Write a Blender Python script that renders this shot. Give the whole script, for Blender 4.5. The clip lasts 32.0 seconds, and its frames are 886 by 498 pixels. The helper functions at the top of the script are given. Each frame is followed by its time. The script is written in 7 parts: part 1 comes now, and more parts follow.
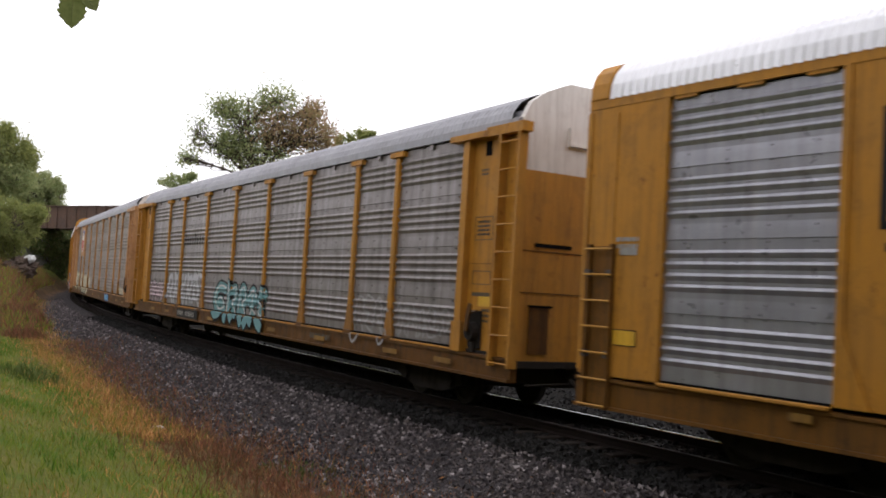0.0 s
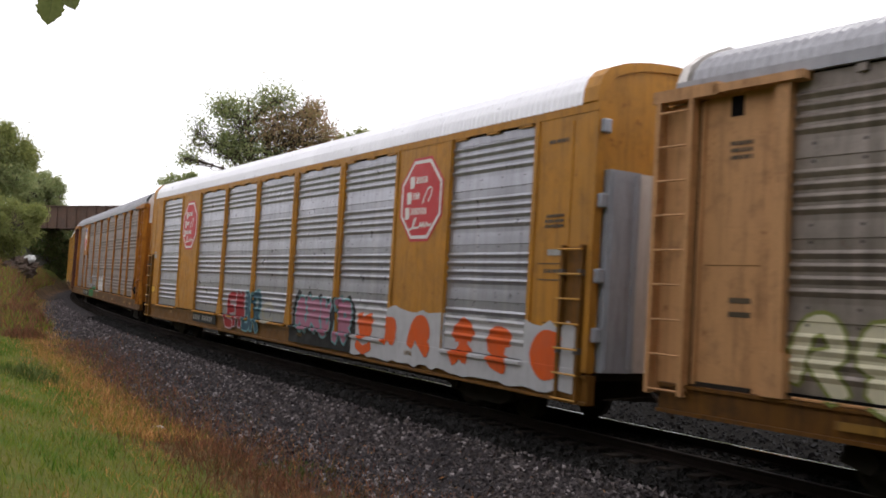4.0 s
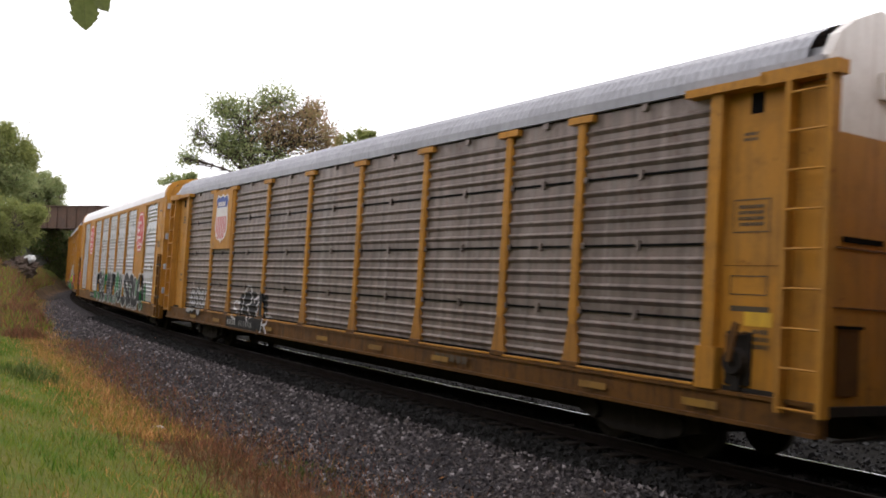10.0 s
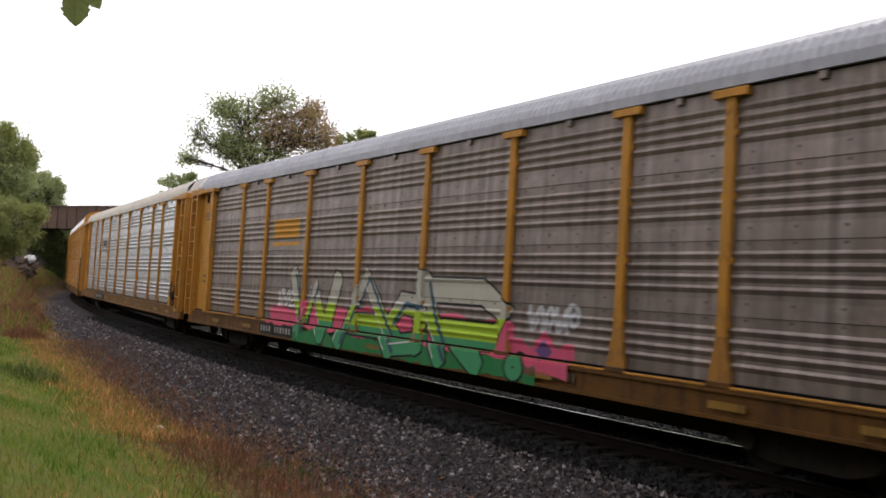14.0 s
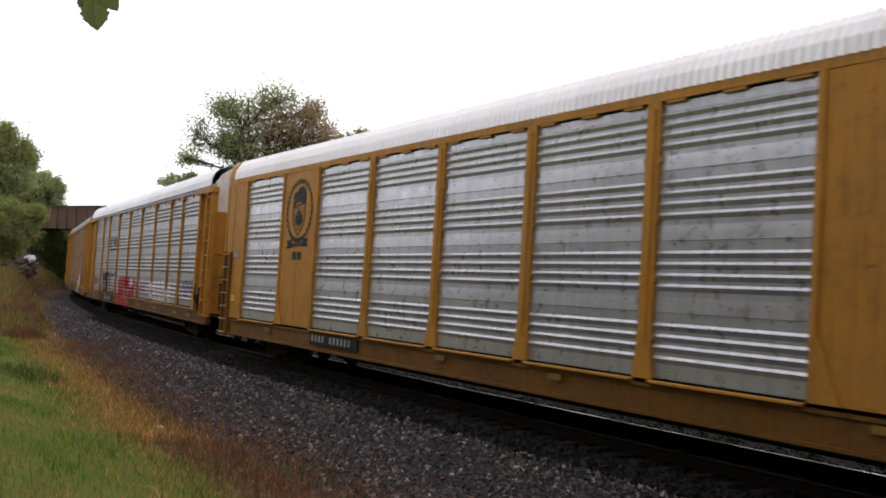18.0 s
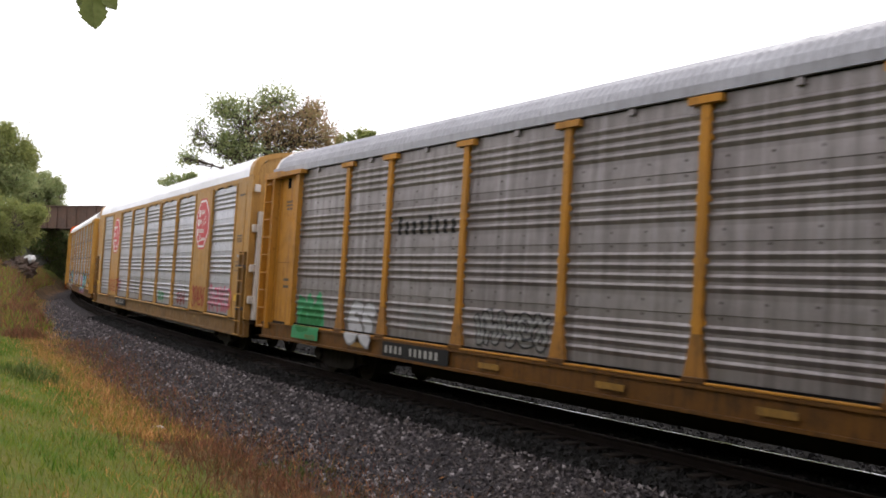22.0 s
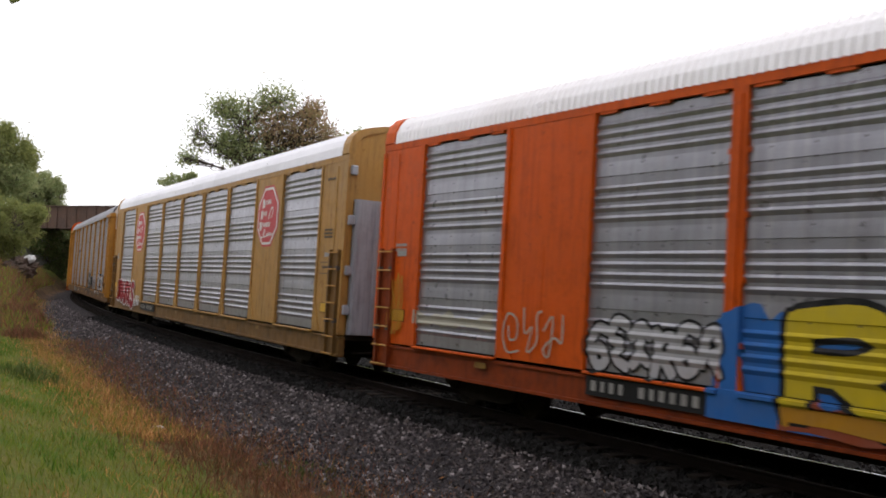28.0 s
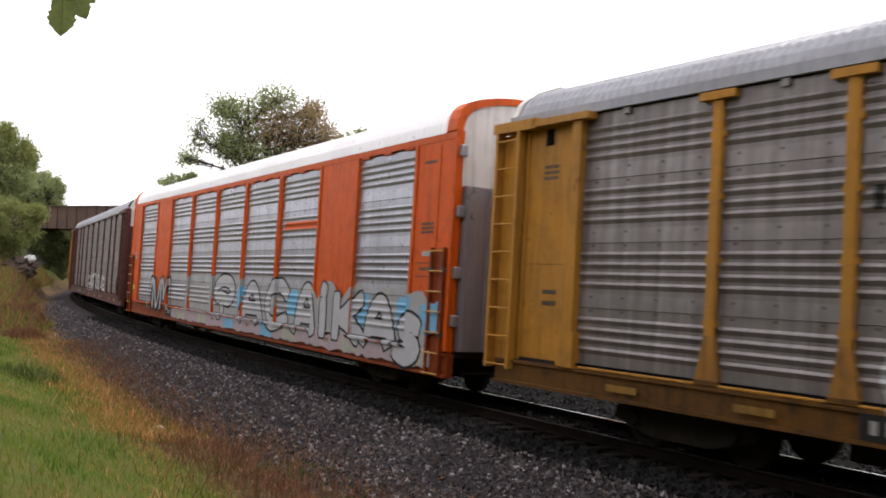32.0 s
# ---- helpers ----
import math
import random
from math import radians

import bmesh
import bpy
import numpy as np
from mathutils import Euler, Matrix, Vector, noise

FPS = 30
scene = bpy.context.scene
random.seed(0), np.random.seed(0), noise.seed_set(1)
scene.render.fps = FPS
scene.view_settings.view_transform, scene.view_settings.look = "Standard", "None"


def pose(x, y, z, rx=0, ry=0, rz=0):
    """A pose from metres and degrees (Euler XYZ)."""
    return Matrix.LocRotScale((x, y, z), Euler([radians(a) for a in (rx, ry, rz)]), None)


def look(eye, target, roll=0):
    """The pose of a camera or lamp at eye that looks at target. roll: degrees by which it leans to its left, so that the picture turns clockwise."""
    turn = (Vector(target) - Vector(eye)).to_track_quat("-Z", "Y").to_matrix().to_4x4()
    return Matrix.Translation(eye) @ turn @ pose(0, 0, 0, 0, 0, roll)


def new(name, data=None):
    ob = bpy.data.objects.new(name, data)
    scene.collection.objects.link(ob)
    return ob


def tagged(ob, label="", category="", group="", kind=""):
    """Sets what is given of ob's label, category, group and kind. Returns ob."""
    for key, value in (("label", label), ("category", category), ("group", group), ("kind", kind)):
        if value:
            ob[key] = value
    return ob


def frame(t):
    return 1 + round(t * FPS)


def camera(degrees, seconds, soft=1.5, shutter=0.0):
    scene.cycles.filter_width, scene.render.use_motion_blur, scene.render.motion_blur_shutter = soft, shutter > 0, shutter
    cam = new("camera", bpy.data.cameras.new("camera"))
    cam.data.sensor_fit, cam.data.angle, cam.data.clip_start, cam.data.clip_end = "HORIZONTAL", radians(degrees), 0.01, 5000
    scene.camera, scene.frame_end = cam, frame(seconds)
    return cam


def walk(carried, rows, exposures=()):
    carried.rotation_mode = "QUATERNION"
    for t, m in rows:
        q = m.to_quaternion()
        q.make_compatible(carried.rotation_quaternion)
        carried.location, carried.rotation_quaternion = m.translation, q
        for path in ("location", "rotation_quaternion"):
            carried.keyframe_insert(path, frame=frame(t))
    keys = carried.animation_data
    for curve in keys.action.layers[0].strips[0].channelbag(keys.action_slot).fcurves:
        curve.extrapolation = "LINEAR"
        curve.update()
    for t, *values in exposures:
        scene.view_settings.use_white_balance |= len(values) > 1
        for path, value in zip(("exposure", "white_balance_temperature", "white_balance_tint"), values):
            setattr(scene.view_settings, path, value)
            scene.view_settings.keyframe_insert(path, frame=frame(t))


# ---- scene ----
cam = camera(51.2, 32.0, soft=1.75, shutter=0.15)
EYE = (0.0, 0.0, 2.465)
# the camera opens up for the dark cars and closes down for the bright ones
walk(cam, [(0.0, pose(*EYE, 91.770, -1.761, 0)), (32.0, pose(*EYE, 91.770, -1.761, 0))],
     [(0.0, 0.48), (1.0, 0.71), (2.0, 0.70), (3.0, 0.58), (4.5, 0.40), (5.0, 0.45), (6.0, 0.58), (7.0, 0.76), (8.0, 0.77), (9.0, 0.70), (10.0, 0.68), (11.0, 0.62), (12.0, 0.50), (12.4, 0.32), (13.0, 0.28), (14.0, 0.52), (14.5, 0.52),
      (16.0, 0.36), (17.0, 0.34), (18.0, 0.26), (19.0, 0.32), (20.0, 0.42), (21.0, 0.55), (22.0, 0.74), (23.0, 0.70), (24.0, 0.42), (25.0, 0.42), (26.5, 0.57), (27.0, 0.52), (28.0, 0.36), (29.0, 0.40), (30.0, 0.40), (31.0, 0.70), (32.0, 0.68)])

# ---- plan: rail top is z = 0; the track is one long bend, s metres along it in the way of travel ----
TRACK_X, TRACK_Y, HEADING, BEND = 3.0, 15.777, -0.99104, 0.0026367
CANT = 1.97
LENGTH, BODY, TRUCKS = 28.4, 27.0, 20.1


def track(s):
    """Place and heading on the track's middle line."""
    a = HEADING + BEND * s
    return (TRACK_X + (math.sin(a) - math.sin(HEADING)) / BEND,
            TRACK_Y - (math.cos(a) - math.cos(HEADING)) / BEND, a)


def beside(s, u, z=0.0):
    """A place u metres to the camera's side of the track's middle line."""
    x, y, a = track(s)
    return (x + u * math.sin(a), y - u * math.cos(a), z)


def travelled(t):
    return 0.125 + 14.6506 * t + 0.011527 * t * t


def car_pose(k, t, slack=0.0):
    """Car k of the train at t seconds: it rides on the chord between its trucks, leaning into the bend."""
    s = travelled(t) - LENGTH * k + LENGTH / 2 + slack
    xa, ya, _ = track(s + TRUCKS / 2)
    xb, yb, _ = track(s - TRUCKS / 2)
    yaw = math.degrees(math.atan2(ya - yb, xa - xb))
    return pose((xa + xb) / 2, (ya + yb) / 2, 0.0, 0, 0, yaw) @ pose(0, 0, 0, -CANT, 0, 0)


# ---- light: an overcast sky, a little brighter high up behind the train ----
SUN_HEIGHT, SUN_TURN = 52.0, 57.0
world = bpy.data.worlds.new("overcast_sky")
scene.world = world
world.use_nodes = True
nt = world.node_tree
sky = nt.nodes.new("ShaderNodeTexSky")
sky.sky_type, sky.sun_disc = "NISHITA", False
sky.sun_elevation, sky.sun_rotation = radians(SUN_HEIGHT), radians(SUN_TURN)
cloud = nt.nodes.new("ShaderNodeMix")
cloud.data_type = "RGBA"
cloud.inputs[0].default_value = 0.88
cloud.inputs[7].default_value = (9.62, 9.3, 9.68, 1.0)
nt.links.new(sky.outputs["Color"], cloud.inputs[6])
nt.links.new(cloud.outputs[2], nt.nodes["Background"].inputs["Color"])
nt.nodes["Background"].inputs["Strength"].default_value = 0.13
sun = bpy.data.lights.new("sun", "SUN")
sun.energy, sun.angle, sun.color = 0.9, radians(25), (1.0, 0.97, 0.93)
sun_ob = new("sun", sun)
sun_ob.matrix_world = look((60 * math.sin(radians(SUN_TURN)), 60 * math.cos(radians(SUN_TURN)), 60 * math.tan(radians(SUN_HEIGHT))), (0, 0, 0))


# ---- materials ----
def nodes_of(name):
    m = bpy.data.materials.new(name)
    m.use_nodes = True
    return m, m.node_tree, m.node_tree.nodes["Principled BSDF"]


def link(tree, a, b):
    tree.links.new(a, b)


def value(tree, kind, **inputs):
    n = tree.nodes.new(kind)
    for k, v in inputs.items():
        n.inputs[k.replace("_", " ")].default_value = v
    return n


def coords(tree, scale=(1, 1, 1), shift=True):
    """Object coordinates, moved by a random amount from object to object."""
    tc, mp = tree.nodes.new("ShaderNodeTexCoord"), tree.nodes.new("ShaderNodeMapping")
    mp.inputs["Scale"].default_value = scale
    link(tree, tc.outputs["Object"], mp.inputs["Vector"])
    if shift:
        info, mul = tree.nodes.new("ShaderNodeObjectInfo"), tree.nodes.new("ShaderNodeMath")
        mul.operation = "MULTIPLY"
        mul.inputs[1].default_value = 37.0
        link(tree, info.outputs["Random"], mul.inputs[0])
        link(tree, mul.outputs[0], mp.inputs["Location"])
    return mp.outputs["Vector"]


def noise_of(tree, vec, scale, detail=5.0, rough=0.6):
    n = value(tree, "ShaderNodeTexNoise", Scale=scale, Detail=detail, Roughness=rough)
    link(tree, vec, n.inputs["Vector"])
    return n.outputs["Fac"]


def ramp(tree, fac, lo, hi, a=0.0, b=1.0):
    r = tree.nodes.new("ShaderNodeMapRange")
    for i, v in enumerate((lo, hi, a, b)):
        r.inputs[i + 1].default_value = v
    link(tree, fac, r.inputs[0])
    return r.outputs[0]


def mix(tree, fac, a, b):
    n = tree.nodes.new("ShaderNodeMix")
    n.data_type = "RGBA"
    for sock, v in ((n.inputs[6], a), (n.inputs[7], b)):
        if isinstance(v, tuple):
            sock.default_value = (*v, 1.0)
        else:
            link(tree, v, sock)
    if isinstance(fac, float):
        n.inputs[0].default_value = fac
    else:
        link(tree, fac, n.inputs[0])
    return n.outputs[2]


def times(tree, a, b):
    n = tree.nodes.new("ShaderNodeMath")
    n.operation = "MULTIPLY"
    for i, v in enumerate((a, b)):
        if isinstance(v, float):
            n.inputs[i].default_value = v
        else:
            link(tree, v, n.inputs[i])
    return n.outputs[0]


def bump(tree, bsdf, fac, strength, dist=0.01):
    b = value(tree, "ShaderNodeBump", Strength=strength, Distance=dist)
    link(tree, fac, b.inputs["Height"])
    link(tree, b.outputs["Normal"], bsdf.inputs["Normal"])


def painted(name, base, faded, grime, rough=0.55, metal=0.0, grime_amount=0.6, streak=0.5, rust=None, bump_strength=0.15, gloss=0.5, washed=None, columns=0.0, sheets=0.0):
    """Weathered paint or metal: faded patches, grime and rain-washed streaks running down, specks of rust, fine relief."""
    m, t, p = nodes_of(name)
    v = coords(t)
    c = mix(t, ramp(t, noise_of(t, v, 0.7), 0.35, 0.7), base, faded)
    run = noise_of(t, coords(t, (5.0, 5.0, 0.35)), 2.2, 6.0, 0.65)
    c = mix(t, times(t, ramp(t, run, 0.48, 0.72), streak), c, grime)
    c = mix(t, times(t, ramp(t, noise_of(t, v, 2.6, 8.0, 0.7), 0.5, 0.75), grime_amount), c, grime)
    if washed:
        rain = noise_of(t, coords(t, (3.2, 3.2, 0.10)), 2.0, 5.0, 0.6)
        c = mix(t, ramp(t, rain, 0.52, 0.72, 0.0, 0.75), c, washed)
        c = mix(t, ramp(t, noise_of(t, coords(t, (0.55, 0.55, 0.35)), 1.5, 3.0), 0.5, 0.75, 0.0, 0.35), c, grime)
    if columns:
        # dirt that runs down in columns below the rows of bolts
        wave = value(t, "ShaderNodeTexWave", Scale=0.87, Distortion=1.6, Detail=3.0)
        wave.inputs["Detail Scale"].default_value = 0.7
        link(t, coords(t, (1.0, 0.0, 0.10)), wave.inputs["Vector"])
        broken = times(t, ramp(t, wave.outputs["Fac"], 0.45, 0.95, 0.0, columns), ramp(t, noise_of(t, coords(t, (0.9, 0.9, 0.5)), 1.4, 3.0), 0.35, 0.6))
        c = mix(t, broken, c, grime)
    if sheets:
        # each roof sheet has aged a little differently from the next
        tc, sep = t.nodes.new("ShaderNodeTexCoord"), t.nodes.new("ShaderNodeSeparateXYZ")
        link(t, tc.outputs["Object"], sep.inputs[0])
        cell, wn = t.nodes.new("ShaderNodeMath"), t.nodes.new("ShaderNodeTexWhiteNoise")
        cell.operation, wn.noise_dimensions = "FLOOR", "1D"
        link(t, times(t, sep.outputs["X"], 0.80), cell.inputs[0])
        link(t, cell.outputs[0], wn.inputs["W"])
        c = mix(t, ramp(t, wn.outputs["Value"], 0.3, 1.0, 0.0, sheets), c, grime)
    fine = noise_of(t, v, 45.0, 3.0)
    c = mix(t, ramp(t, fine, 0.35, 0.8, 0.0, 0.25), c, grime)
    if rust:
        spots = ramp(t, noise_of(t, v, 3.4, 9.0, 0.75), 0.60, 0.70, 0.0, 0.85)
        c = mix(t, spots, c, rust)
    link(t, c, p.inputs["Base Color"])
    link(t, ramp(t, noise_of(t, v, 4.0), 0.3, 0.7, rough - 0.1, rough + 0.12), p.inputs["Roughness"])
    p.inputs["Metallic"].default_value = metal
    p.inputs["Specular IOR Level"].default_value = gloss
    if metal > 0.4:
        bump(t, p, noise_of(t, coords(t, (1.0, 1.0, 0.5)), 2.2, 2.0, 0.5), bump_strength, 0.02)
    else:
        bump(t, p, noise_of(t, v, 7.0, 8.0, 0.65), bump_strength, 0.02)
    return m


YELLOW = painted("yellow_paint", (0.49, 0.220, 0.024), (0.41, 0.200, 0.040), (0.13, 0.065, 0.025), rust=(0.12, 0.035, 0.012), grime_amount=0.5, gloss=0.2)
PALE_YELLOW = painted("pale_yellow_paint", (0.54, 0.275, 0.045), (0.47, 0.275, 0.075), (0.18, 0.09, 0.03), grime_amount=0.35, gloss=0.2)
# Rust and grime, with the shade on the sill face put into the colour.
RUSTY_SHADED_YELLOW = painted("rusty_shaded_yellow_paint", (0.1505, 0.063, 0.0098), (0.105, 0.0469, 0.0119), (0.0252, 0.0154, 0.0091), grime_amount=0.85, streak=0.7, rust=(0.0455, 0.014, 0.0063), gloss=0.2)
FADED_PINK = painted("faded_tan_paint", (0.55, 0.30, 0.14), (0.50, 0.27, 0.12), (0.14, 0.07, 0.035), rust=(0.14, 0.04, 0.015), gloss=0.2)
TAN = painted("tan_paint", (0.46, 0.245, 0.06), (0.40, 0.235, 0.08), (0.12, 0.065, 0.03), rust=(0.12, 0.04, 0.015), grime_amount=0.4, gloss=0.2)
ORANGE = painted("orange_paint", (0.665, 0.1, 0.004), (0.589, 0.092, 0.006), (0.19, 0.0288, 0.006), grime_amount=0.45, rust=(0.095, 0.024, 0.012), gloss=0.2)
# Sill paints: brake dust, plus shade on the low sills put into the colour.
GRIMY_SHADED_YELLOW = painted("brake_dust_shade_yellow", (0.182, 0.0798, 0.0119), (0.14, 0.063, 0.014), (0.042, 0.0252, 0.0112), grime_amount=0.75, streak=0.6, rust=(0.035, 0.014, 0.0063), gloss=0.2)
GRIMY_SHADED_TAN = painted("brake_dust_shade_tan", (0.21, 0.1106, 0.0315), (0.161, 0.0896, 0.0315), (0.056, 0.0336, 0.0168), grime_amount=0.75, streak=0.6, gloss=0.2)
GRIMY_SHADED_ORANGE = painted("brake_dust_shade_orange", (0.266, 0.04403, 0.007), (0.203, 0.03808, 0.0091), (0.049, 0.01547, 0.0084), grime_amount=0.75, streak=0.6, gloss=0.2)
GRIMED_SHADED = {YELLOW: GRIMY_SHADED_YELLOW, TAN: GRIMY_SHADED_TAN, ORANGE: GRIMY_SHADED_ORANGE}
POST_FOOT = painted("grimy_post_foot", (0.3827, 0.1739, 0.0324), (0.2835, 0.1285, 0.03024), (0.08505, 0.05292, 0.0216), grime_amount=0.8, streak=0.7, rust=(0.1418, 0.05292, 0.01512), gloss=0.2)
RUST_STAIN = painted("rust_stained_steel", (0.11, 0.030, 0.018), (0.075, 0.022, 0.016), (0.03, 0.014, 0.012), rough=0.8, grime_amount=0.7)
RUST_STREAKED = painted("rust_streaked_yellow", (0.47, 0.19, 0.02), (0.36, 0.135, 0.02), (0.10, 0.032, 0.014), grime_amount=0.8, streak=0.85, rust=(0.11, 0.035, 0.014), gloss=0.2)
WHITE = painted("white_paint", (0.72, 0.69, 0.66), (0.65, 0.60, 0.56), (0.30, 0.24, 0.20), grime_amount=0.3)
GALVANISED = painted("galvanised_steel", (0.3966, 0.4, 0.445), (0.3245, 0.33, 0.37), (0.1751, 0.165, 0.175), rough=0.35, metal=0.56, bump_strength=0.03, grime_amount=0.12, streak=0.4, washed=(0.4738, 0.455, 0.485), columns=0.18)
BRIGHT_STEEL = painted("bright_galvanised_steel", (0.58, 0.59, 0.63), (0.51, 0.52, 0.56), (0.25, 0.25, 0.26), rough=0.32, metal=0.66, bump_strength=0.03, grime_amount=0.10, streak=0.3, columns=0.18)
GREY_STEEL = painted("weathered_grey_steel", (0.2833, 0.256, 0.252), (0.2184, 0.197, 0.194), (0.103, 0.085, 0.082), rough=0.46, metal=0.5, grime_amount=0.4, washed=(0.3811, 0.36, 0.365), columns=0.42)
BROWN_STEEL = painted("dusty_brown_steel", (0.2754, 0.215, 0.1868), (0.204, 0.16, 0.1414), (0.0765, 0.062, 0.05252), rough=0.48, metal=0.45, grime_amount=0.7, rust=(0.1122, 0.05, 0.0303), washed=(0.357, 0.315, 0.2878), columns=0.42)
DARK_STEEL = painted("dark_dusty_steel", (0.208, 0.18, 0.1667), (0.156, 0.135, 0.1263), (0.0572, 0.048, 0.04242), rough=0.48, metal=0.45, grime_amount=0.7, rust=(0.1248, 0.045, 0.0303), washed=(0.3328, 0.3, 0.2828), columns=0.35)
PALE_STEEL = painted("pale_brown_steel", (0.306, 0.2635, 0.2295), (0.2465, 0.2125, 0.187), (0.0935, 0.0765, 0.06375), rough=0.46, metal=0.45, grime_amount=0.6, rust=(0.1105, 0.051, 0.034), washed=(0.374, 0.3272, 0.2932), columns=0.45)
DOOR_BLUE = painted("blue_grey_door_paint", (0.40, 0.43, 0.49), (0.34, 0.365, 0.42), (0.15, 0.15, 0.16), rough=0.5, grime_amount=0.4, streak=0.6)
ROOF_GREY = painted("grey_roof_steel", (0.36, 0.36, 0.385), (0.30, 0.30, 0.325), (0.16, 0.155, 0.16), rough=0.5, metal=0.3, grime_amount=0.30, bump_strength=0.05, sheets=0.22)
ROOF_PALE = painted("pale_roof_steel", (0.8715, 0.8715, 0.9), (0.819, 0.819, 0.8505), (0.525, 0.525, 0.546), rough=0.36, metal=0.30, grime_amount=0.10, streak=0.1, bump_strength=0.0, sheets=0.24)
ROOF_WHITE = painted("white_roof_paint", (0.87, 0.86, 0.87), (0.84, 0.82, 0.82), (0.55, 0.50, 0.48), rough=0.36, metal=0.30, grime_amount=0.08, streak=0.1, bump_strength=0.0, sheets=0.20)
ROOF_CREAM = painted("cream_roof_paint", (0.55, 0.50, 0.43), (0.46, 0.42, 0.36), (0.22, 0.19, 0.16), rough=0.6, grime_amount=0.4)
BLACK_STEEL = painted("black_running_gear", (0.022, 0.019, 0.017), (0.035, 0.028, 0.024), (0.010, 0.009, 0.008), rough=0.85, metal=0.0, grime_amount=0.5, gloss=0.15)
BOLT = painted("dark_bolt_steel", (0.10, 0.085, 0.08), (0.08, 0.06, 0.05), (0.04, 0.03, 0.03), rough=0.7)
GAP = painted("dark_gap", (0.008, 0.007, 0.007), (0.010, 0.009, 0.009), (0.005, 0.005, 0.005), rough=0.95, gloss=0.03)


def spray(name, colour, thin=0.25):
    """Sprayed graffiti paint: a little uneven and thin in places."""
    m, t, p = nodes_of(name)
    v = coords(t)
    c = mix(t, ramp(t, noise_of(t, v, 3.5, 6.0), 0.4, 0.75, 0.0, thin * 1.8), colour, tuple(0.55 * a + 0.07 for a in colour))
    c = mix(t, ramp(t, noise_of(t, coords(t, (4, 4, 0.5)), 3.0, 5.0), 0.5, 0.8, 0.0, thin), c, tuple(0.35 * a for a in colour))
    link(t, c, p.inputs["Base Color"])
    p.inputs["Roughness"].default_value = 0.6
    p.inputs["Specular IOR Level"].default_value = 0.15
    return m


SPRAY = {n: spray("spray_" + n, c) for n, c in dict(
    white=(0.62, 0.60, 0.60), grey=(0.36, 0.35, 0.35), dim=(0.23, 0.225, 0.22), silver=(0.46, 0.46, 0.48), black=(0.012, 0.012, 0.013), teal=(0.16, 0.32, 0.335),
    green=(0.02, 0.17, 0.05), lime=(0.35, 0.50, 0.03), mint=(0.05, 0.27, 0.115), red=(0.27, 0.010, 0.016), pink=(0.60, 0.09, 0.17),
    orange=(0.62, 0.10, 0.015), yellow=(0.58, 0.44, 0.02), blue=(0.03, 0.14, 0.42), sky=(0.18, 0.42, 0.62), purple=(0.13, 0.06, 0.20),
    gold=(0.50, 0.24, 0.02), cream=(0.62, 0.58, 0.42), rose=(0.42, 0.33, 0.35), sand=(0.42, 0.40, 0.33), brown=(0.16, 0.05, 0.025), slate=(0.035, 0.085, 0.12), mauve=(0.36, 0.15, 0.22), maroon=(0.16, 0.02, 0.05), plum=(0.045, 0.03, 0.06), brick=(0.30, 0.07, 0.03), olive=(0.20, 0.22, 0.06)).items()}
SIGN_RED = painted("sign_red", (0.52, 0.022, 0.03), (0.48, 0.03, 0.035), (0.22, 0.02, 0.02), grime_amount=0.25, streak=0.2)
SIGN_WHITE = painted("sign_white", (0.74, 0.72, 0.70), (0.68, 0.64, 0.60), (0.40, 0.34, 0.30), grime_amount=0.2, streak=0.2)
SIGN_BLUE = painted("sign_blue", (0.03, 0.06, 0.28), (0.04, 0.08, 0.30), (0.02, 0.03, 0.12), grime_amount=0.2, streak=0.2)
SIGN_BLACK = painted("sign_black", (0.02, 0.02, 0.021), (0.03, 0.03, 0.03), (0.012, 0.012, 0.012), grime_amount=0.2, gloss=0.1)
SIGN_YELLOW = painted("sign_yellow", (0.70, 0.40, 0.02), (0.66, 0.40, 0.03), (0.30, 0.16, 0.02), grime_amount=0.2)
OLD_REFLECTOR = painted("worn_yellow_reflector", (0.3, 0.156, 0.012), (0.216, 0.108, 0.018), (0.072, 0.036, 0.012), grime_amount=0.8, streak=0.6)
STENCIL = painted("stencil_paint", (0.36, 0.3528, 0.3312), (0.3024, 0.288, 0.2736), (0.1152, 0.1008, 0.0864), grime_amount=0.4)
DARK_STENCIL = painted("dark_stencil_paint", (0.05, 0.035, 0.02), (0.07, 0.05, 0.03), (0.10, 0.06, 0.02), grime_amount=0.4)


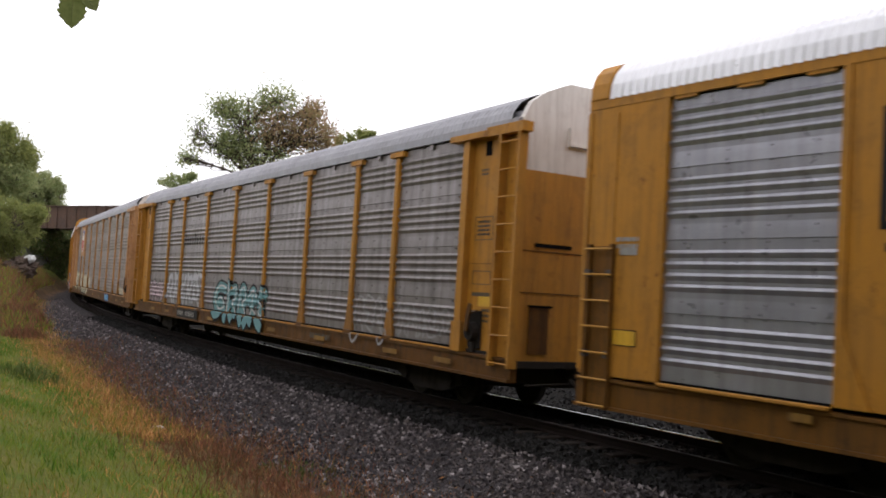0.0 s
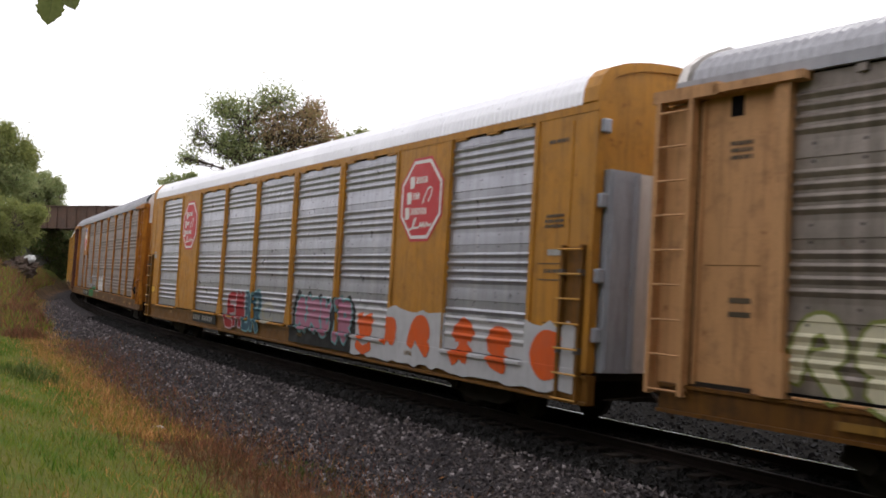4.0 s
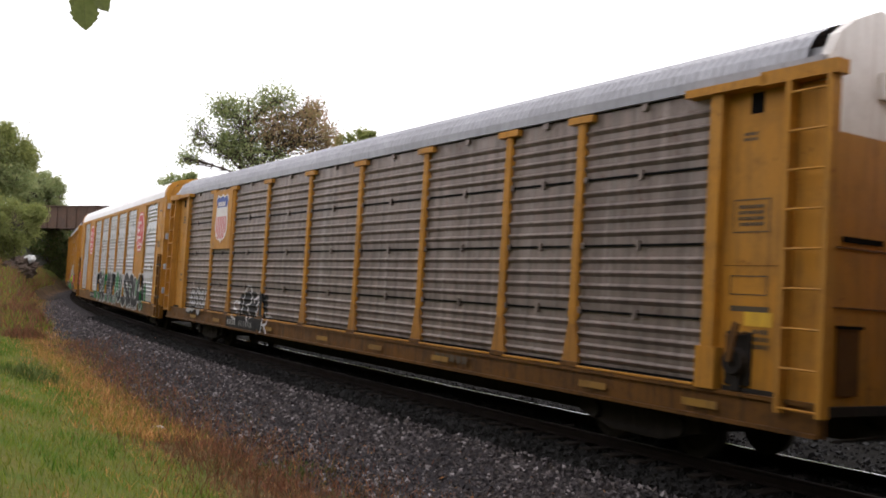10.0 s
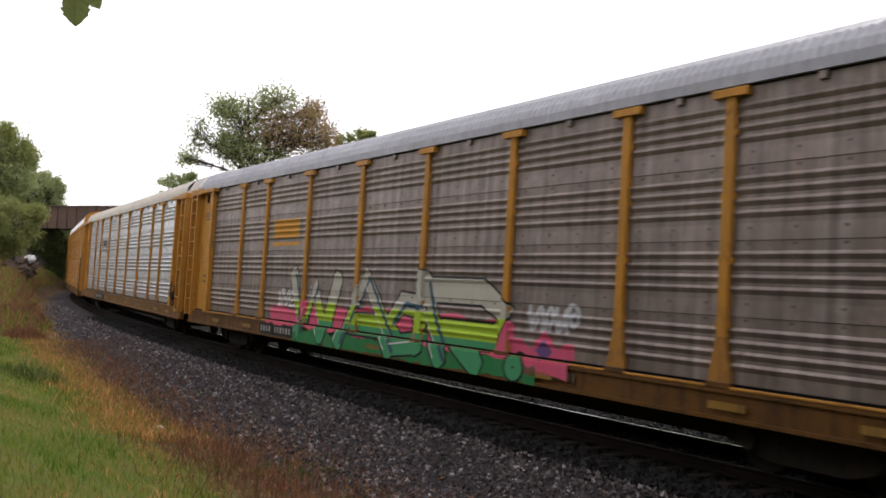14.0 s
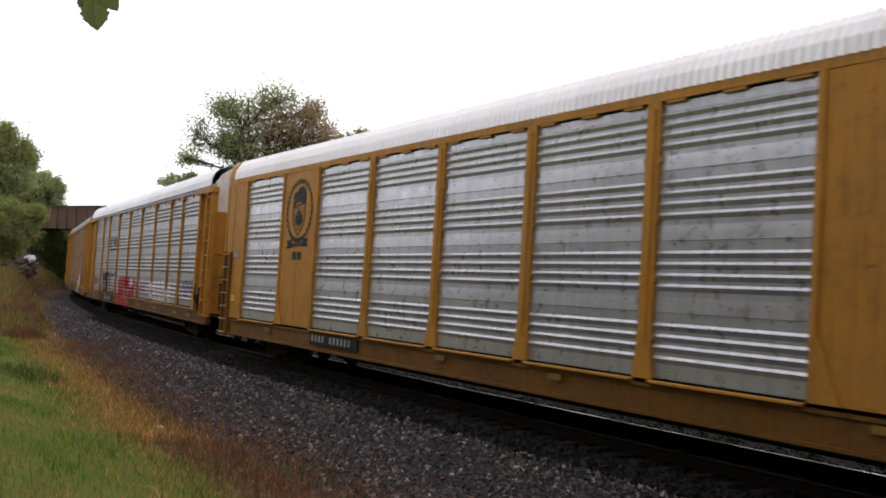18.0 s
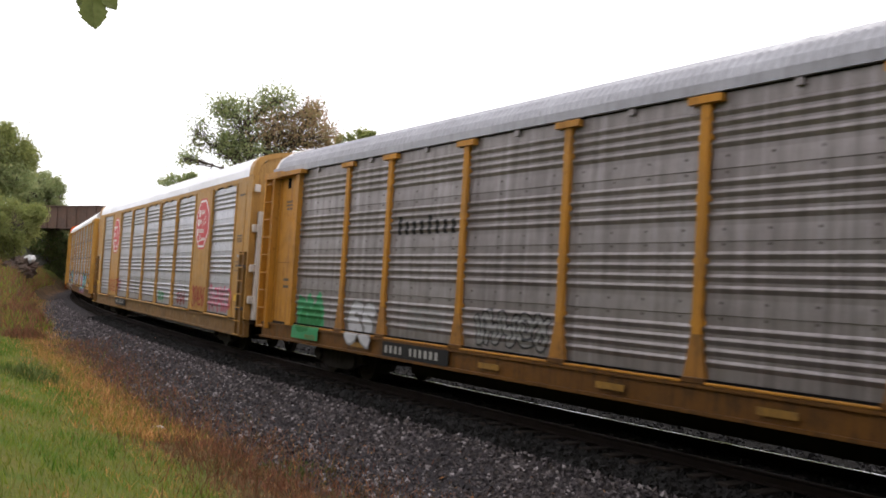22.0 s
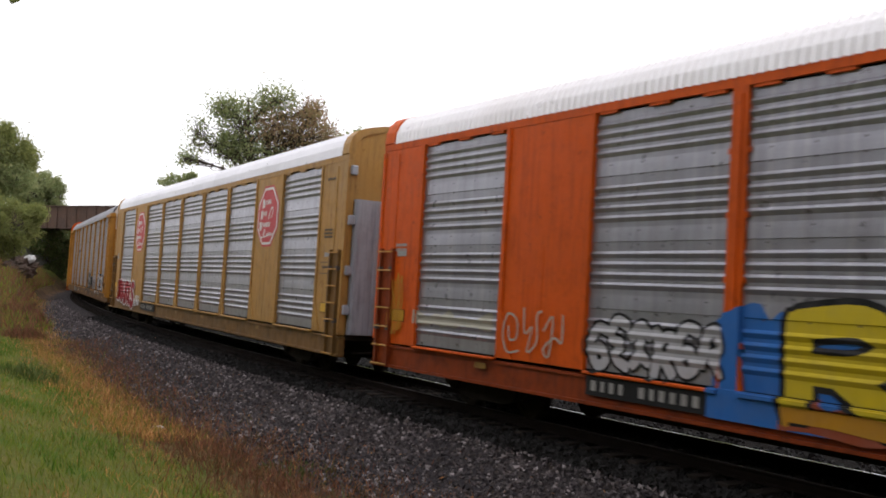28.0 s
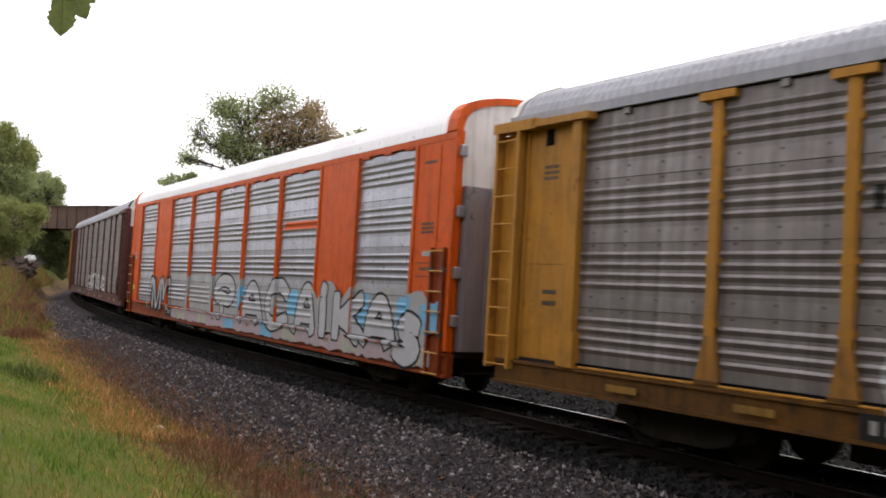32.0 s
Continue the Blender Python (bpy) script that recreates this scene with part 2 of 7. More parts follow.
def islands(name, colours, rough=0.8, scale=20.0, translucent=0.0, bump_strength=0.3, gloss=0.2):
    """Many small pieces in one mesh, each with a colour of its own from the list."""
    m, t, p = nodes_of(name)
    geo, cr = t.nodes.new("ShaderNodeNewGeometry"), t.nodes.new("ShaderNodeValToRGB")
    el = cr.color_ramp.elements
    while len(el) < len(colours):
        el.new(0.5)
    for i, c in enumerate(colours):
        el[i].position, el[i].color = i / (len(colours) - 1), (*c, 1)
    link(t, geo.outputs["Random Per Island"], cr.inputs["Fac"])
    v = coords(t, shift=False)
    c = mix(t, ramp(t, noise_of(t, v, scale, 4.0), 0.35, 0.75, 0.0, 0.5), cr.outputs["Color"], tuple(0.45 * a for a in colours[0]))
    link(t, c, p.inputs["Base Color"])
    p.inputs["Roughness"].default_value = rough
    p.inputs["Specular IOR Level"].default_value = gloss
    if translucent:
        tr, ad = t.nodes.new("ShaderNodeBsdfTranslucent"), t.nodes.new("ShaderNodeMixShader")
        link(t, c, tr.inputs["Color"])
        ad.inputs[0].default_value = translucent
        link(t, p.outputs[0], ad.inputs[1])
        link(t, tr.outputs[0], ad.inputs[2])
        link(t, ad.outputs[0], t.nodes["Material Output"].inputs["Surface"])
    elif bump_strength:
        bump(t, p, noise_of(t, v, scale * 3, 4.0), bump_strength, 0.01)
    return m


STONES = islands("ballast_stones", [(0.02003, 0.0172, 0.0181), (0.06392, 0.0533, 0.0568), (0.1049, 0.0878, 0.0912), (0.03646, 0.031, 0.0328), (0.1505, 0.131, 0.133), (0.07759, 0.0603, 0.0551), (0.3827, 0.344, 0.344)], scale=30.0)
# Far stones are near-black: the train's shade is put into their colour.
SHADED_STONES = islands("shaded_ballast", [(0.00304, 0.00304, 0.00304), (0.0076, 0.00684, 0.00722), (0.01216, 0.01102, 0.0114), (0.00532, 0.00494, 0.00494), (0.0418, 0.0399, 0.0399)], scale=30.0)
# Oil, and the shade under the train, both put into the stone colour.
FOULED_SHADED = islands("oily_shaded_ballast", [(0.00715, 0.0066, 0.00605), (0.0105, 0.0099, 0.00935), (0.016, 0.0143, 0.0138), (0.0088, 0.00715, 0.0066)], scale=30.0)
GRASS = islands("grass_blades", [(0.1359, 0.2106, 0.01912), (0.188, 0.2668, 0.02614), (0.2717, 0.2959, 0.04352), (0.1041, 0.1631, 0.01739), (0.3749, 0.2959, 0.0783), (0.1674, 0.2192, 0.02614), (0.2912, 0.229, 0.06091)], rough=0.6, scale=3.0, translucent=0.4)
STRAW = islands("dead_grass", [(0.6135, 0.2847, 0.09677), (0.7232, 0.3599, 0.135), (0.5039, 0.1989, 0.06772), (0.7465, 0.4265, 0.1933), (0.3616, 0.2562, 0.06772), (0.6357, 0.2371, 0.07744)], rough=0.8, scale=3.0, translucent=0.2)
WEED = islands("russet_weeds", [(0.1819, 0.07269, 0.04574), (0.267, 0.1096, 0.06111), (0.1496, 0.0872, 0.04574), (0.1329, 0.1236, 0.03868), (0.3328, 0.1451, 0.07636), (0.2, 0.0872, 0.06111)], rough=0.85, scale=3.0, translucent=0.15)
LITTER_LEAF = islands("fallen_leaf", [(0.30, 0.13, 0.04), (0.20, 0.08, 0.03), (0.42, 0.24, 0.07), (0.14, 0.06, 0.03), (0.36, 0.17, 0.06)], rough=0.8, scale=10.0, translucent=0.2)
LUSH = islands("fresh_grass_blades", [(0.08353, 0.1855, 0.01855), (0.1113, 0.2321, 0.02321), (0.06487, 0.1389, 0.01675), (0.1675, 0.2597, 0.03244)], rough=0.6, scale=3.0, translucent=0.4)
HERB = islands("dark_green_herbs", [(0.085, 0.13, 0.03), (0.12, 0.17, 0.04), (0.09, 0.11, 0.035), (0.16, 0.19, 0.05)], rough=0.75, scale=3.0, translucent=0.2)
# Leaf colours paled so that the haze over the far trees is in them.
LEAF_GREEN = islands("green_leaves", [(0.2484, 0.302, 0.1354), (0.3059, 0.3629, 0.1627), (0.3645, 0.3922, 0.1751), (0.2622, 0.3167, 0.1428), (0.4381, 0.408, 0.2037)], rough=0.6, scale=1.0, translucent=0.55)
LEAF_RUSSET = islands("russet_leaves", [(0.34, 0.26, 0.14), (0.42, 0.25, 0.15), (0.30, 0.28, 0.13), (0.43, 0.26, 0.16), (0.28, 0.29, 0.13)], rough=0.65, scale=1.0, translucent=0.55)
LEAF_OLIVE = islands("olive_leaves", [(0.2426, 0.2739, 0.09166), (0.2932, 0.3156, 0.1117), (0.3576, 0.3561, 0.1217), (0.2553, 0.2874, 0.1016), (0.2035, 0.2468, 0.0816)], rough=0.65, scale=1.0, translucent=0.55)
# Darker leaf copy with shade put into its colour.
LEAF_DARK = islands("shaded_leaves", [(0.0855, 0.131, 0.0508), (0.144, 0.189, 0.0623), (0.204, 0.217, 0.0855), (0.116, 0.144, 0.058), (0.26, 0.204, 0.102)], rough=0.7, scale=1.0, translucent=0.5)
BARK = painted("bark", (0.075, 0.055, 0.042), (0.11, 0.085, 0.065), (0.035, 0.027, 0.022), rough=0.9, bump_strength=0.6)
GIRDER = painted("rusted_girder_paint", (0.085, 0.050, 0.038), (0.12, 0.065, 0.042), (0.035, 0.028, 0.026), rough=0.8, grime_amount=0.6, rust=(0.17, 0.065, 0.03))
CONCRETE = painted("stained_concrete", (0.26, 0.25, 0.235), (0.20, 0.19, 0.18), (0.09, 0.085, 0.08), rough=0.9, grime_amount=0.6)
TIE = painted("creosoted_timber", (0.020, 0.016, 0.013), (0.032, 0.025, 0.021), (0.012, 0.010, 0.009), rough=0.95, bump_strength=0.5, gloss=0.1)
RAIL_SIDE = painted("rail_rust", (0.014, 0.010, 0.009), (0.020, 0.013, 0.011), (0.012, 0.010, 0.009), rough=0.9, gloss=0.1)
RAIL_TOP, rt, rp = nodes_of("polished_rail")
rp.inputs["Metallic"].default_value, rp.inputs["Roughness"].default_value = 1.0, 0.22
link(rt, mix(rt, noise_of(rt, coords(rt, (1, 1, 1), False), 3.0), (0.62, 0.60, 0.60), (0.50, 0.48, 0.48)), rp.inputs["Base Color"])
RAIL_DULL = painted("dull_rail_head", (0.030, 0.023, 0.020), (0.024, 0.018, 0.016), (0.012, 0.010, 0.009), rough=0.6, gloss=0.25)
LITTER_WHITE = painted("pale_litter", (0.62, 0.61, 0.60), (0.5, 0.5, 0.5), (0.3, 0.3, 0.3))


def ground_material():
    """Ballast fines near the track, then dirt with dead stalks, then grass; it goes by the distance across the track."""
    m, t, p = nodes_of("ground_cover")
    at = t.nodes.new("ShaderNodeAttribute")
    at.attribute_name = "across"
    v = coords(t, shift=False)
    wob = noise_of(t, v, 0.55, 4.0)
    add = t.nodes.new("ShaderNodeMath")
    add.operation = "ADD"
    link(t, at.outputs["Fac"], add.inputs[0])
    link(t, ramp(t, wob, 0.2, 0.8, -1.1, 1.1), add.inputs[1])
    d = add.outputs[0]
    stone = mix(t, ramp(t, noise_of(t, v, 22.0, 5.0, 0.7), 0.35, 0.7), (0.018, 0.016, 0.018), (0.075, 0.068, 0.070))
    stone = mix(t, ramp(t, noise_of(t, v, 0.8), 0.45, 0.75, 0.0, 0.5), stone, (0.085, 0.062, 0.05))
    # near-black between and beyond the rails: oily fines, and train shade in the colour
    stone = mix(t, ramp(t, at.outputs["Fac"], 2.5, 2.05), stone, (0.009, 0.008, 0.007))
    dirt_dark = (0.055, 0.040, 0.032)
    dirt = mix(t, noise_of(t, v, 6.0, 6.0, 0.7), (0.085, 0.055, 0.036), (0.20, 0.122, 0.062))
    dirt = mix(t, ramp(t, noise_of(t, v, 1.3, 5.0), 0.42, 0.62, 0.0, 0.85), dirt, dirt_dark)
    grass = mix(t, ramp(t, noise_of(t, v, 0.9, 6.0), 0.35, 0.7), (0.08, 0.12, 0.02), (0.17, 0.14, 0.045))
    grass = mix(t, ramp(t, noise_of(t, v, 14.0, 4.0), 0.35, 0.75, 0.0, 0.6), grass, (0.035, 0.052, 0.01))
    c = mix(t, ramp(t, d, 4.2, 5.0), stone, dirt)
    c = mix(t, ramp(t, d, 5.6, 6.8), c, grass)
    # the far side of the track has the same order
    c = mix(t, ramp(t, d, -8.0, -10.0), c, dirt)
    c = mix(t, ramp(t, d, -9.0, -12.0), c, grass)
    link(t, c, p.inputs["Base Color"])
    p.inputs["Roughness"].default_value = 0.95
    p.inputs["Specular IOR Level"].default_value = 0.05
    bump(t, p, noise_of(t, v, 16.0, 6.0, 0.7), 0.9, 0.05)
    return m


GROUND = ground_material()


# ---- mesh helpers ----
def mesh_object(name, verts, faces, mats, parent=None, slots=None, smooth=False):
    me = bpy.data.meshes.new(name)
    me.from_pydata(verts, [], faces)
    for m in (mats if isinstance(mats, (list, tuple)) else [mats]):
        me.materials.append(m)
    if slots is not None:
        me.polygons.foreach_set("material_index", slots)
    if smooth:
        me.polygons.foreach_set("use_smooth", [True] * len(me.polygons))
    ob = new(name, me)
    ob.parent = parent
    return ob


def part(name, bm, material, parent, label=""):
    """One bmesh as one mesh object under its thing."""
    me = bpy.data.meshes.new(name)
    bm.normal_update()
    bm.to_mesh(me)
    bm.free()
    for m in (material if isinstance(material, (list, tuple)) else [material]):
        me.materials.append(m)
    ob = new(name, me)
    ob.parent = parent
    if label:
        ob["label"] = label
    return ob


def add_box(bm, x0, x1, y0, y1, z0, z1, bevel=0.0, slot=0):
    vs = [bm.verts.new(c) for c in ((x0, y0, z0), (x1, y0, z0), (x1, y1, z0), (x0, y1, z0), (x0, y0, z1), (x1, y0, z1), (x1, y1, z1), (x0, y1, z1))]
    fs = [bm.faces.new([vs[i] for i in f]) for f in ((0, 3, 2, 1), (4, 5, 6, 7), (0, 1, 5, 4), (1, 2, 6, 5), (2, 3, 7, 6), (3, 0, 4, 7))]
    if bevel:
        es = {e for f in fs for e in f.edges}
        r = bmesh.ops.bevel(bm, geom=list(es), offset=bevel, segments=1, affect="EDGES")
        fs = [f for f in fs if f.is_valid] + r["faces"]
    for f in fs:
        f.material_index = slot
    return fs


def add_prism(bm, outline, axis, a, b, slot=0):
    """A closed outline pushed along an axis from a to b; the outline's pairs are the two other axes, in order."""
    def at(p, w):
        return {0: (w, p[0], p[1]), 1: (p[0], w, p[1]), 2: (p[0], p[1], w)}[axis]
    lo, hi = [bm.verts.new(at(p, a)) for p in outline], [bm.verts.new(at(p, b)) for p in outline]
    n = len(outline)
    fs = [bm.faces.new((lo[i], lo[(i + 1) % n], hi[(i + 1) % n], hi[i])) for i in range(n)]
    fs += [bm.faces.new(lo[::-1]), bm.faces.new(hi)]
    for f in fs:
        f.material_index = slot
    return fs


def add_tube(bm, p0, p1, r0, r1=None, n=8, slot=0):
    p0, p1 = Vector(p0), Vector(p1)
    q = (p1 - p0).to_track_quat("Z", "Y")
    r1 = r0 if r1 is None else r1
    a = [bm.verts.new(p0 + q @ Vector((r0 * math.cos(2 * math.pi * i / n), r0 * math.sin(2 * math.pi * i / n), 0))) for i in range(n)]
    b = [bm.verts.new(p1 + q @ Vector((r1 * math.cos(2 * math.pi * i / n), r1 * math.sin(2 * math.pi * i / n), 0))) for i in range(n)]
    for i in range(n):
        bm.faces.new((a[i], a[(i + 1) % n], b[(i + 1) % n], b[i])).material_index = slot
    bm.faces.new(a[::-1]).material_index = slot
    bm.faces.new(b).material_index = slot


def fixed(bm):
    bmesh.ops.recalc_face_normals(bm, faces=bm.faces[:])
    return bm


# ---- the ground ----
NEAR_U, NEAR_Z = (-400, -60, -12, -6, -3.4, -1.65, 1.65, 3.6, 5.2, 6.6, 8.2, 10.0, 12.0, 20, 60, 300), (-0.8, -0.8, -0.8, -0.75, -0.70, -0.2, -0.2, -0.62, -0.68, -0.45, -0.05, 0.55, 0.95, 1.5, 2.5, 4.0)
FAR_U, FAR_Z = (-400, -60, -12, -6, -3.4, -1.65, 1.65, 3.0, 3.6, 4.5, 5.5, 8.0, 14.0, 30, 60, 300), (-0.8, 1.0, -0.5, -0.7, -0.70, -0.2, -0.2, -0.5, -0.5, 0.6, 1.8, 2.35, 2.9, 3.2, 3.4, 4.5)


def ground_height(s, u):
    w = min(1.0, max(0.0, (-32.0 - s) / 42.0))
    w = w * w * (3 - 2 * w)
    z = (1 - w) * np.interp(u, NEAR_U, NEAR_Z) + w * np.interp(u, FAR_U, FAR_Z)
    if abs(u) > 1.9:
        z += 0.05 * min(1.0, (abs(u) - 1.9)) * noise.noise(Vector((s * 0.35, u * 0.6, 0)))
        if u > 5.5:
            z += 0.10 * noise.noise(Vector((s * 0.12, u * 0.3, 5)))
    return z


def build_ground():
    ss = [-420, -360, -300, -260, -230, -200, -180] + list(np.arange(-165, -60, 3.0)) + list(np.arange(-60, 16, 0.6)) + [16, 20, 26, 34, 45, 60, 90, 130, 180, 240, 320, 420]
    us = [-330, -220, -140, -90, -60, -40, -28, -20, -15, -12, -9, -7, -5.5, -4.4, -3.4, -2.9, -2.4, -1.95, -1.65, 0, 1.65] + list(np.arange(1.95, 12.4, 0.3)) + [13, 14.5, 17, 20, 26, 34, 45, 60, 90, 140, 220, 320]
    verts, across, faces = [], [], []
    for s in ss:
        for u in us:
            verts.append(beside(s, u, ground_height(s, u)))
            across.append(float(u) + 1.6 * min(1.0, max(0.0, (-18 - s) / 45.0)) * (1 if u > 0 else 0))
    n = len(us)
    for i in range(len(ss) - 1):
        for j in range(n - 1):
            a = i * n + j
            faces.append((a, a + n, a + n + 1, a + 1))
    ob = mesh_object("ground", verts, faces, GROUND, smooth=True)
    at = ob.data.attributes.new("across", "FLOAT", "POINT")
    at.data.foreach_set("value", across)
    return tagged(ob, "grassy lineside ground with a stony track bed and a rising bank", "ground", kind="structure")


build_ground()

TILT = math.sin(radians(CANT))


def build_track():
    root = tagged(new("track"), "curved railway track with shiny rails on dark timber ties", "track", kind="structure")
    outline = [(-0.070, -0.172), (0.070, -0.172), (0.070, -0.160), (0.012, -0.140), (0.009, -0.05), (0.036, -0.036), (0.036, -0.010), (0.026, 0.0), (-0.026, 0.0), (-0.036, -0.010), (-0.036, -0.036), (-0.009, -0.05), (-0.012, -0.140), (-0.070, -0.160)]
    n = len(outline)
    for side in (-0.76, 0.76):
        verts, faces, slots = [], [], []
        ss = list(np.arange(-190, 60, 1.0))
        for s in ss:
            for a, b in outline:
                verts.append(beside(s, side + a, b + TILT * (side + a)))
        for i in range(len(ss) - 1):
            for j in range(n):
                k = (j + 1) % n
                faces.append((i * n + j, i * n + k, (i + 1) * n + k, (i + 1) * n + j))
                slots.append(1 if j in (6, 7, 8) else 0)
        mesh_object("rail", verts, faces, [RAIL_SIDE, RAIL_DULL if side > 0 else RAIL_TOP], root, slots)["label"] = "dull dark steel rail" if side > 0 else "steel rail with a polished running surface"
    bm = bmesh.new()
    add_box(bm, -0.11, 0.11, -1.3, 1.3, -0.34, -0.174, 0.012)
    tie = part("crosstie", fixed(bm), TIE, root, "dark creosoted timber tie")
    rng = random.Random(5)
    first = True
    for i, s in enumerate(np.arange(-62, 14, 0.54)):
        ob = tie if first else new("crosstie", tie.data)
        first = False
        x, y, a = track(s)
        ob.parent = root
        ob.matrix_basis = pose(x, y, rng.uniform(-0.008, 0.004), 0, 0, math.degrees(a) + rng.uniform(-1.2, 1.2)) @ pose(0, 0, 0, -CANT, 0, 0)
    verts, faces = [], []
    for s in list(np.arange(-190, -62, 0.54)) + list(np.arange(14, 60, 0.54)):
        x, y, a = track(s)
        m = pose(x, y, 0, 0, 0, math.degrees(a)) @ pose(0, 0, 0, -CANT, 0, 0)
        b = len(verts)
        verts += [m @ v.co for v in tie.data.vertices]
        faces += [tuple(b + k for k in p.vertices) for p in tie.data.polygons]
    far = mesh_object("far_crossties", verts, faces, TIE, root)
    tagged(far, kind="stuff")


build_track()


def stones(name, n, s_range, u_range, size, seed, label):
    """Crushed stone: small broken blocks lying in the ground, denser near the camera."""
    rng = np.random.default_rng(seed)
    base = np.array([(-1, -1, -.8), (1, -.9, -.7), (.9, 1, -.8), (-1, .8, -.9), (-.7, -.8, .8), (.8, -.6, .9), (.6, .8, .7), (-.8, .7, 1.0)], float) * 0.5
    quads = np.array([(0, 3, 2, 1), (4, 5, 6, 7), (0, 1, 5, 4), (1, 2, 6, 5), (2, 3, 7, 6), (3, 0, 4, 7)])
    verts, faces = np.empty((n * 8, 3)), np.empty((n * 6, 4), int)
    w = rng.random(n) ** 1.8
    s = s_range[1] + (s_range[0] - s_range[1]) * w
    u = rng.uniform(u_range[0], u_range[1], n)
    for i in range(n):
        q = rng.normal(size=4)
        q /= np.linalg.norm(q)
        a, b, c, d = q
        rot = np.array([[1 - 2 * (c * c + d * d), 2 * (b * c - a * d), 2 * (b * d + a * c)], [2 * (b * c + a * d), 1 - 2 * (b * b + d * d), 2 * (c * d - a * b)], [2 * (b * d - a * c), 2 * (c * d + a * b), 1 - 2 * (b * b + c * c)]])
        z = math.exp(rng.normal(math.log(size), 0.26)) * (1 + 0.5 * w[i])
        block = (base + rng.normal(0, 0.13, (8, 3))) * z * rng.uniform(0.7, 1.25, 3)
        p = beside(s[i], u[i], ground_height(s[i], u[i]) + 0.012)
        verts[i * 8:i * 8 + 8] = block @ rot.T + np.array(p)
        faces[i * 6:i * 6 + 6] = quads + i * 8
    ob = mesh_object(name, verts.tolist(), faces.tolist(), STONES if u_range[1] > 2.0 else SHADED_STONES if u_range[0] < -3 else FOULED_SHADED)
    return tagged(ob, label, "gravel", kind="stuff")


stones("track_edge_ballast", 9500, (-40, 9), (0.86, 1.99), 0.055, 8, "oily ballast along the tie ends with shade in its near-black colour")
stones("ballast", 42000, (-70, 8), (1.96, 5.4), 0.041, 3, "grey crushed stone ballast sloping beside the track")
stones("ballast_between_rails", 3500, (-40, 9), (-0.66, 0.66), 0.050, 4, "dusty crushed stone ballast between the rails with shade in its near-black colour")
stones("far_ballast", 7500, (-25, 12), (-8.2, -0.9), 0.055, 6, "near-black crushed stone ballast beyond the rails, shade in its colour")


def blades(name, n, place, height, width, lean, material, seed, label, category):
    """Thin bent blades, each of two pieces, standing on the ground; place(rng) gives s, u and a scale."""
    rng = np.random.default_rng(seed)
    verts, faces = [], []
    for i in range(n):
        s, u, k = place(rng)
        x, y, z = beside(s, u, ground_height(s, u) - 0.02)
        a = rng.uniform(0, 2 * math.pi)
        h, w, l = height * k * rng.uniform(0.5, 1.3), width * (0.6 + 0.6 * k) * rng.uniform(0.7, 1.3), lean * rng.uniform(0.2, 1.0)
        dx, dy = math.cos(a), math.sin(a)
        b = rng.uniform(0, 2 * math.pi)
        ex, ey = math.cos(b) * l * h, math.sin(b) * l * h
        j = len(verts)
        verts += [(x - dx * w, y - dy * w, z), (x + dx * w, y + dy * w, z), (x + dx * w * .7 + ex * .4, y + dy * w * .7 + ey * .4, z + h * .6), (x - dx * w * .7 + ex * .4, y - dy * w * .7 + ey * .4, z + h * .6), (x + ex, y + ey, z + h)]
        faces += [(j, j + 1, j + 2, j + 3), (j + 3, j + 2, j + 4)]
    ob = mesh_object(name, verts, faces, material)
    return tagged(ob, label, category, kind="stuff")


def edge_u(s):
    """Where the grass begins, across the track."""
    return float(np.interp(s, (-90, -60, -28, -18, -8, 0, 6), (3.6, 3.9, 4.9, 5.3, 6.1, 6.6, 6.9)))


def lawn(rng):
    s = 17 - 70 * rng.random() ** 1.5
    e = edge_u(s) + 0.4
    return s, e + (15.5 - e) * rng.random() ** 1.1, 0.55 + 0.6 * rng.random()


def verge(rng):
    s = -4 - 66 * rng.random() ** 1.3
    return s, edge_u(s) + rng.normal(0.25, 0.5), 0.6 + 0.7 * rng.random()


def scrub(rng):
    s = 6 - 34 * rng.random() ** 1.3
    return s, edge_u(s) - 0.7 + rng.normal(0, 0.75), 0.4 + 0.8 * rng.random()


blades("grass", 110000, lawn, 0.125, 0.0045, 0.95, GRASS, 11, "short green grass with yellow blades", "grass")
def dry_patch(rng):
    while True:
        s, u, k = lawn(rng)
        if noise.noise(Vector((s * 0.5, u * 0.9, 2.0))) + 0.4 * noise.noise(Vector((s * 1.7, u * 2.3, 7.0))) > 0.05 + 0.5 * rng.random():
            return s, u, k


def lush_patch(rng):
    while True:
        s, u, k = lawn(rng)
        if noise.noise(Vector((s * 0.45, u * 0.8, 9.0))) > 0.02 + 0.3 * rng.random():
            return s, u, k * 1.25


blades("lush_grass", 20000, lush_patch, 0.14, 0.0055, 0.8, LUSH, 34, "taller fresh green tufts in the grass", "grass")
blades("lawn_straw", 11000, dry_patch, 0.12, 0.004, 1.2, STRAW, 20, "dry blades scattered through the grass", "grass")


def far_bank(rng):
    s = -34 - 70 * rng.random()
    return s, 4.2 + 9 * rng.random() ** 1.4, 0.6 + 0.8 * rng.random()


def far_side(rng):
    s = 10 - 70 * rng.random() ** 1.4
    return s, -rng.uniform(8.2, 11), 0.5 + 0.7 * rng.random()


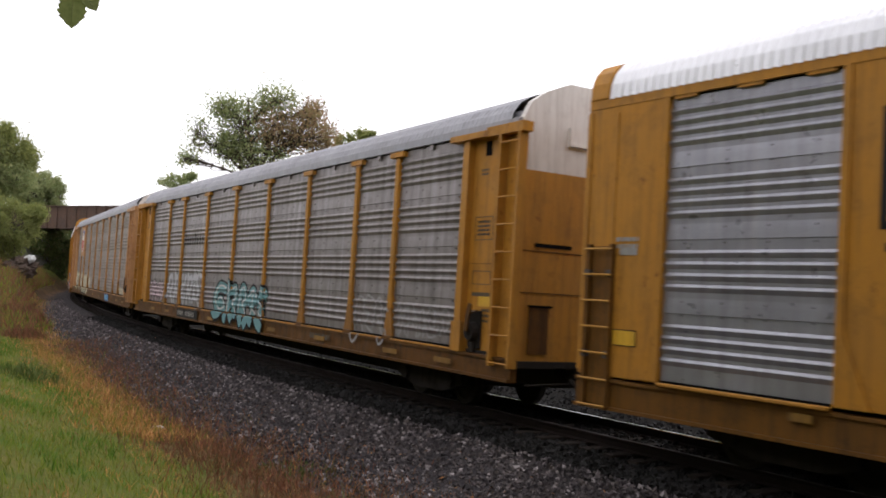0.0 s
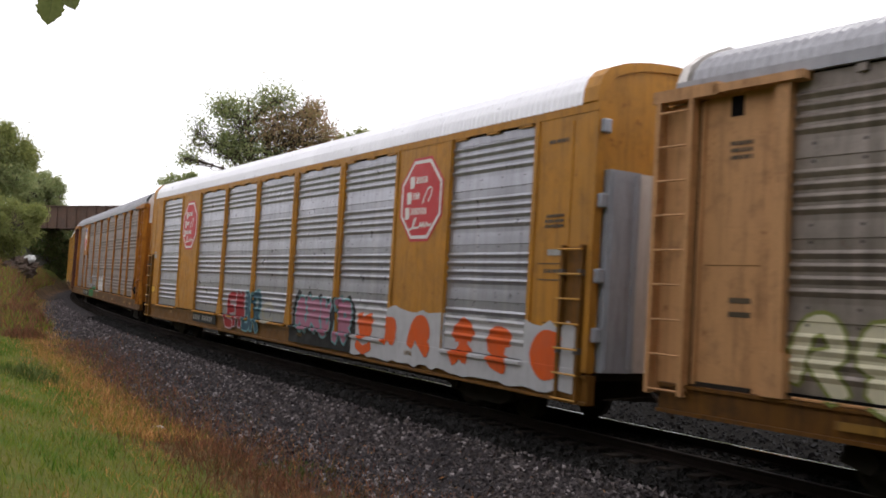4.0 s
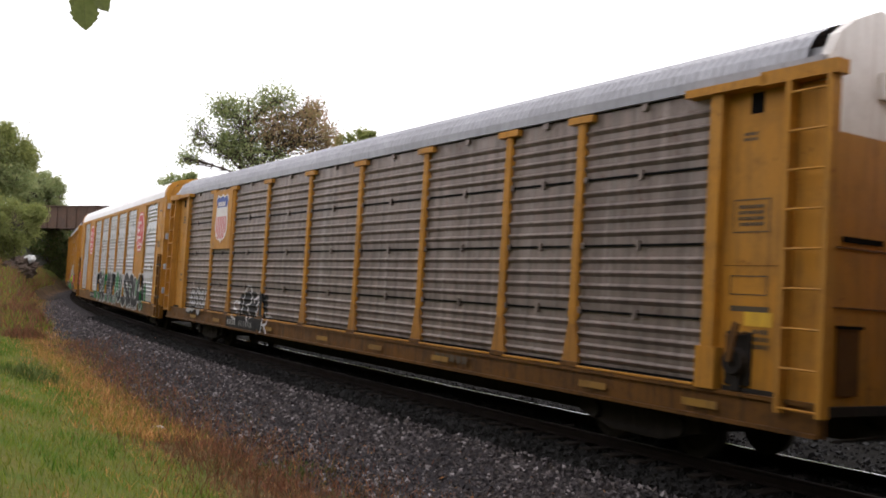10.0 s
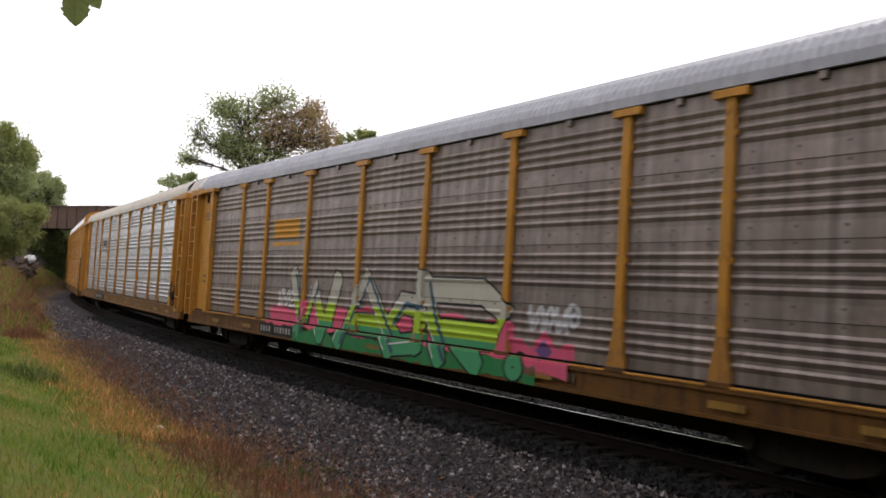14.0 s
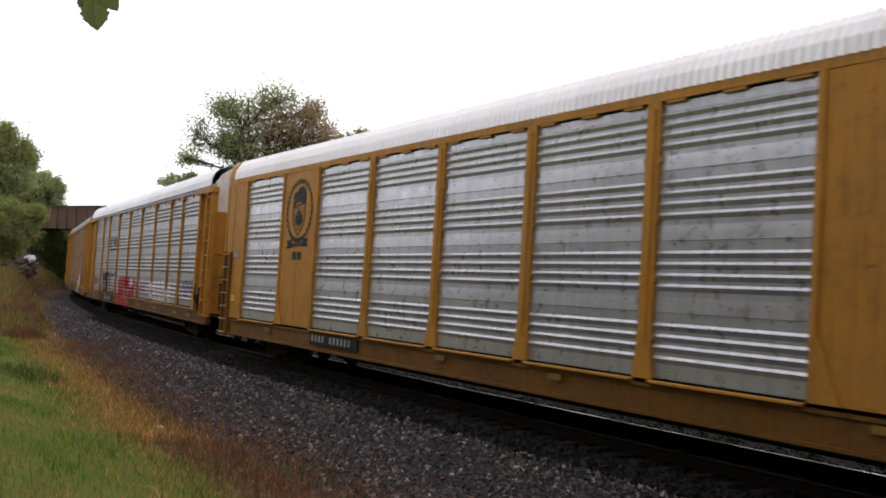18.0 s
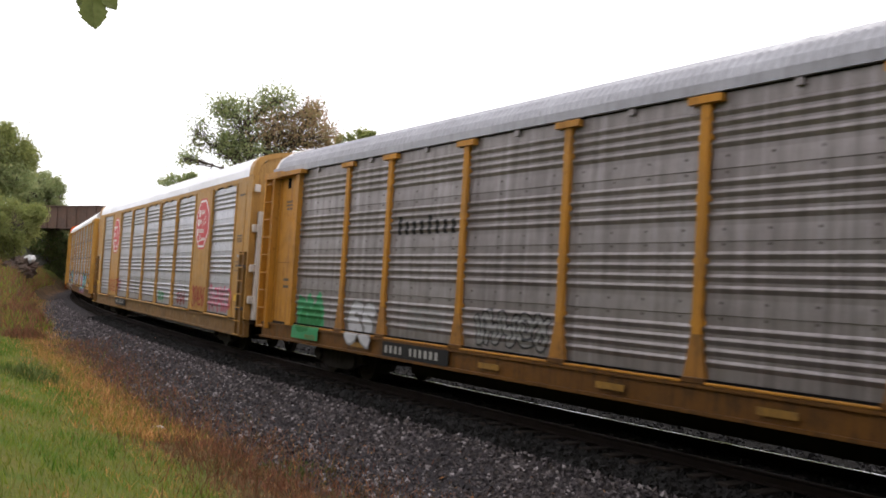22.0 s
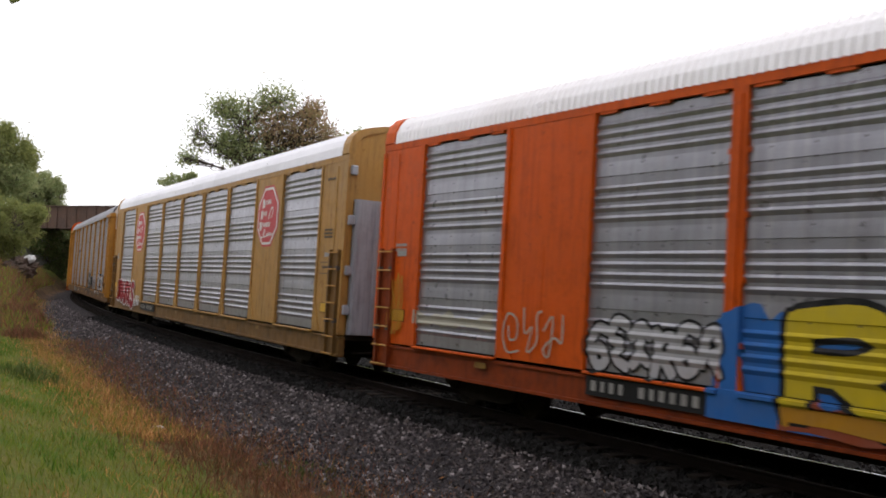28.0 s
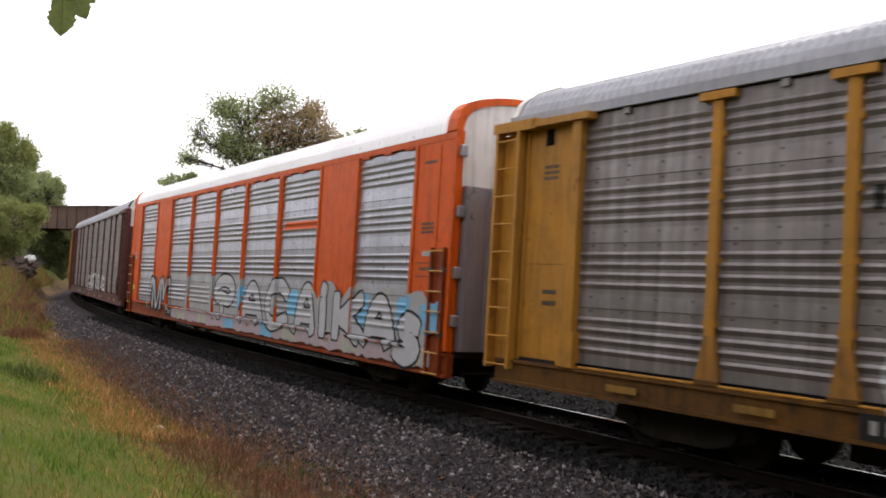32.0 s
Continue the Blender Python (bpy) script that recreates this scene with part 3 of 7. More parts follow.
blades("bank_grass", 9000, far_bank, 0.42, 0.020, 0.8, GRASS, 14, "rough grey-green grass on the bank", "grass")
blades("bank_weeds", 9000, far_bank, 0.6, 0.018, 0.8, WEED, 15, "brown dead weeds on the bank", "weeds")
blades("far_weeds", 8000, far_side, 0.5, 0.014, 0.8, HERB, 16, "dark weeds along the far side of the track", "weeds")
blades("verge_grass", 6000, verge, 0.20, 0.006, 0.9, GRASS, 33, "green tufts among the dead grass", "grass")
blades("dead_grass", 17000, verge, 0.17, 0.006, 1.1, STRAW, 12, "tan dead grass along the ballast edge", "grass")
blades("russet_weeds", 15000, scrub, 0.22, 0.006, 1.0, WEED, 13, "low russet weeds growing in the ballast", "weeds")


def clump(at_s, at_u, r, n, height, seed, material, label):
    def place(rng):
        a, q = rng.uniform(0, 2 * math.pi), r * math.sqrt(rng.random())
        return at_s + 1.6 * q * math.cos(a), at_u + q * math.sin(a), 0.5 + 0.8 * (1 - q / r)
    return blades("weed_clump", n, place, height, 0.012, 0.9, material, seed, label, "weeds")


def bottom_weeds(rng):
    s = 8 - 13 * rng.random()
    return s, rng.normal(5.6, 0.8), 0.35 + 0.6 * rng.random()


blades("brown_weeds", 9000, bottom_weeds, 0.20, 0.006, 1.1, WEED, 18, "low brown weeds creeping over the gravel", "weeds")
blades("straw_tufts", 1500, bottom_weeds, 0.18, 0.005, 1.2, STRAW, 19, "thin straw tufts at the gravel's edge", "grass")


def fallen_leaves(n, seed):
    """Small curled leaves lying on the gravel and in the weeds."""
    rng = np.random.default_rng(seed)
    verts, faces = [], []
    for i in range(n):
        s, u = 8 - 26 * rng.random() ** 1.2, rng.normal(5.0, 1.1)
        p = np.array(beside(s, u, ground_height(s, u) + rng.uniform(0.02, 0.07)))
        a, l = rng.uniform(0, 6.283), rng.uniform(0.02, 0.045)
        d, e = np.array([math.cos(a), math.sin(a), rng.uniform(-0.4, 0.4)]) * l, np.array([-math.sin(a), math.cos(a), rng.uniform(-0.3, 0.6)]) * l * 0.55
        j = len(verts)
        verts += [tuple(p - d), tuple(p + e), tuple(p + d), tuple(p - e * 0.9)]
        faces += [(j, j + 1, j + 2), (j, j + 2, j + 3)]
    ob = mesh_object("fallen_leaves", verts, faces, LITTER_LEAF)
    return tagged(ob, "small orange and brown fallen leaves", "leaves", kind="stuff")


fallen_leaves(1500, 31)
clump(-12.5, 7.3, 0.9, 420, 0.36, 21, HERB, "dark green leafy weed clump in the grass")
clump(-30.0, 5.7, 0.9, 900, 0.6, 22, WEED, "russet weed clump at the foot of the bank")
clump(-44.0, 5.0, 1.2, 900, 0.7, 23, WEED, "brown weed clump at the foot of the bank")
clump(1.0, 5.4, 0.6, 260, 0.2, 24, HERB, "small green weed clump in the gravel")
clump(-1.8, 5.0, 0.6, 220, 0.16, 25, HERB, "small green weed clump in the gravel")


def litter(s, u, r, label):
    bm = bmesh.new()
    bmesh.ops.create_icosphere(bm, subdivisions=2, radius=r)
    for v in bm.verts:
        v.co = Vector((v.co.x * 1.4, v.co.y, v.co.z * 0.55)) * (1 + 0.35 * noise.noise(v.co * 9))
    ob = part("pale_stone", bm, LITTER_WHITE, None)
    ob.location = beside(s, u, ground_height(s, u) + r * 0.3)
    tagged(ob, label, "stone")


litter(-5.6, 6.1, 0.09, "pale flat stone lying among dead grass")
litter(0.6, 6.4, 0.10, "pale rounded stone at the gravel's edge")


# ---- the train: enclosed car carriers; x runs ahead, the camera's side is -y, the rail is z = 0 ----
SHARED = {}
FLIP = pose(0, 0, 0, 0, 0, 180)
MIRROR = Matrix.Scale(-1, 4, (0, 1, 0))
POSTS = (-9.3, -7.35, -4.5, -1.6, 1.25, 4.15, 7.0, 8.95)
A_LOW, A_TOP, B_LOW, B_TOP = 1.10, 4.96, 1.07, 5.02
RIDGES = (0.043, 0.080, 0.117, 0.155, 0.293, 0.331, 0.370, 0.410, 0.548, 0.587, 0.627, 0.666, 0.806, 0.846, 0.884, 0.924)
SEAMS = (0.247, 0.515, 0.775)
BANDS = (0.0,) + SEAMS + (1.0,)
SEAM_RIDGES = tuple(a + (b - a) * f for a, b in zip(BANDS, BANDS[1:]) for f in (0.2, 0.4, 0.6, 0.8))


def piece(name, key, make, material, parent, m=None, label=""):
    """A part whose mesh is made once and shared by all cars; each object brings its own material."""
    if key not in SHARED:
        bm = make()
        me = bpy.data.meshes.new(name)
        bm.normal_update()
        bm.to_mesh(me)
        bm.free()
        me.materials.append(BLACK_STEEL)
        if any(p.material_index for p in me.polygons):
            me.materials.append(BOLT)
        SHARED[key] = me
    ob = new(name, SHARED[key])
    ob.material_slots[0].link = "OBJECT"
    ob.material_slots[0].material = material
    ob.parent = parent
    if m is not None:
        ob.matrix_basis = m
    if label:
        ob["label"] = label
    return ob


BROAD = (0.226, 0.481, 0.738)


def profile(low, top, ridges, depth=0.030, half=0.064, broad=BROAD):
    """Knots (z, depth) of a pressed panel, from its top down, with the lap of one sheet over the next in each flat band."""
    h, knots = top - low, [(top, 0.0)]
    for f in sorted(ridges + broad):
        z = top - f * h
        if f in broad:
            knots += [(z + 0.13, 0.0), (z + 0.05, 0.006), (z - 0.085, 0.013), (z - 0.093, 0.0)]
            continue
        knots += [(z + half * 0.55, 0.0), (z + half * 0.34, depth * 0.40), (z - half * 0.05, depth), (z - half * 0.22, depth), (z - half * 0.55, depth * 0.66), (z - half * 1.15, 0.0)]
    return knots + [(low, 0.0)]


def depth_at(knots, z):
    for (z0, d0), (z1, d1) in zip(knots, knots[1:]):
        if z1 <= z <= z0:
            return d0 if z0 == z1 else d0 + (d1 - d0) * (z0 - z) / (z0 - z1)
    return 0.0


PROFILE_A, PROFILE_S, PROFILE_B = [(5.035, 0.0)] + profile(A_LOW, A_TOP, RIDGES), [(5.035, 0.0)] + profile(A_LOW, A_TOP, SEAM_RIDGES, 0.042, 0.06, ()), profile(B_LOW, B_TOP, RIDGES)


def pressed_panel(x0, x1, knots, y, bolts):
    """A corrugated steel sheet with dark bolt heads in its flat bands."""
    bm = bmesh.new()
    rows = [(bm.verts.new((x0, y - d, z)), bm.verts.new((x1, y - d, z))) for z, d in knots]
    for (a, b), (c, e) in zip(rows, rows[1:]):
        bm.faces.new((a, c, e, b))
    top, low = knots[0][0], knots[-1][0]
    back = [bm.verts.new((x, y + 0.05, z)) for x, z in ((x0, top), (x1, top), (x1, low), (x0, low))]
    bm.faces.new(back)
    top = A_TOP if low == A_LOW else top
    h = top - low
    n = max(2, round((x1 - x0) / 0.72))
    for f in bolts:
        for i in range(n):
            x, z = x0 + (i + 0.5) * (x1 - x0) / n, top - f * h
            k = 1.6 if low == A_LOW else 1.0
            add_box(bm, x - 0.015 * k, x + 0.015 * k, y - 0.012, y, z - 0.011 * k, z + 0.011 * k, slot=1)
    return bm


ROOF_SHAPE = ((-1.56, 5.20), (-1.50, 5.36), (-1.36, 5.52), (-1.12, 5.66), (-0.75, 5.79), (-0.35, 5.87), (0.0, 5.90), (0.35, 5.87), (0.75, 5.79), (1.12, 5.66), (1.36, 5.52), (1.50, 5.36), (1.56, 5.20))


HALF_ROOF = ((-1.60, 5.172), (-1.575, 5.40), (-1.50, 5.58), (-1.36, 5.72), (-1.10, 5.82), (-0.75, 5.90), (-0.35, 5.95), (0.0, 5.97))
HIGH_ROOF = HALF_ROOF + tuple((-y, z) for y, z in HALF_ROOF[-2::-1])


def ribbed_roof(shape=ROOF_SHAPE, back=0.0):
    bm = bmesh.new()
    pitch, x0, x1 = 0.15, -13.05 - back, 13.05
    xs, x = [], x0
    while x < x1:
        xs += [(x, 0), (x + pitch * 0.30, 0), (x + pitch * 0.5, 1), (x + pitch * 0.80, 1)]
        x += pitch
    rows = []
    for x, up in xs:
        k = (0.026 if shape is HIGH_ROOF else 0.018) * up
        rows.append([bm.verts.new((x, y * (1 + k / 1.5), z + (k if abs(y) < 1.5 else 0.0))) for y, z in shape])
    for a, b in zip(rows, rows[1:]):
        for j in range(len(shape) - 1):
            bm.faces.new((a[j], b[j], b[j + 1], a[j + 1]))
    return fixed(bm)


END_SHAPE = ((-1.50, 1.0), (1.50, 1.0), (1.50, 5.22), (1.36, 5.50), (1.05, 5.72), (0.55, 5.93), (-0.55, 5.93), (-1.05, 5.72), (-1.36, 5.50), (-1.50, 5.22))


def end_wall(low, top, squash=1.0):
    """A slab of the end wall between two heights, with fold lines of the door leaves."""
    def make():
        bm = bmesh.new()
        pts = []
        for y, z in END_SHAPE:
            z = z if z < 5.2 else 5.2 + (z - 5.2) * squash
            pts.append((y, min(max(z, low), top)))
        clean = [p for i, p in enumerate(pts) if p != pts[i - 1]]
        if top < 5.2:
            clean = [(-1.50, low), (1.50, low), (1.50, top), (-1.50, top)]
        add_prism(bm, clean, 0, 13.22, 13.36)
        return fixed(bm)
    return make


def boxes(*specs, bevel=0.0):
    def make():
        bm = bmesh.new()
        for s in specs:
            add_box(bm, *s, bevel=bevel)
        return fixed(bm)
    return make


def post_a():
    """A post with a T-shaped cap; it stands at x = 0."""
    bm = bmesh.new()
    add_prism(bm, [(-0.085, 1.75), (0.085, 1.75), (0.085, 4.94), (-0.085, 4.94)], 1, -1.568, -1.49)
    add_prism(bm, [(-0.29, 4.92), (0.29, 4.92), (0.29, 5.03), (-0.29, 5.03)], 1, -1.61, -1.48)
    add_box(bm, -0.05, 0.05, -1.576, -1.568, 1.75, 4.92)
    for z in (1.9, 2.75, 3.6, 4.45):
        add_box(bm, -0.12, 0.12, -1.556, -1.49, z - 0.04, z + 0.04)
    return fixed(bm)


def post_foot():
    bm = bmesh.new()
    add_prism(bm, [(-0.20, 1.13), (0.20, 1.13), (0.085, 1.75), (-0.085, 1.75)], 1, -1.575, -1.49)
    return fixed(bm)


def ladder_frame(x0, x1, z0, z1, y):
    def make():
        bm = bmesh.new()
        for x in (x0, x1):
            add_box(bm, x - 0.035, x + 0.035, y, y + 0.17, z0, z1)
        return fixed(bm)
    return make


def rung(x0, x1, y):
    def make():
        bm = bmesh.new()
        add_tube(bm, (x0, y, 0), (x1, y, 0), 0.017, n=6)
        return fixed(bm)
    return make


def brake_housing():
    """A round gear case on a plate, with a chain guide below."""
    bm = bmesh.new()
    add_box(bm, 11.99, 12.40, -1.54, -1.50, 1.16, 1.84, 0.015)
    add_tube(bm, (12.20, -1.66, 1.46), (12.20, -1.53, 1.46), 0.155, 0.185, 16)
    add_tube(bm, (12.20, -1.70, 1.46), (12.20, -1.66, 1.46), 0.055, n=10)
    add_box(bm, 12.12, 12.28, -1.60, -1.53, 1.08, 1.32, 0.02)
    return fixed(bm)


def brake_lever():
    bm = bmesh.new()
    add_prism(bm, [(12.16, 1.46), (12.24, 1.46), (12.30, 1.74), (12.36, 1.94), (12.27, 1.97), (12.19, 1.76)], 1, -1.735, -1.70)
    add_tube(bm, (12.05, -1.60, 1.78), (12.38, -1.60, 1.84), 0.022, n=6)
    return fixed(bm)


def side_sill(low, top, back=0.0):
    def make():
        bm = bmesh.new()
        add_prism(bm, [(-1.62, top), (-1.45, top), (-1.45, low), (-1.64, low), (-1.64, low + 0.05), (-1.585, low + 0.05), (-1.585, top - 0.05), (-1.62, top - 0.05)], 0, -13.45 - back, 13.45)
        return fixed(bm)
    return make


def side_frame():
    bm = bmesh.new()
    add_prism(bm, [(-1.28, 0.40), (-1.22, 0.60), (-0.80, 0.64), (-0.42, 0.74), (-0.22, 0.86), (0.22, 0.86), (0.42, 0.74), (0.80, 0.64), (1.22, 0.60), (1.28, 0.40), (0.98, 0.33), (0.52, 0.20), (-0.52, 0.20), (-0.98, 0.33)], 1, -1.16, -1.00)
    for x in (-0.25, 0.0, 0.25):
        add_tube(bm, (x, -1.10, 0.30), (x, -1.10, 0.72), 0.075, n=10)
    for x in (-0.88, 0.88):
        add_tube(bm, (x, -1.24, 0.44), (x, -1.0, 0.44), 0.13, n=12)
    return fixed(bm)


def wheel():
    """A flanged wheel with a raised hub, on the camera's side."""
    bm = bmesh.new()
    n = 28
    rows = []
    for r, y in ((0.0, -0.90), (0.13, -0.90), (0.14, -0.85), (0.30, -0.80), (0.335, -0.83), (0.42, -0.83), (0.425, -0.72), (0.445, -0.70), (0.445, -0.675), (0.0, -0.67)):
        rows.append([bm.verts.new((r * math.cos(2 * math.pi * i / n), y, 0.42 + r * math.sin(2 * math.pi * i / n))) for i in range(n)] if r else bm.verts.new((0, y, 0.42)))
    for a, b in zip(rows, rows[1:]):
        for i in range(n):
            j = (i + 1) % n
            if not isinstance(a, list):
                bm.faces.new((a, b[i], b[j]))
            elif not isinstance(b, list):
                bm.faces.new((a[i], b, a[j]))
            else:
                bm.faces.new((a[i], b[i], b[j], a[j]))
    return fixed(bm)


def axle():
    bm = bmesh.new()
    add_tube(bm, (0, -1.12, 0.42), (0, 1.12, 0.42), 0.085, n=10)
    return fixed(bm)


def coupler():
    bm = bmesh.new()
    add_box(bm, 13.1, 13.95, -0.13, 0.13, 0.72, 0.98, 0.03)
    add_prism(bm, [(13.90, -0.20), (14.20, -0.24), (14.26, -0.05), (14.10, 0.02), (14.20, 0.22), (13.92, 0.22)], 2, 0.70, 1.0)
    add_tube(bm, (13.6, -0.4, 0.75), (14.1, -0.45, 0.45), 0.03, n=6)
    add_tube(bm, (13.35, -1.2, 0.62), (13.35, 0.0, 0.66), 0.02, n=6)
    return fixed(bm)


def running_gear(car, back=0.0):
    piece("deck", ("deck", back), boxes((-13.4 - back, 13.4, -1.44, 1.44, 0.92, 1.04), (-13.1 - back, 13.1, -0.36, 0.36, 0.55, 0.92)), BLACK_STEEL, car)
    piece("centre_sill", "centre_sill", boxes((-8.0, 8.0, -0.34, 0.34, 0.27, 0.55), bevel=0.02), BLACK_STEEL, car, None, "black greasy centre sill")
    for x in (-TRUCKS / 2, TRUCKS / 2):
        m = pose(x, 0, 0)
        truck = piece("truck", "bolster", boxes((-0.2, 0.2, -1.15, 1.15, 0.45, 0.80), (-0.6, 0.6, -0.5, 0.5, 0.5, 0.62), bevel=0.02), BLACK_STEEL, car, m, "black cast-steel truck")
        for r in (None, FLIP):
            piece("side_frame", "side_frame", side_frame, BLACK_STEEL, truck, r)
        for w in (-0.88, 0.88):
            piece("axle", "axle", axle, BLACK_STEEL, truck, pose(w, 0, 0))
            for r in (Matrix(), FLIP):
                piece("wheel", "wheel", wheel, BLACK_STEEL, truck, pose(w, 0, 0) @ r)
    for r in (None, FLIP):
        piece("coupler", "coupler", coupler, BLACK_STEEL, car, r, "rusty black coupler")
    piece("brake_rigging", "rigging", boxes((-6.5, -3.2, -0.45, 0.0, 0.60, 0.90), (2.0, 3.4, -0.5, -0.1, 0.62, 0.90), (-9.0, 9.0, -0.40, -0.36, 0.66, 0.70), bevel=0.02), BLACK_STEEL, car)


def stencil(car, x0, x1, z0, z1, rows, y, material, seed, name="stencil"):
    """Lettering too small to read: short bars in rows."""
    rng = random.Random(seed)
    bm = bmesh.new()
    h = (z1 - z0) / rows
    for r in range(rows):
        x = x0 + rng.uniform(0, 0.1) * (x1 - x0)
        while x < x1 - 0.02:
            w = min(rng.uniform(0.5, 1.1) * h, x1 - x)
            add_box(bm, x, x + w * 0.75, y - 0.003, y, z0 + r * h + 0.2 * h, z0 + r * h + 0.8 * h)
            x += w
    return tagged(part(name, fixed(bm), material, car), kind="stuff")


def number_plate(car, x0, x1, z0, z1, y, seed):
    bm = bmesh.new()
    add_box(bm, x0, x1, y - 0.006, y, z0, z1)
    plate = part("marking_board", fixed(bm), SIGN_BLACK, car, "black marking board with pale stencilled bars")
    rng = random.Random(seed)
    x, h = x0 + 0.12, z1 - z0
    for n in (4, 6):
        for i in range(n):
            w = rng.uniform(0.075, 0.105)
            bm = bmesh.new()
            add_box(bm, x, x + w, y - 0.011, y - 0.008, z0 + 0.24 * h, z1 - 0.24 * h)
            part("marking_bar", fixed(bm), STENCIL, plate)
            x += w + 0.10
        x += 0.22


def build_a(k, frame=None, panel=None, roof=None, sill=None, end_top=None, seams=False, tall=False, leaves=False, rear=None, split=4.32, back=0.40, label=""):
    """Older carrier: continuous pressed side panels between T-capped posts, open ladders at the ends."""
    car = tagged(new("autorack_car"), label, "rail car", group="cars of the freight train")
    running_gear(car, back)
    rng = random.Random(100 + k)
    knots = PROFILE_S if seams else PROFILE_A
    bolts = () if seams else (0.205, 0.262, 0.462, 0.515, 0.718, 0.772)
    edges = (-11.52 - back,) + POSTS + (11.72,)
    for r in (None, MIRROR):
        piece("side_sill", ("sill_a", back), side_sill(0.68, 1.08, back - 0.1), sill or RUSTY_SHADED_YELLOW, car, r, "grimy yellow side sill with shade in its paint colour")
        for i, (a, b) in enumerate(zip(edges, edges[1:])):
            piece("side_panel", ("panel", seams, i, back), lambda a=a, b=b: fixed(pressed_panel(a, b, knots, -1.50, bolts)), panel, car, r)
        for i, x in enumerate(POSTS):
            post = piece("post", "post_a", post_a, frame, car, (r or Matrix()) @ pose(x, 0, 0))
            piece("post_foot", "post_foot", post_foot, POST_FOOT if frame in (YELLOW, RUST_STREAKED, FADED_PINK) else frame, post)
            piece("post_shoe", "post_shoe", boxes((-0.21, 0.21, -1.60, -1.52, 1.085, 1.17), bevel=0.01), RUSTY_SHADED_YELLOW, post)
        for i, (a, b) in enumerate(zip(edges, edges[1:])):
            piece("ledge", ("ledge_a", i, back), boxes((a + 0.21, b - 0.21, -1.612, -1.505, 1.084, 1.120), bevel=0.008), sill or frame, car, r)
        piece("eave_beam", ("eave_a", back), boxes((-13.3 - back, 13.3, -1.575, -1.40, 5.06, 5.21)), ROOF_GREY if roof in (ROOF_GREY, ROOF_PALE) else roof, car, r)
        piece("low_gap", ("low_gap_a", back), boxes((-11.6 - back, 11.6, -1.56, -1.47, 1.121, 1.158)), GAP, car, r)
        piece("top_gap", ("gap_a", back), boxes((-11.8 - back, 11.8, -1.503, -1.45, 5.035, 5.062)), GAP, car, r)
        for x in (-11.0, -8.3, -6.0, -3.0, -0.2, 2.7, 5.6, 8.0, 10.3):
            piece("clip", "clip_a", boxes((-0.06, 0.06, -1.55, -1.49, 4.95, 5.05)), panel, car, (r or Matrix()) @ pose(x, 0, 0))
        if seams:
            h = A_TOP - A_LOW
            for f in SEAMS:
                z = A_TOP - f * h
                piece("seam", ("seam", f, back), boxes((-11.7 - back, 11.7, -1.525, -1.49, z - 0.018, z + 0.018)), GAP, car, r)
                for x in (-11.0, -8.3, -6.0, -3.0, -0.2, 2.7, 5.6, 8.0, 10.3):
                    piece("seam_bracket", "seam_bracket", boxes((-0.035, 0.035, -1.55, -1.49, -0.07, 0.07)), panel, car, (r or Matrix()) @ pose(x, 0, z))
                for x in POSTS:
                    for o in (-0.13, 0.13):
                        piece("seam_lug", "seam_lug", boxes((-0.028, 0.028, -1.555, -1.49, -0.05, 0.05), bevel=0.01), panel, car, (r or Matrix()) @ pose(x + o, 0, z))
        for e in (None, "front"):
            # the end bay: door post, plain sheet, ladder and the beam over it
            m = (r or Matrix()) @ (Matrix.Translation((-back, 0, 0)) @ Matrix.Scale(-1, 4, (1, 0, 0)) if e is None else Matrix())
            main = frame
            piece("door_post", "door_post", boxes((11.66, 11.86, -1.64, -1.46, 1.60, 4.95), (11.60, 11.92, -1.66, -1.46, 1.08, 1.62)), frame, car, m @ pose(-0.2 if e is None else 0, 0, 0))
            piece("end_sheet", "end_sheet_a", boxes((11.62, 13.38, -1.50, -1.44, 1.04, 5.06), ), frame, car, m)
            piece("sheet_rib", "sheet_rib", boxes((12.80, 12.86, -1.54, -1.50, 1.1, 4.9)), frame, car, m)
            if e == "front":
                for z0, z1, key in ((3.11, 3.54, "upper"), (2.31, 2.56, "lower")):
                    piece("notice_frame", ("notice_frame", key), boxes((12.0, 12.58, -1.506, -1.50, z0, z0 + 0.014), (12.0, 12.58, -1.506, -1.50, z1 - 0.014, z1), (12.0, 12.014, -1.506, -1.50, z0 + 0.014, z1 - 0.014), (12.566, 12.58, -1.506, -1.50, z0 + 0.014, z1 - 0.014)), DARK_STENCIL, car, m)
                piece("notice_band", "notice_band", boxes((12.02, 12.62, -1.508, -1.50, 2.10, 2.17)), DARK_STENCIL, car, m)
            else:
                for z in (2.02, 2.20):
                    piece("notice_band", ("notice_band", z), boxes((12.0, 12.33, -1.506, -1.50, z, z + 0.07)), DARK_STENCIL, car, m)
            piece("sheet_seam", "sheet_seam", boxes((11.88, 12.74, -1.504, -1.50, 2.68, 2.69)), RUSTY_SHADED_YELLOW, car, m)
            piece("sheet_hole", "sheet_hole", boxes((12.22, 12.42, -1.505, -1.495, 4.64, 4.91)), GAP, car, m, "dark square opening")
            piece("sheet_foot", "sheet_foot", boxes((11.95, 12.9, -1.53, -1.50, 1.04, 1.14)), BLACK_STEEL, car, m)
            piece("top_beam", "top_beam", boxes((11.25, 12.6, -1.70, -1.50, 4.95, 5.06), (12.5, 13.6, -1.70, -1.48, 4.93, 5.10)), frame, car, m)
            frame = (rear or frame) if e is None else frame
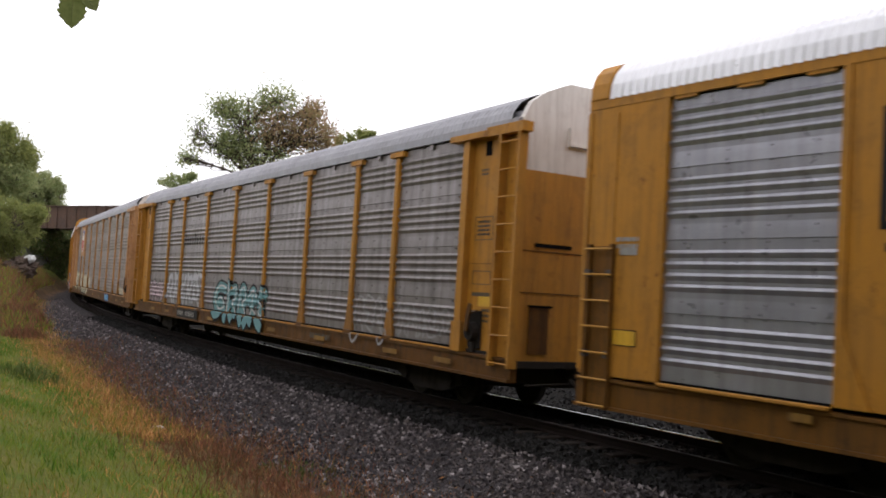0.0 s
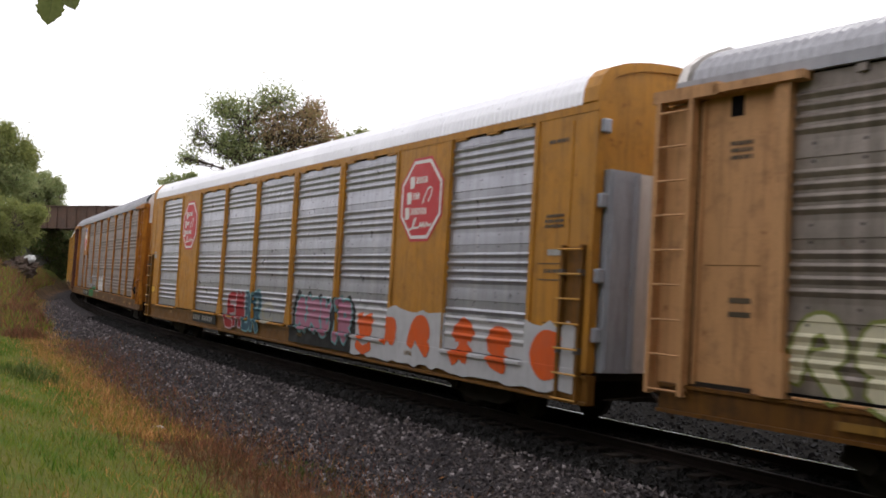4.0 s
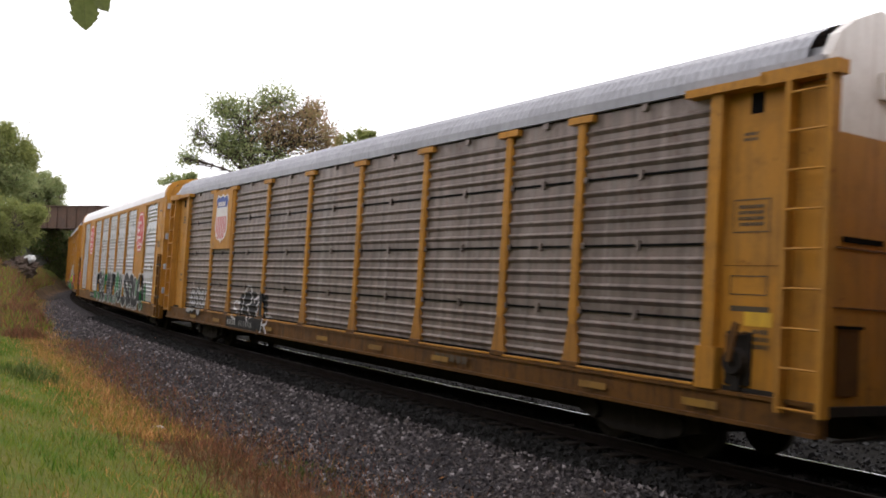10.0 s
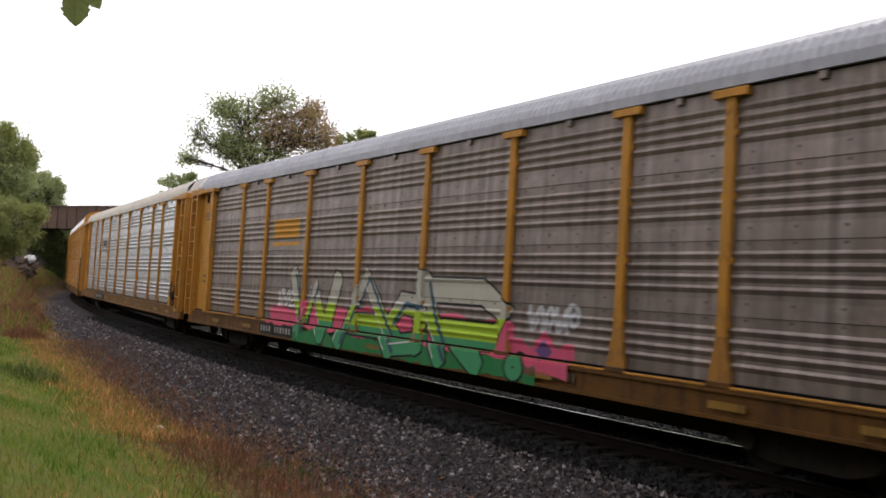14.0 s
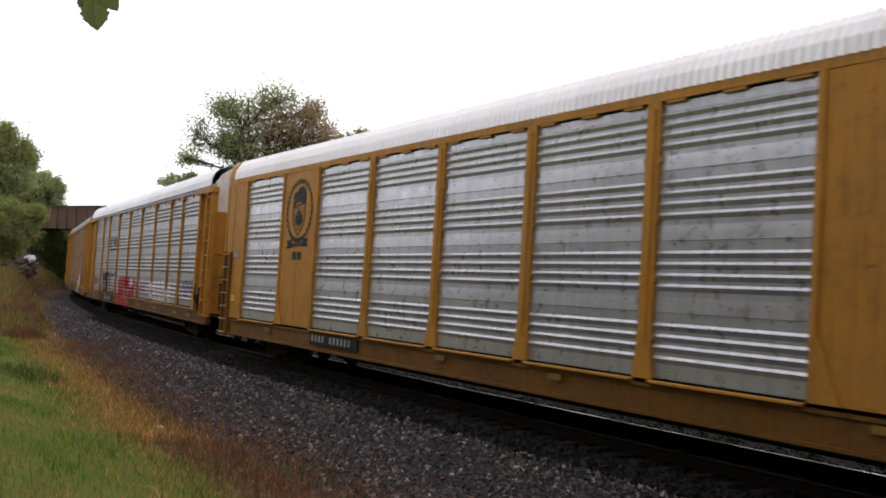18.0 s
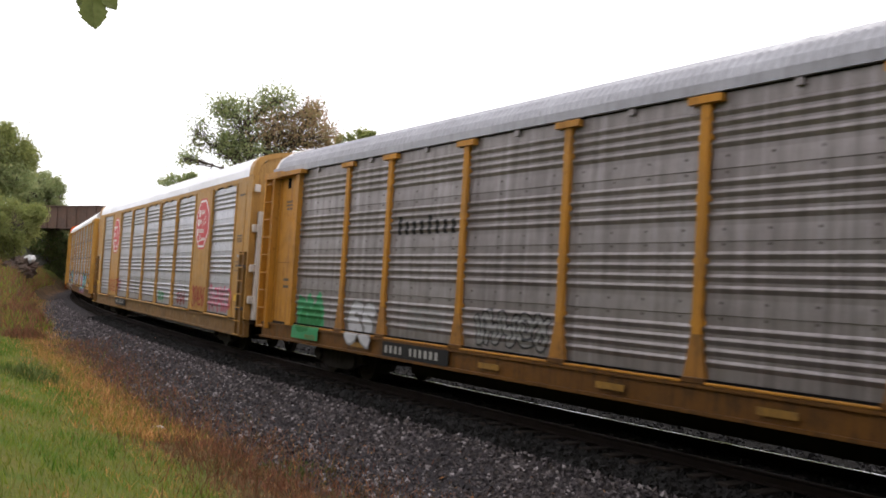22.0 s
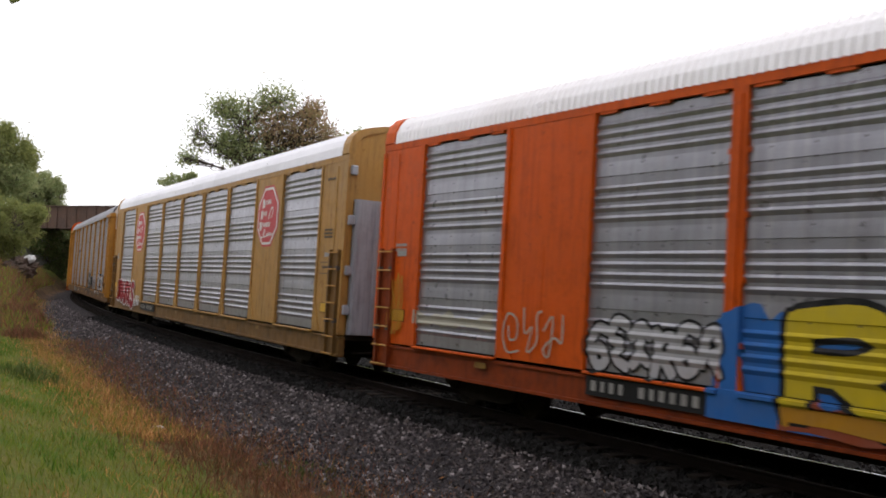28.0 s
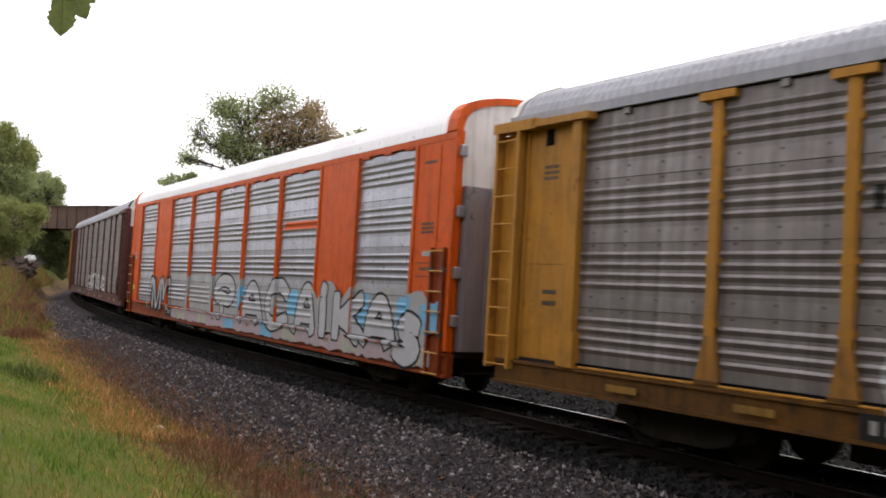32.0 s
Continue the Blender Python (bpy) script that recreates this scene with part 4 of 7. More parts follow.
            if e is None:
                piece("bay_gap", "bay_gap", boxes((12.82, 12.93, -1.53, -1.50, 1.0, 4.92)), GAP, car, m)
            ladder = piece("ladder", "ladder_a", ladder_frame(12.93, 13.50, 0.92, 4.93, -1.70), frame, car, m, "open steel ladder")
            for j in range(9):
                piece("rung", "rung_a", rung(12.93, 13.50, -1.685), frame, ladder, pose(0, 0, 0.98 + j * 0.475))
            piece("ladder_back", "ladder_back", boxes((12.95, 13.48, -1.53, -1.50, 0.95, 4.9)), frame, car, m)
            frame = main
        # brake housing with its lever at the leading corner
        gear = piece("brake_housing", "brake_a", brake_housing, BLACK_STEEL, car, r, "black greasy hand brake housing")
        piece("brake_lever", "brake_lever", brake_lever, RUSTY_SHADED_YELLOW, gear)
        piece("placard", "placard_a", boxes((12.25, 12.68, -1.51, -1.502, 1.92, 2.10)), SIGN_YELLOW, car, r)
    for r in (None, Matrix.Translation((-back, 0, 0)) @ FLIP):
        piece("end_wall", ("end_low", split), end_wall(1.0, split), frame, car, r)
        piece("end_wall_top", ("end_top", split, tall), end_wall(split, 6.0, 1.06 if tall else 1.0), end_top or WHITE, car, r, "white upper end wall")
        for z in (2.92, 2.20):
            piece("door_seam", ("door_seam", z), boxes((13.355, 13.372, -1.46, 1.46, z, z + 0.022)), RUSTY_SHADED_YELLOW, car, r)
        piece("door_slot", "door_slot", boxes((13.355, 13.378, -1.15, -0.35, 3.00, 3.07)), GAP, car, r, "dark latch slot")
        # Recess drawn as a raised darker panel; a black strip is its painted shade.
        recess = piece("door_recess", "door_recess", boxes((13.355, 13.38, -1.20, -0.78, 1.16, 1.96)), RUSTY_SHADED_YELLOW, car, r)
        piece("recess_edge", "recess_edge", boxes((13.355, 13.40, -1.22, -0.72, 1.96, 2.0)), GAP, recess)
        piece("end_handle", "end_handle", boxes((13.36, 13.43, -0.55, -0.52, 4.85, 5.15), (13.36, 13.43, -0.55, -0.10, 4.82, 4.85)), end_top or WHITE, car, r)
        if leaves:
            for y in (-1.36, -1.08, -0.80, -0.52, -0.24, 0.04, 0.32, 0.60, 0.88, 1.16):
                piece("leaf_gap", "leaf_gap", boxes((13.30, 13.395, -0.03, 0.03, 1.05, 5.50)), GAP, car, (r or Matrix()) @ pose(0, y, 0))
        piece("roof_hood", "hood_a", boxes((12.95, 13.2, -1.46, -1.30, 5.20, 5.34)), roof, car, r)
    piece("roof", ("roof", back, tall), lambda: ribbed_roof(HIGH_ROOF if tall else ROOF_SHAPE, back), roof, car, None, "ribbed steel roof")
    stencil(car, 12.08, 12.50, 3.18, 3.48, 4, -1.504, DARK_STENCIL, k)
    stencil(car, 12.35, 12.65, 1.62, 1.90, 3, -1.504, DARK_STENCIL, k + 20)
    stencil(car, 12.12, 12.36, 4.28, 4.42, 2, -1.504, DARK_STENCIL, k + 30)
    stencil(car, -12.83, -12.45, 4.05, 4.33, 3, -1.504, DARK_STENCIL, k + 50)
    number_plate(car, -7.1, -4.6, 0.74, 1.04, -1.634, k)
    for x in (-10.6, -8.3, -3.4, -0.4, 2.4, 5.5, 9.4, 11.5):
        piece("reflector", ("reflector", "long"), boxes((-0.30, 0.30, -1.645, -1.639, 0.82, 0.92)), OLD_REFLECTOR, car, pose(x + rng.uniform(-0.3, 0.3), 0, 0))
    stencil(car, 5.0, 6.2, 0.80, 1.02, 1, -1.634, DARK_STENCIL, k + 90, "faded_lettering")
    return car


B_MIDDLE = [(-7.0 + i * 2.854, -7.0 + i * 2.854 + 2.584) for i in range(5)]
B_PANELS = [(-11.84, -9.2)] + B_MIDDLE + [(9.2, 11.84)]


def build_b(k, frame=None, panel=None, roof=None, sill=None, doors=None, end_top=None, label=""):
    """Newer carrier: a smooth painted frame with sign bays, and pressed panels set into it."""
    car = tagged(new("autorack_car"), label, "rail car", group="cars of the freight train")
    running_gear(car)
    for r in (None, FLIP):
        piece("side_sill", "sill_b", side_sill(0.55, 1.0), sill or GRIMED_SHADED.get(frame, frame), car, r, "grimy side sill with shade in its paint colour")
        piece("top_chord", "chord_b", boxes((-13.42, 13.42, -1.61, -1.45, 5.05, 5.19)), frame, car, r)
        piece("chord_gap", "gap_b", boxes((-11.9, -9.15, -1.553, -1.50, 5.025, 5.056), (-7.05, 7.05, -1.553, -1.50, 5.025, 5.056), (9.15, 11.9, -1.553, -1.50, 5.025, 5.056)), GAP, car, r)
        for a, b in B_PANELS:
            for f in (0.10, 0.50, 0.88):
                piece("chord_clip", "chord_clip", boxes((-0.19, 0.19, -1.60, -1.55, 5.005, 5.05)), frame, car, (r or Matrix()) @ pose(a + f * (b - a), 0, 0))
            piece("ledge", ("ledge", a), boxes((a + 0.03, b - 0.03, -1.685, -1.58, 1.005, 1.055), bevel=0.012), frame, car, r)
        for a, b in B_PANELS:
            piece("low_gap", ("low_gap_b", a), boxes((a + 0.04, b - 0.04, -1.60, -1.50, 1.055, 1.085)), GAP, car, r)
        for i, (a, b) in enumerate(B_PANELS):
            piece("side_panel", ("panel_b", i), lambda a=a, b=b: fixed(pressed_panel(a, b, PROFILE_B, -1.545, (0.205, 0.25, 0.462, 0.515, 0.718, 0.765))), panel, car, r)
        for a, b in zip(B_MIDDLE, B_MIDDLE[1:]):
            x = (a[1] + b[0]) / 2
            piece("post", "post_b", lambda: fixed(post_b()), frame, car, (r or Matrix()) @ pose(x, 0, 0))
        for sx in (-1, 1):
            m = (r or Matrix()) @ (Matrix.Scale(-1, 4, (1, 0, 0)) if sx < 0 else Matrix())
            piece("sign_bay", "bay_b", lambda: fixed(sign_bay()), frame, car, m)
            bay = piece("end_bay", "end_bay_b", boxes((11.84, 13.42, -1.60, -1.46, 1.04, 5.06)), frame, car, m)
            for key, spec in (("rib_in", (11.84, 11.94, -1.63, -1.60, 1.06, 5.05)), ("rib_mid", (12.80, 12.84, -1.614, -1.60, 1.1, 4.95)), ("rib_out", (13.34, 13.43, -1.625, -1.60, 1.1, 5.0))):
                piece("bay_rib", key, boxes(spec), frame, bay)
            piece("bay_gusset", "bay_gusset", lambda: fixed(bay_gusset()), frame, bay)
            ladder = piece("ladder", "ladder_b", ladder_frame(12.78, 13.24, 0.55, 2.98, -1.68), GRIMED_SHADED.get(frame, frame), car, m, "short corner ladder")
            piece("ladder_plate", "ladder_plate", boxes((12.80, 13.22, -1.615, -1.601, 0.62, 2.95)), GRIMED_SHADED.get(frame, frame), ladder, None, "brake-dust stained corner plate")
            for j in range(7):
                piece("rung", "rung_b", rung(12.73, 13.29, -1.71), PALE_YELLOW, ladder, pose(0, 0, 0.60 + j * 0.385))
            for j, z in enumerate((1.35, 2.55)):
                piece("ladder_bracket", "ladder_bracket", boxes((12.75, 12.84, -1.70, -1.60, -0.05, 0.05), (13.19, 13.28, -1.70, -1.60, -0.05, 0.05)), BOLT, ladder, pose(0, 0, z))
            piece("placard", "placard_b", boxes((12.27, 12.73, -1.610, -1.604, 1.50, 1.74)), SIGN_BLACK, car, m)
            piece("placard_face", "placard_face", boxes((12.285, 12.715, -1.614, -1.611, 1.515, 1.725)), SIGN_YELLOW, car, m)
            piece("small_plate", "small_plate", boxes((12.32, 12.66, -1.610, -1.604, 2.82, 2.92)), STENCIL, car, m)
    for r in (None, FLIP):
        piece("end_wall", "end_low_a", end_wall(1.0, 4.15), frame, car, r)
        piece("end_wall_top", "end_top_b", end_wall(4.15, 6.0, 1.06), end_top or frame, car, r)
        piece("end_arch", "arch_b", lambda: fixed(end_arch()), frame, car, r)
        piece("door_leaf", "leaf_b1", boxes((13.36, 13.52, -1.40, -0.78, 1.05, 4.15), (13.52, 13.55, -1.36, -1.30, 1.1, 4.1), (13.52, 13.55, -0.9, -0.84, 1.1, 4.1)), doors or GALVANISED, car, r, "grey steel end door leaf")
        piece("door_leaf", "leaf_b2", boxes((13.36, 13.47, -0.75, 0.1, 1.05, 4.15)), WHITE if doors is not GALVANISED else frame, car, r)
        for z in (1.5, 2.4, 3.55, 4.7):
            piece("hinge", "hinge_b", boxes((13.36, 13.50, -1.56, -1.40, 0, 0.22), bevel=0.02), doors or GALVANISED, car, (r or Matrix()) @ pose(0, 0, z))
    piece("roof", "high_roof", lambda: ribbed_roof(HIGH_ROOF), roof, car, None, "ribbed steel roof")
    stencil(car, 12.2, 12.72, 3.25, 3.50, 3, -1.607, DARK_STENCIL, k)
    stencil(car, 12.2, 12.72, 2.52, 2.62, 1, -1.607, DARK_STENCIL, k + 20)
    stencil(car, 12.2, 12.72, 4.62, 4.72, 1, -1.607, DARK_STENCIL, k + 30)
    for z in (2.42, 2.68):
        piece("notice_line", ("notice_line", z), boxes((12.08, 12.78, -1.607, -1.60, z, z + 0.018)), DARK_STENCIL, car)
    stencil(car, -12.75, -12.3, 2.9, 3.1, 2, -1.607, STENCIL, k + 50)
    number_plate(car, -6.9, -4.4, 0.70, 1.0, -1.634, k)
    for x in (-9.6, -1.0, 2.4, 8.0):
        piece("reflector", "reflector", boxes((-0.16, 0.16, -1.645, -1.639, 0.83, 0.93)), OLD_REFLECTOR, car, pose(x, 0, 0))
    return car


def post_b():
    bm = bmesh.new()
    add_box(bm, -0.13, 0.13, -1.61, -1.52, 1.06, 5.06)
    add_box(bm, -0.045, 0.045, -1.635, -1.61, 1.5, 4.95)
    add_prism(bm, [(-0.20, 1.06), (0.20, 1.06), (0.13, 1.55), (-0.13, 1.55)], 1, -1.625, -1.52)
    for z in (1.65, 2.5, 3.35, 4.2):
        add_box(bm, -0.17, 0.17, -1.60, -1.52, z - 0.04, z + 0.04)
    return bm


def sign_bay():
    bm = bmesh.new()
    add_box(bm, 7.0, 9.2, -1.60, -1.50, 1.06, 5.06)
    for x in (7.05, 9.15):
        add_box(bm, x - 0.05, x + 0.05, -1.635, -1.60, 1.06, 5.06)
    add_box(bm, 8.08, 8.12, -1.606, -1.60, 1.1, 3.0)
    for x0, x1 in ((7.05, 7.45), (9.15, 8.75)):
        add_prism(bm, [(x0, 1.06), (x1, 1.06), (x0, 2.0)], 1, -1.630, -1.60)
    for z in (1.5, 2.1, 2.7):
        for x in (7.55, 7.75, 8.45, 8.65):
            add_box(bm, x - 0.03, x + 0.03, -1.609, -1.60, z, z + 0.025)
    return bm


def bay_gusset():
    bm = bmesh.new()
    add_prism(bm, [(11.90, 1.06), (12.28, 1.06), (11.90, 1.8)], 1, -1.628, -1.60)
    return bm


def end_arch():
    """The painted hoop that closes the roof at the end."""
    bm = bmesh.new()
    outer = [(y * 1.02, z + 0.03) for y, z in HIGH_ROOF]
    inner = [(y * 0.93, z - 0.10) for y, z in HIGH_ROOF]
    for i in range(len(outer) - 1):
        add_prism(bm, [outer[i], outer[i + 1], inner[i + 1], inner[i]], 0, 13.03, 13.40)
    bmesh.ops.remove_doubles(bm, verts=bm.verts[:], dist=1e-4)
    return bm


# ---- signs on the cars ----
def flat_part(name, car, outline, y, material, label="", thick=0.004):
    bm = bmesh.new()
    add_prism(bm, outline, 1, y - thick, y)
    return part(name, fixed(bm), material, car, label)


def octagon(cx, cz, r):
    return [(cx + r / math.cos(math.pi / 8) * math.cos(math.pi / 8 + i * math.pi / 4), cz + r / math.cos(math.pi / 8) * math.sin(math.pi / 8 + i * math.pi / 4)) for i in range(8)]


def octagon_sign(car, cx, cz=3.97, r=0.85):
    sign = flat_part("octagon_sign", car, octagon(cx, cz, r), -1.604, SIGN_RED, "red octagonal railway emblem with a white line and bars")
    flat_part("sign_line", sign, octagon(cx, cz, r * 0.935), -1.609, SIGN_WHITE)
    flat_part("sign_field", sign, octagon(cx, cz, r * 0.855), -1.6135, SIGN_RED, thick=0.003)
    y = -1.618
    for i, (x, lead, n) in enumerate(((-0.54, 0.25, 5), (-0.66, 0.25, 3), (-0.72, 0.25, 7))):
        x, z = cx + x * r, cz + r * (0.42 - 0.37 * i)
        flat_part("sign_capital", sign, [(x + 0.02, z - 0.125), (x + lead - 0.08, z - 0.115), (x + lead - 0.05, z - 0.01), (x + lead - 0.08, z + 0.125), (x, z + 0.12)], y, SIGN_WHITE, thick=0.003)
        x += lead + 0.01
        for j in range(n):
            bm = bmesh.new()
            add_box(bm, x, x + 0.050, y - 0.003, y, z - 0.035, z + 0.10)
            part("sign_bar", fixed(bm), SIGN_WHITE, sign)
            x += 0.092
    # the script line at the foot and the loop beside the second line
    for name, pts, w in (("sign_script", [(-0.50, -0.72), (-0.30, -0.66), (-0.16, -0.44), (-0.26, -0.52), (-0.28, -0.66), (0.0, -0.66), (0.06, -0.56), (0.12, -0.66), (0.20, -0.56), (0.26, -0.66), (0.36, -0.56), (0.42, -0.64), (0.56, -0.60)], 0.045),
                         ("sign_flourish", [(0.10, -0.10), (0.30, 0.20), (0.46, 0.26), (0.50, 0.12), (0.36, -0.06)], 0.04)):
        bm = bmesh.new()
        for quad in ribbon_strip([(cx + p * r, cz + q * r) for p, q in pts], w):
            try:
                bm.faces.new([bm.verts.new((q[0], y - 0.002 - q[2], q[1])) for q in quad])
            except ValueError:
                pass
        bmesh.ops.recalc_face_normals(bm, faces=bm.faces[:])
        bmesh.ops.reverse_faces(bm, faces=[f for f in bm.faces if f.normal.y > 0])
        part(name, bm, SIGN_WHITE, sign)


def shield(cx, cz, w, h):
    pts = [(-0.5, 0.40), (-0.40, 0.50), (-0.2, 0.455), (0, 0.50), (0.2, 0.455), (0.40, 0.50), (0.5, 0.40), (0.43, 0.25), (0.47, 0.05), (0.50, -0.15), (0.44, -0.33), (0.28, -0.43), (0.10, -0.45), (0, -0.50), (-0.10, -0.45), (-0.28, -0.43), (-0.44, -0.33), (-0.50, -0.15), (-0.47, 0.05), (-0.43, 0.25)]
    return [(cx + a * w, cz + b * h) for a, b in pts][::-1]


def shield_sign(car, x0, x1, z0, z1, board, faded=False):
    bm = bmesh.new()
    add_box(bm, x0, x1, -1.60, -1.52, z0, z1)
    sign = part("sign_board", fixed(bm), board, car, "painted board with a striped shield emblem")
    cx, cz, w, h = (x0 + x1) / 2, (z0 + z1) / 2 + 0.03, (x1 - x0) * 0.62, (z1 - z0) * 0.82
    flat_part("shield", sign, shield(cx, cz, w, h), -1.604, SPRAY["rose"] if faded else SIGN_WHITE, thick=0.003)
    head = [p for p in shield(cx, cz, w * 0.93, h * 0.94) if p[1] > cz + 0.06 * h]
    bm = bmesh.new()
    add_prism(bm, head, 1, -1.612, -1.609)
    part("shield_head", fixed(bm), SPRAY["brown"] if faded else SIGN_BLUE, sign)
    bm = bmesh.new()
    for r in range(2):
        z = cz + h * (0.30 - 0.15 * r)
        for j in range(5 + r):
            x = cx - w * 0.30 + j * w * 0.6 / (5 + r)
            add_box(bm, x, x + w * 0.08, -1.619, -1.615, z - h * 0.045, z + h * 0.045)
    part("shield_lettering", fixed(bm), SPRAY["rose"] if faded else SIGN_WHITE, sign)
    for j in range(6):
        x = cx - w * 0.40 + j * w * 0.145
        low = 0.30 if j in (0, 5) else 0.42
        bm = bmesh.new()
        add_box(bm, x, x + w * 0.075, -1.612, -1.609, cz - h * low, cz + h * 0.04)
        part("stripe", fixed(bm), SPRAY["rose"] if faded else SIGN_RED, sign)


def ring(bm, cx, cz, r0, r1, y, a0=0.0, a1=360.0, n=48):
    for i in range(n):
        p, q = radians(a0 + (a1 - a0) * i / n), radians(a0 + (a1 - a0) * (i + 1) / n)
        add_prism(bm, [(cx + r0 * math.cos(p), cz + r0 * math.sin(p)), (cx + r1 * math.cos(p), cz + r1 * math.sin(p)), (cx + r1 * math.cos(q), cz + r1 * math.sin(q)), (cx + r0 * math.cos(q), cz + r0 * math.sin(q))], 1, y - 0.004, y)


def roundel_sign(car, cx, cz=4.02, r=0.82):
    """A black ring round a shield with a leaf, an animal's outline on top and a ribbon below."""
    bm = bmesh.new()
    ring(bm, cx, cz, r * 0.86, r, -1.604)
    sign = part("roundel", fixed(bm), SIGN_BLACK, car, "black roundel emblem with a shield and a leaf")
    bm = bmesh.new()
    for i in range(26):
        a = radians(-60 + i * 300 / 25)
        x, z = cx + r * 0.93 * math.cos(a), cz + r * 0.93 * math.sin(a)
        add_box(bm, x - 0.025, x + 0.02, -1.611, -1.608, z - 0.03, z + 0.03)
    part("ring_lettering", fixed(bm), YELLOW, sign)
    bm = bmesh.new()
    sx = [(-0.48, 0.10), (0.42, 0.22), (0.44, -0.25), (0.30, -0.55), (0.0, -0.78), (-0.28, -0.58), (-0.46, -0.25)]
    for a, b in zip(sx, sx[1:] + sx[:1]):
        p, q = Vector((a[0] * r + cx, a[1] * r + cz)), Vector((b[0] * r + cx, b[1] * r + cz))
        n = Vector((-(q - p).y, (q - p).x)).normalized() * 0.018
        add_prism(bm, [tuple(p - n), tuple(q - n), tuple(q + n), tuple(p + n)], 1, -1.607, -1.603)
    for j in range(9):
        z = cz + r * (0.08 - 0.085 * j)
        w = r * (0.44 - max(0, j - 4) * 0.055)
        add_box(bm, cx - w, cx + w * 0.95, -1.606, -1.603, z - 0.006, z + 0.006)
    part("shield_drawing", fixed(bm), SIGN_BLACK, sign)
    leaf = [(0, 0.33), (0.07, 0.20), (0.13, 0.24), (0.12, 0.06), (0.20, 0.12), (0.27, 0.10), (0.24, -0.02), (0.28, -0.06), (0.12, -0.17), (0.13, -0.22), (0.02, -0.20), (0.015, -0.34), (-0.015, -0.34), (-0.02, -0.20), (-0.13, -0.22), (-0.12, -0.17), (-0.28, -0.06), (-0.24, -0.02), (-0.27, 0.10), (-0.20, 0.12), (-0.12, 0.06), (-0.13, 0.24), (-0.07, 0.20)]
    flat_part("leaf_emblem", sign, [(cx + a * r, cz - 0.24 * r + b * r) for a, b in leaf][::-1], -1.611, SIGN_BLACK)
    beast = [(-0.50, 0.14), (-0.42, 0.34), (-0.50, 0.42), (-0.38, 0.58), (-0.20, 0.60), (-0.05, 0.72), (0.20, 0.76), (0.40, 0.66), (0.48, 0.45), (0.46, 0.22), (0.25, 0.20), (0.10, 0.30), (-0.10, 0.24), (-0.22, 0.30), (-0.32, 0.14)]
    flat_part("animal_emblem", sign, [(cx + a * r, cz + b * r) for a, b in beast][::-1], -1.611, SIGN_BLACK)
    ribbon = [(-0.82, -0.93), (-0.55, -0.93), (-0.42, -0.82), (-0.42, -1.02), (0.42, -1.00), (0.42, -0.80), (0.60, -0.88), (0.80, -0.88), (0.72, -1.0), (0.80, -1.12), (0.45, -1.14), (0.42, -1.10), (-0.42, -1.13), (-0.46, -1.18), (-0.82, -1.18), (-0.72, -1.05)]
    flat_part("ribbon", sign, [(cx + a * r, cz + b * r) for a, b in ribbon], -1.611, SIGN_BLACK)
    bm = bmesh.new()
    for x in (-0.32, 0.05):
        add_box(bm, cx + x * r, cx + (x + 0.3) * r, -1.608, -1.604, cz - 1.55 * r, cz - 1.30 * r)
    part("emblem_stroke", fixed(bm), SIGN_BLACK, sign)


# ---- graffiti: flat paint that follows the pressed panels, posts and sill ----
def skin(kind, seams):
    """How far out the side's surface lies at (x, z), and where it steps."""
    if kind == "A":
        bays = [(a + 0.21, b - 0.21) for a, b in zip((-11.92,) + POSTS, POSTS + (11.72,))]
        ledge, bottom = (1.084, 1.120), 0.685
        knots, low, steps = (PROFILE_S if seams else PROFILE_A), 1.09, [p + o for p in POSTS for o in (-0.087, 0.087)] + [-12.0, 11.62] + [v for b in bays for v in b]

        def y(x, z):
            if ledge[0] < z < ledge[1] and any(a < x < b for a, b in bays):
                return -1.614
            if z < low:
                return -1.642
            if any(abs(x - p) < 0.087 + max(0.0, (1.75 - z) * 0.18) for p in POSTS):
                return -1.584
            return -1.502 if x > 11.62 or x < -12.0 else -1.50 - depth_at(knots, z)
    else:
        ledge, bottom = (1.003, 1.057), 0.555
        knots, low, steps = PROFILE_B, 1.075, [v for a, b in B_PANELS for v in (a, b, a + 0.03, b - 0.03)]

        def y(x, z):
            if ledge[0] < z < ledge[1] and any(a + 0.03 < x < b - 0.03 for a, b in B_PANELS):
                return -1.687
            if z < low:
                return -1.642
            if any(a < x < b for a, b in B_PANELS):
                return -1.545 - depth_at(knots, z)
            return -1.637
    return knots, [low, *ledge], bottom, steps, y


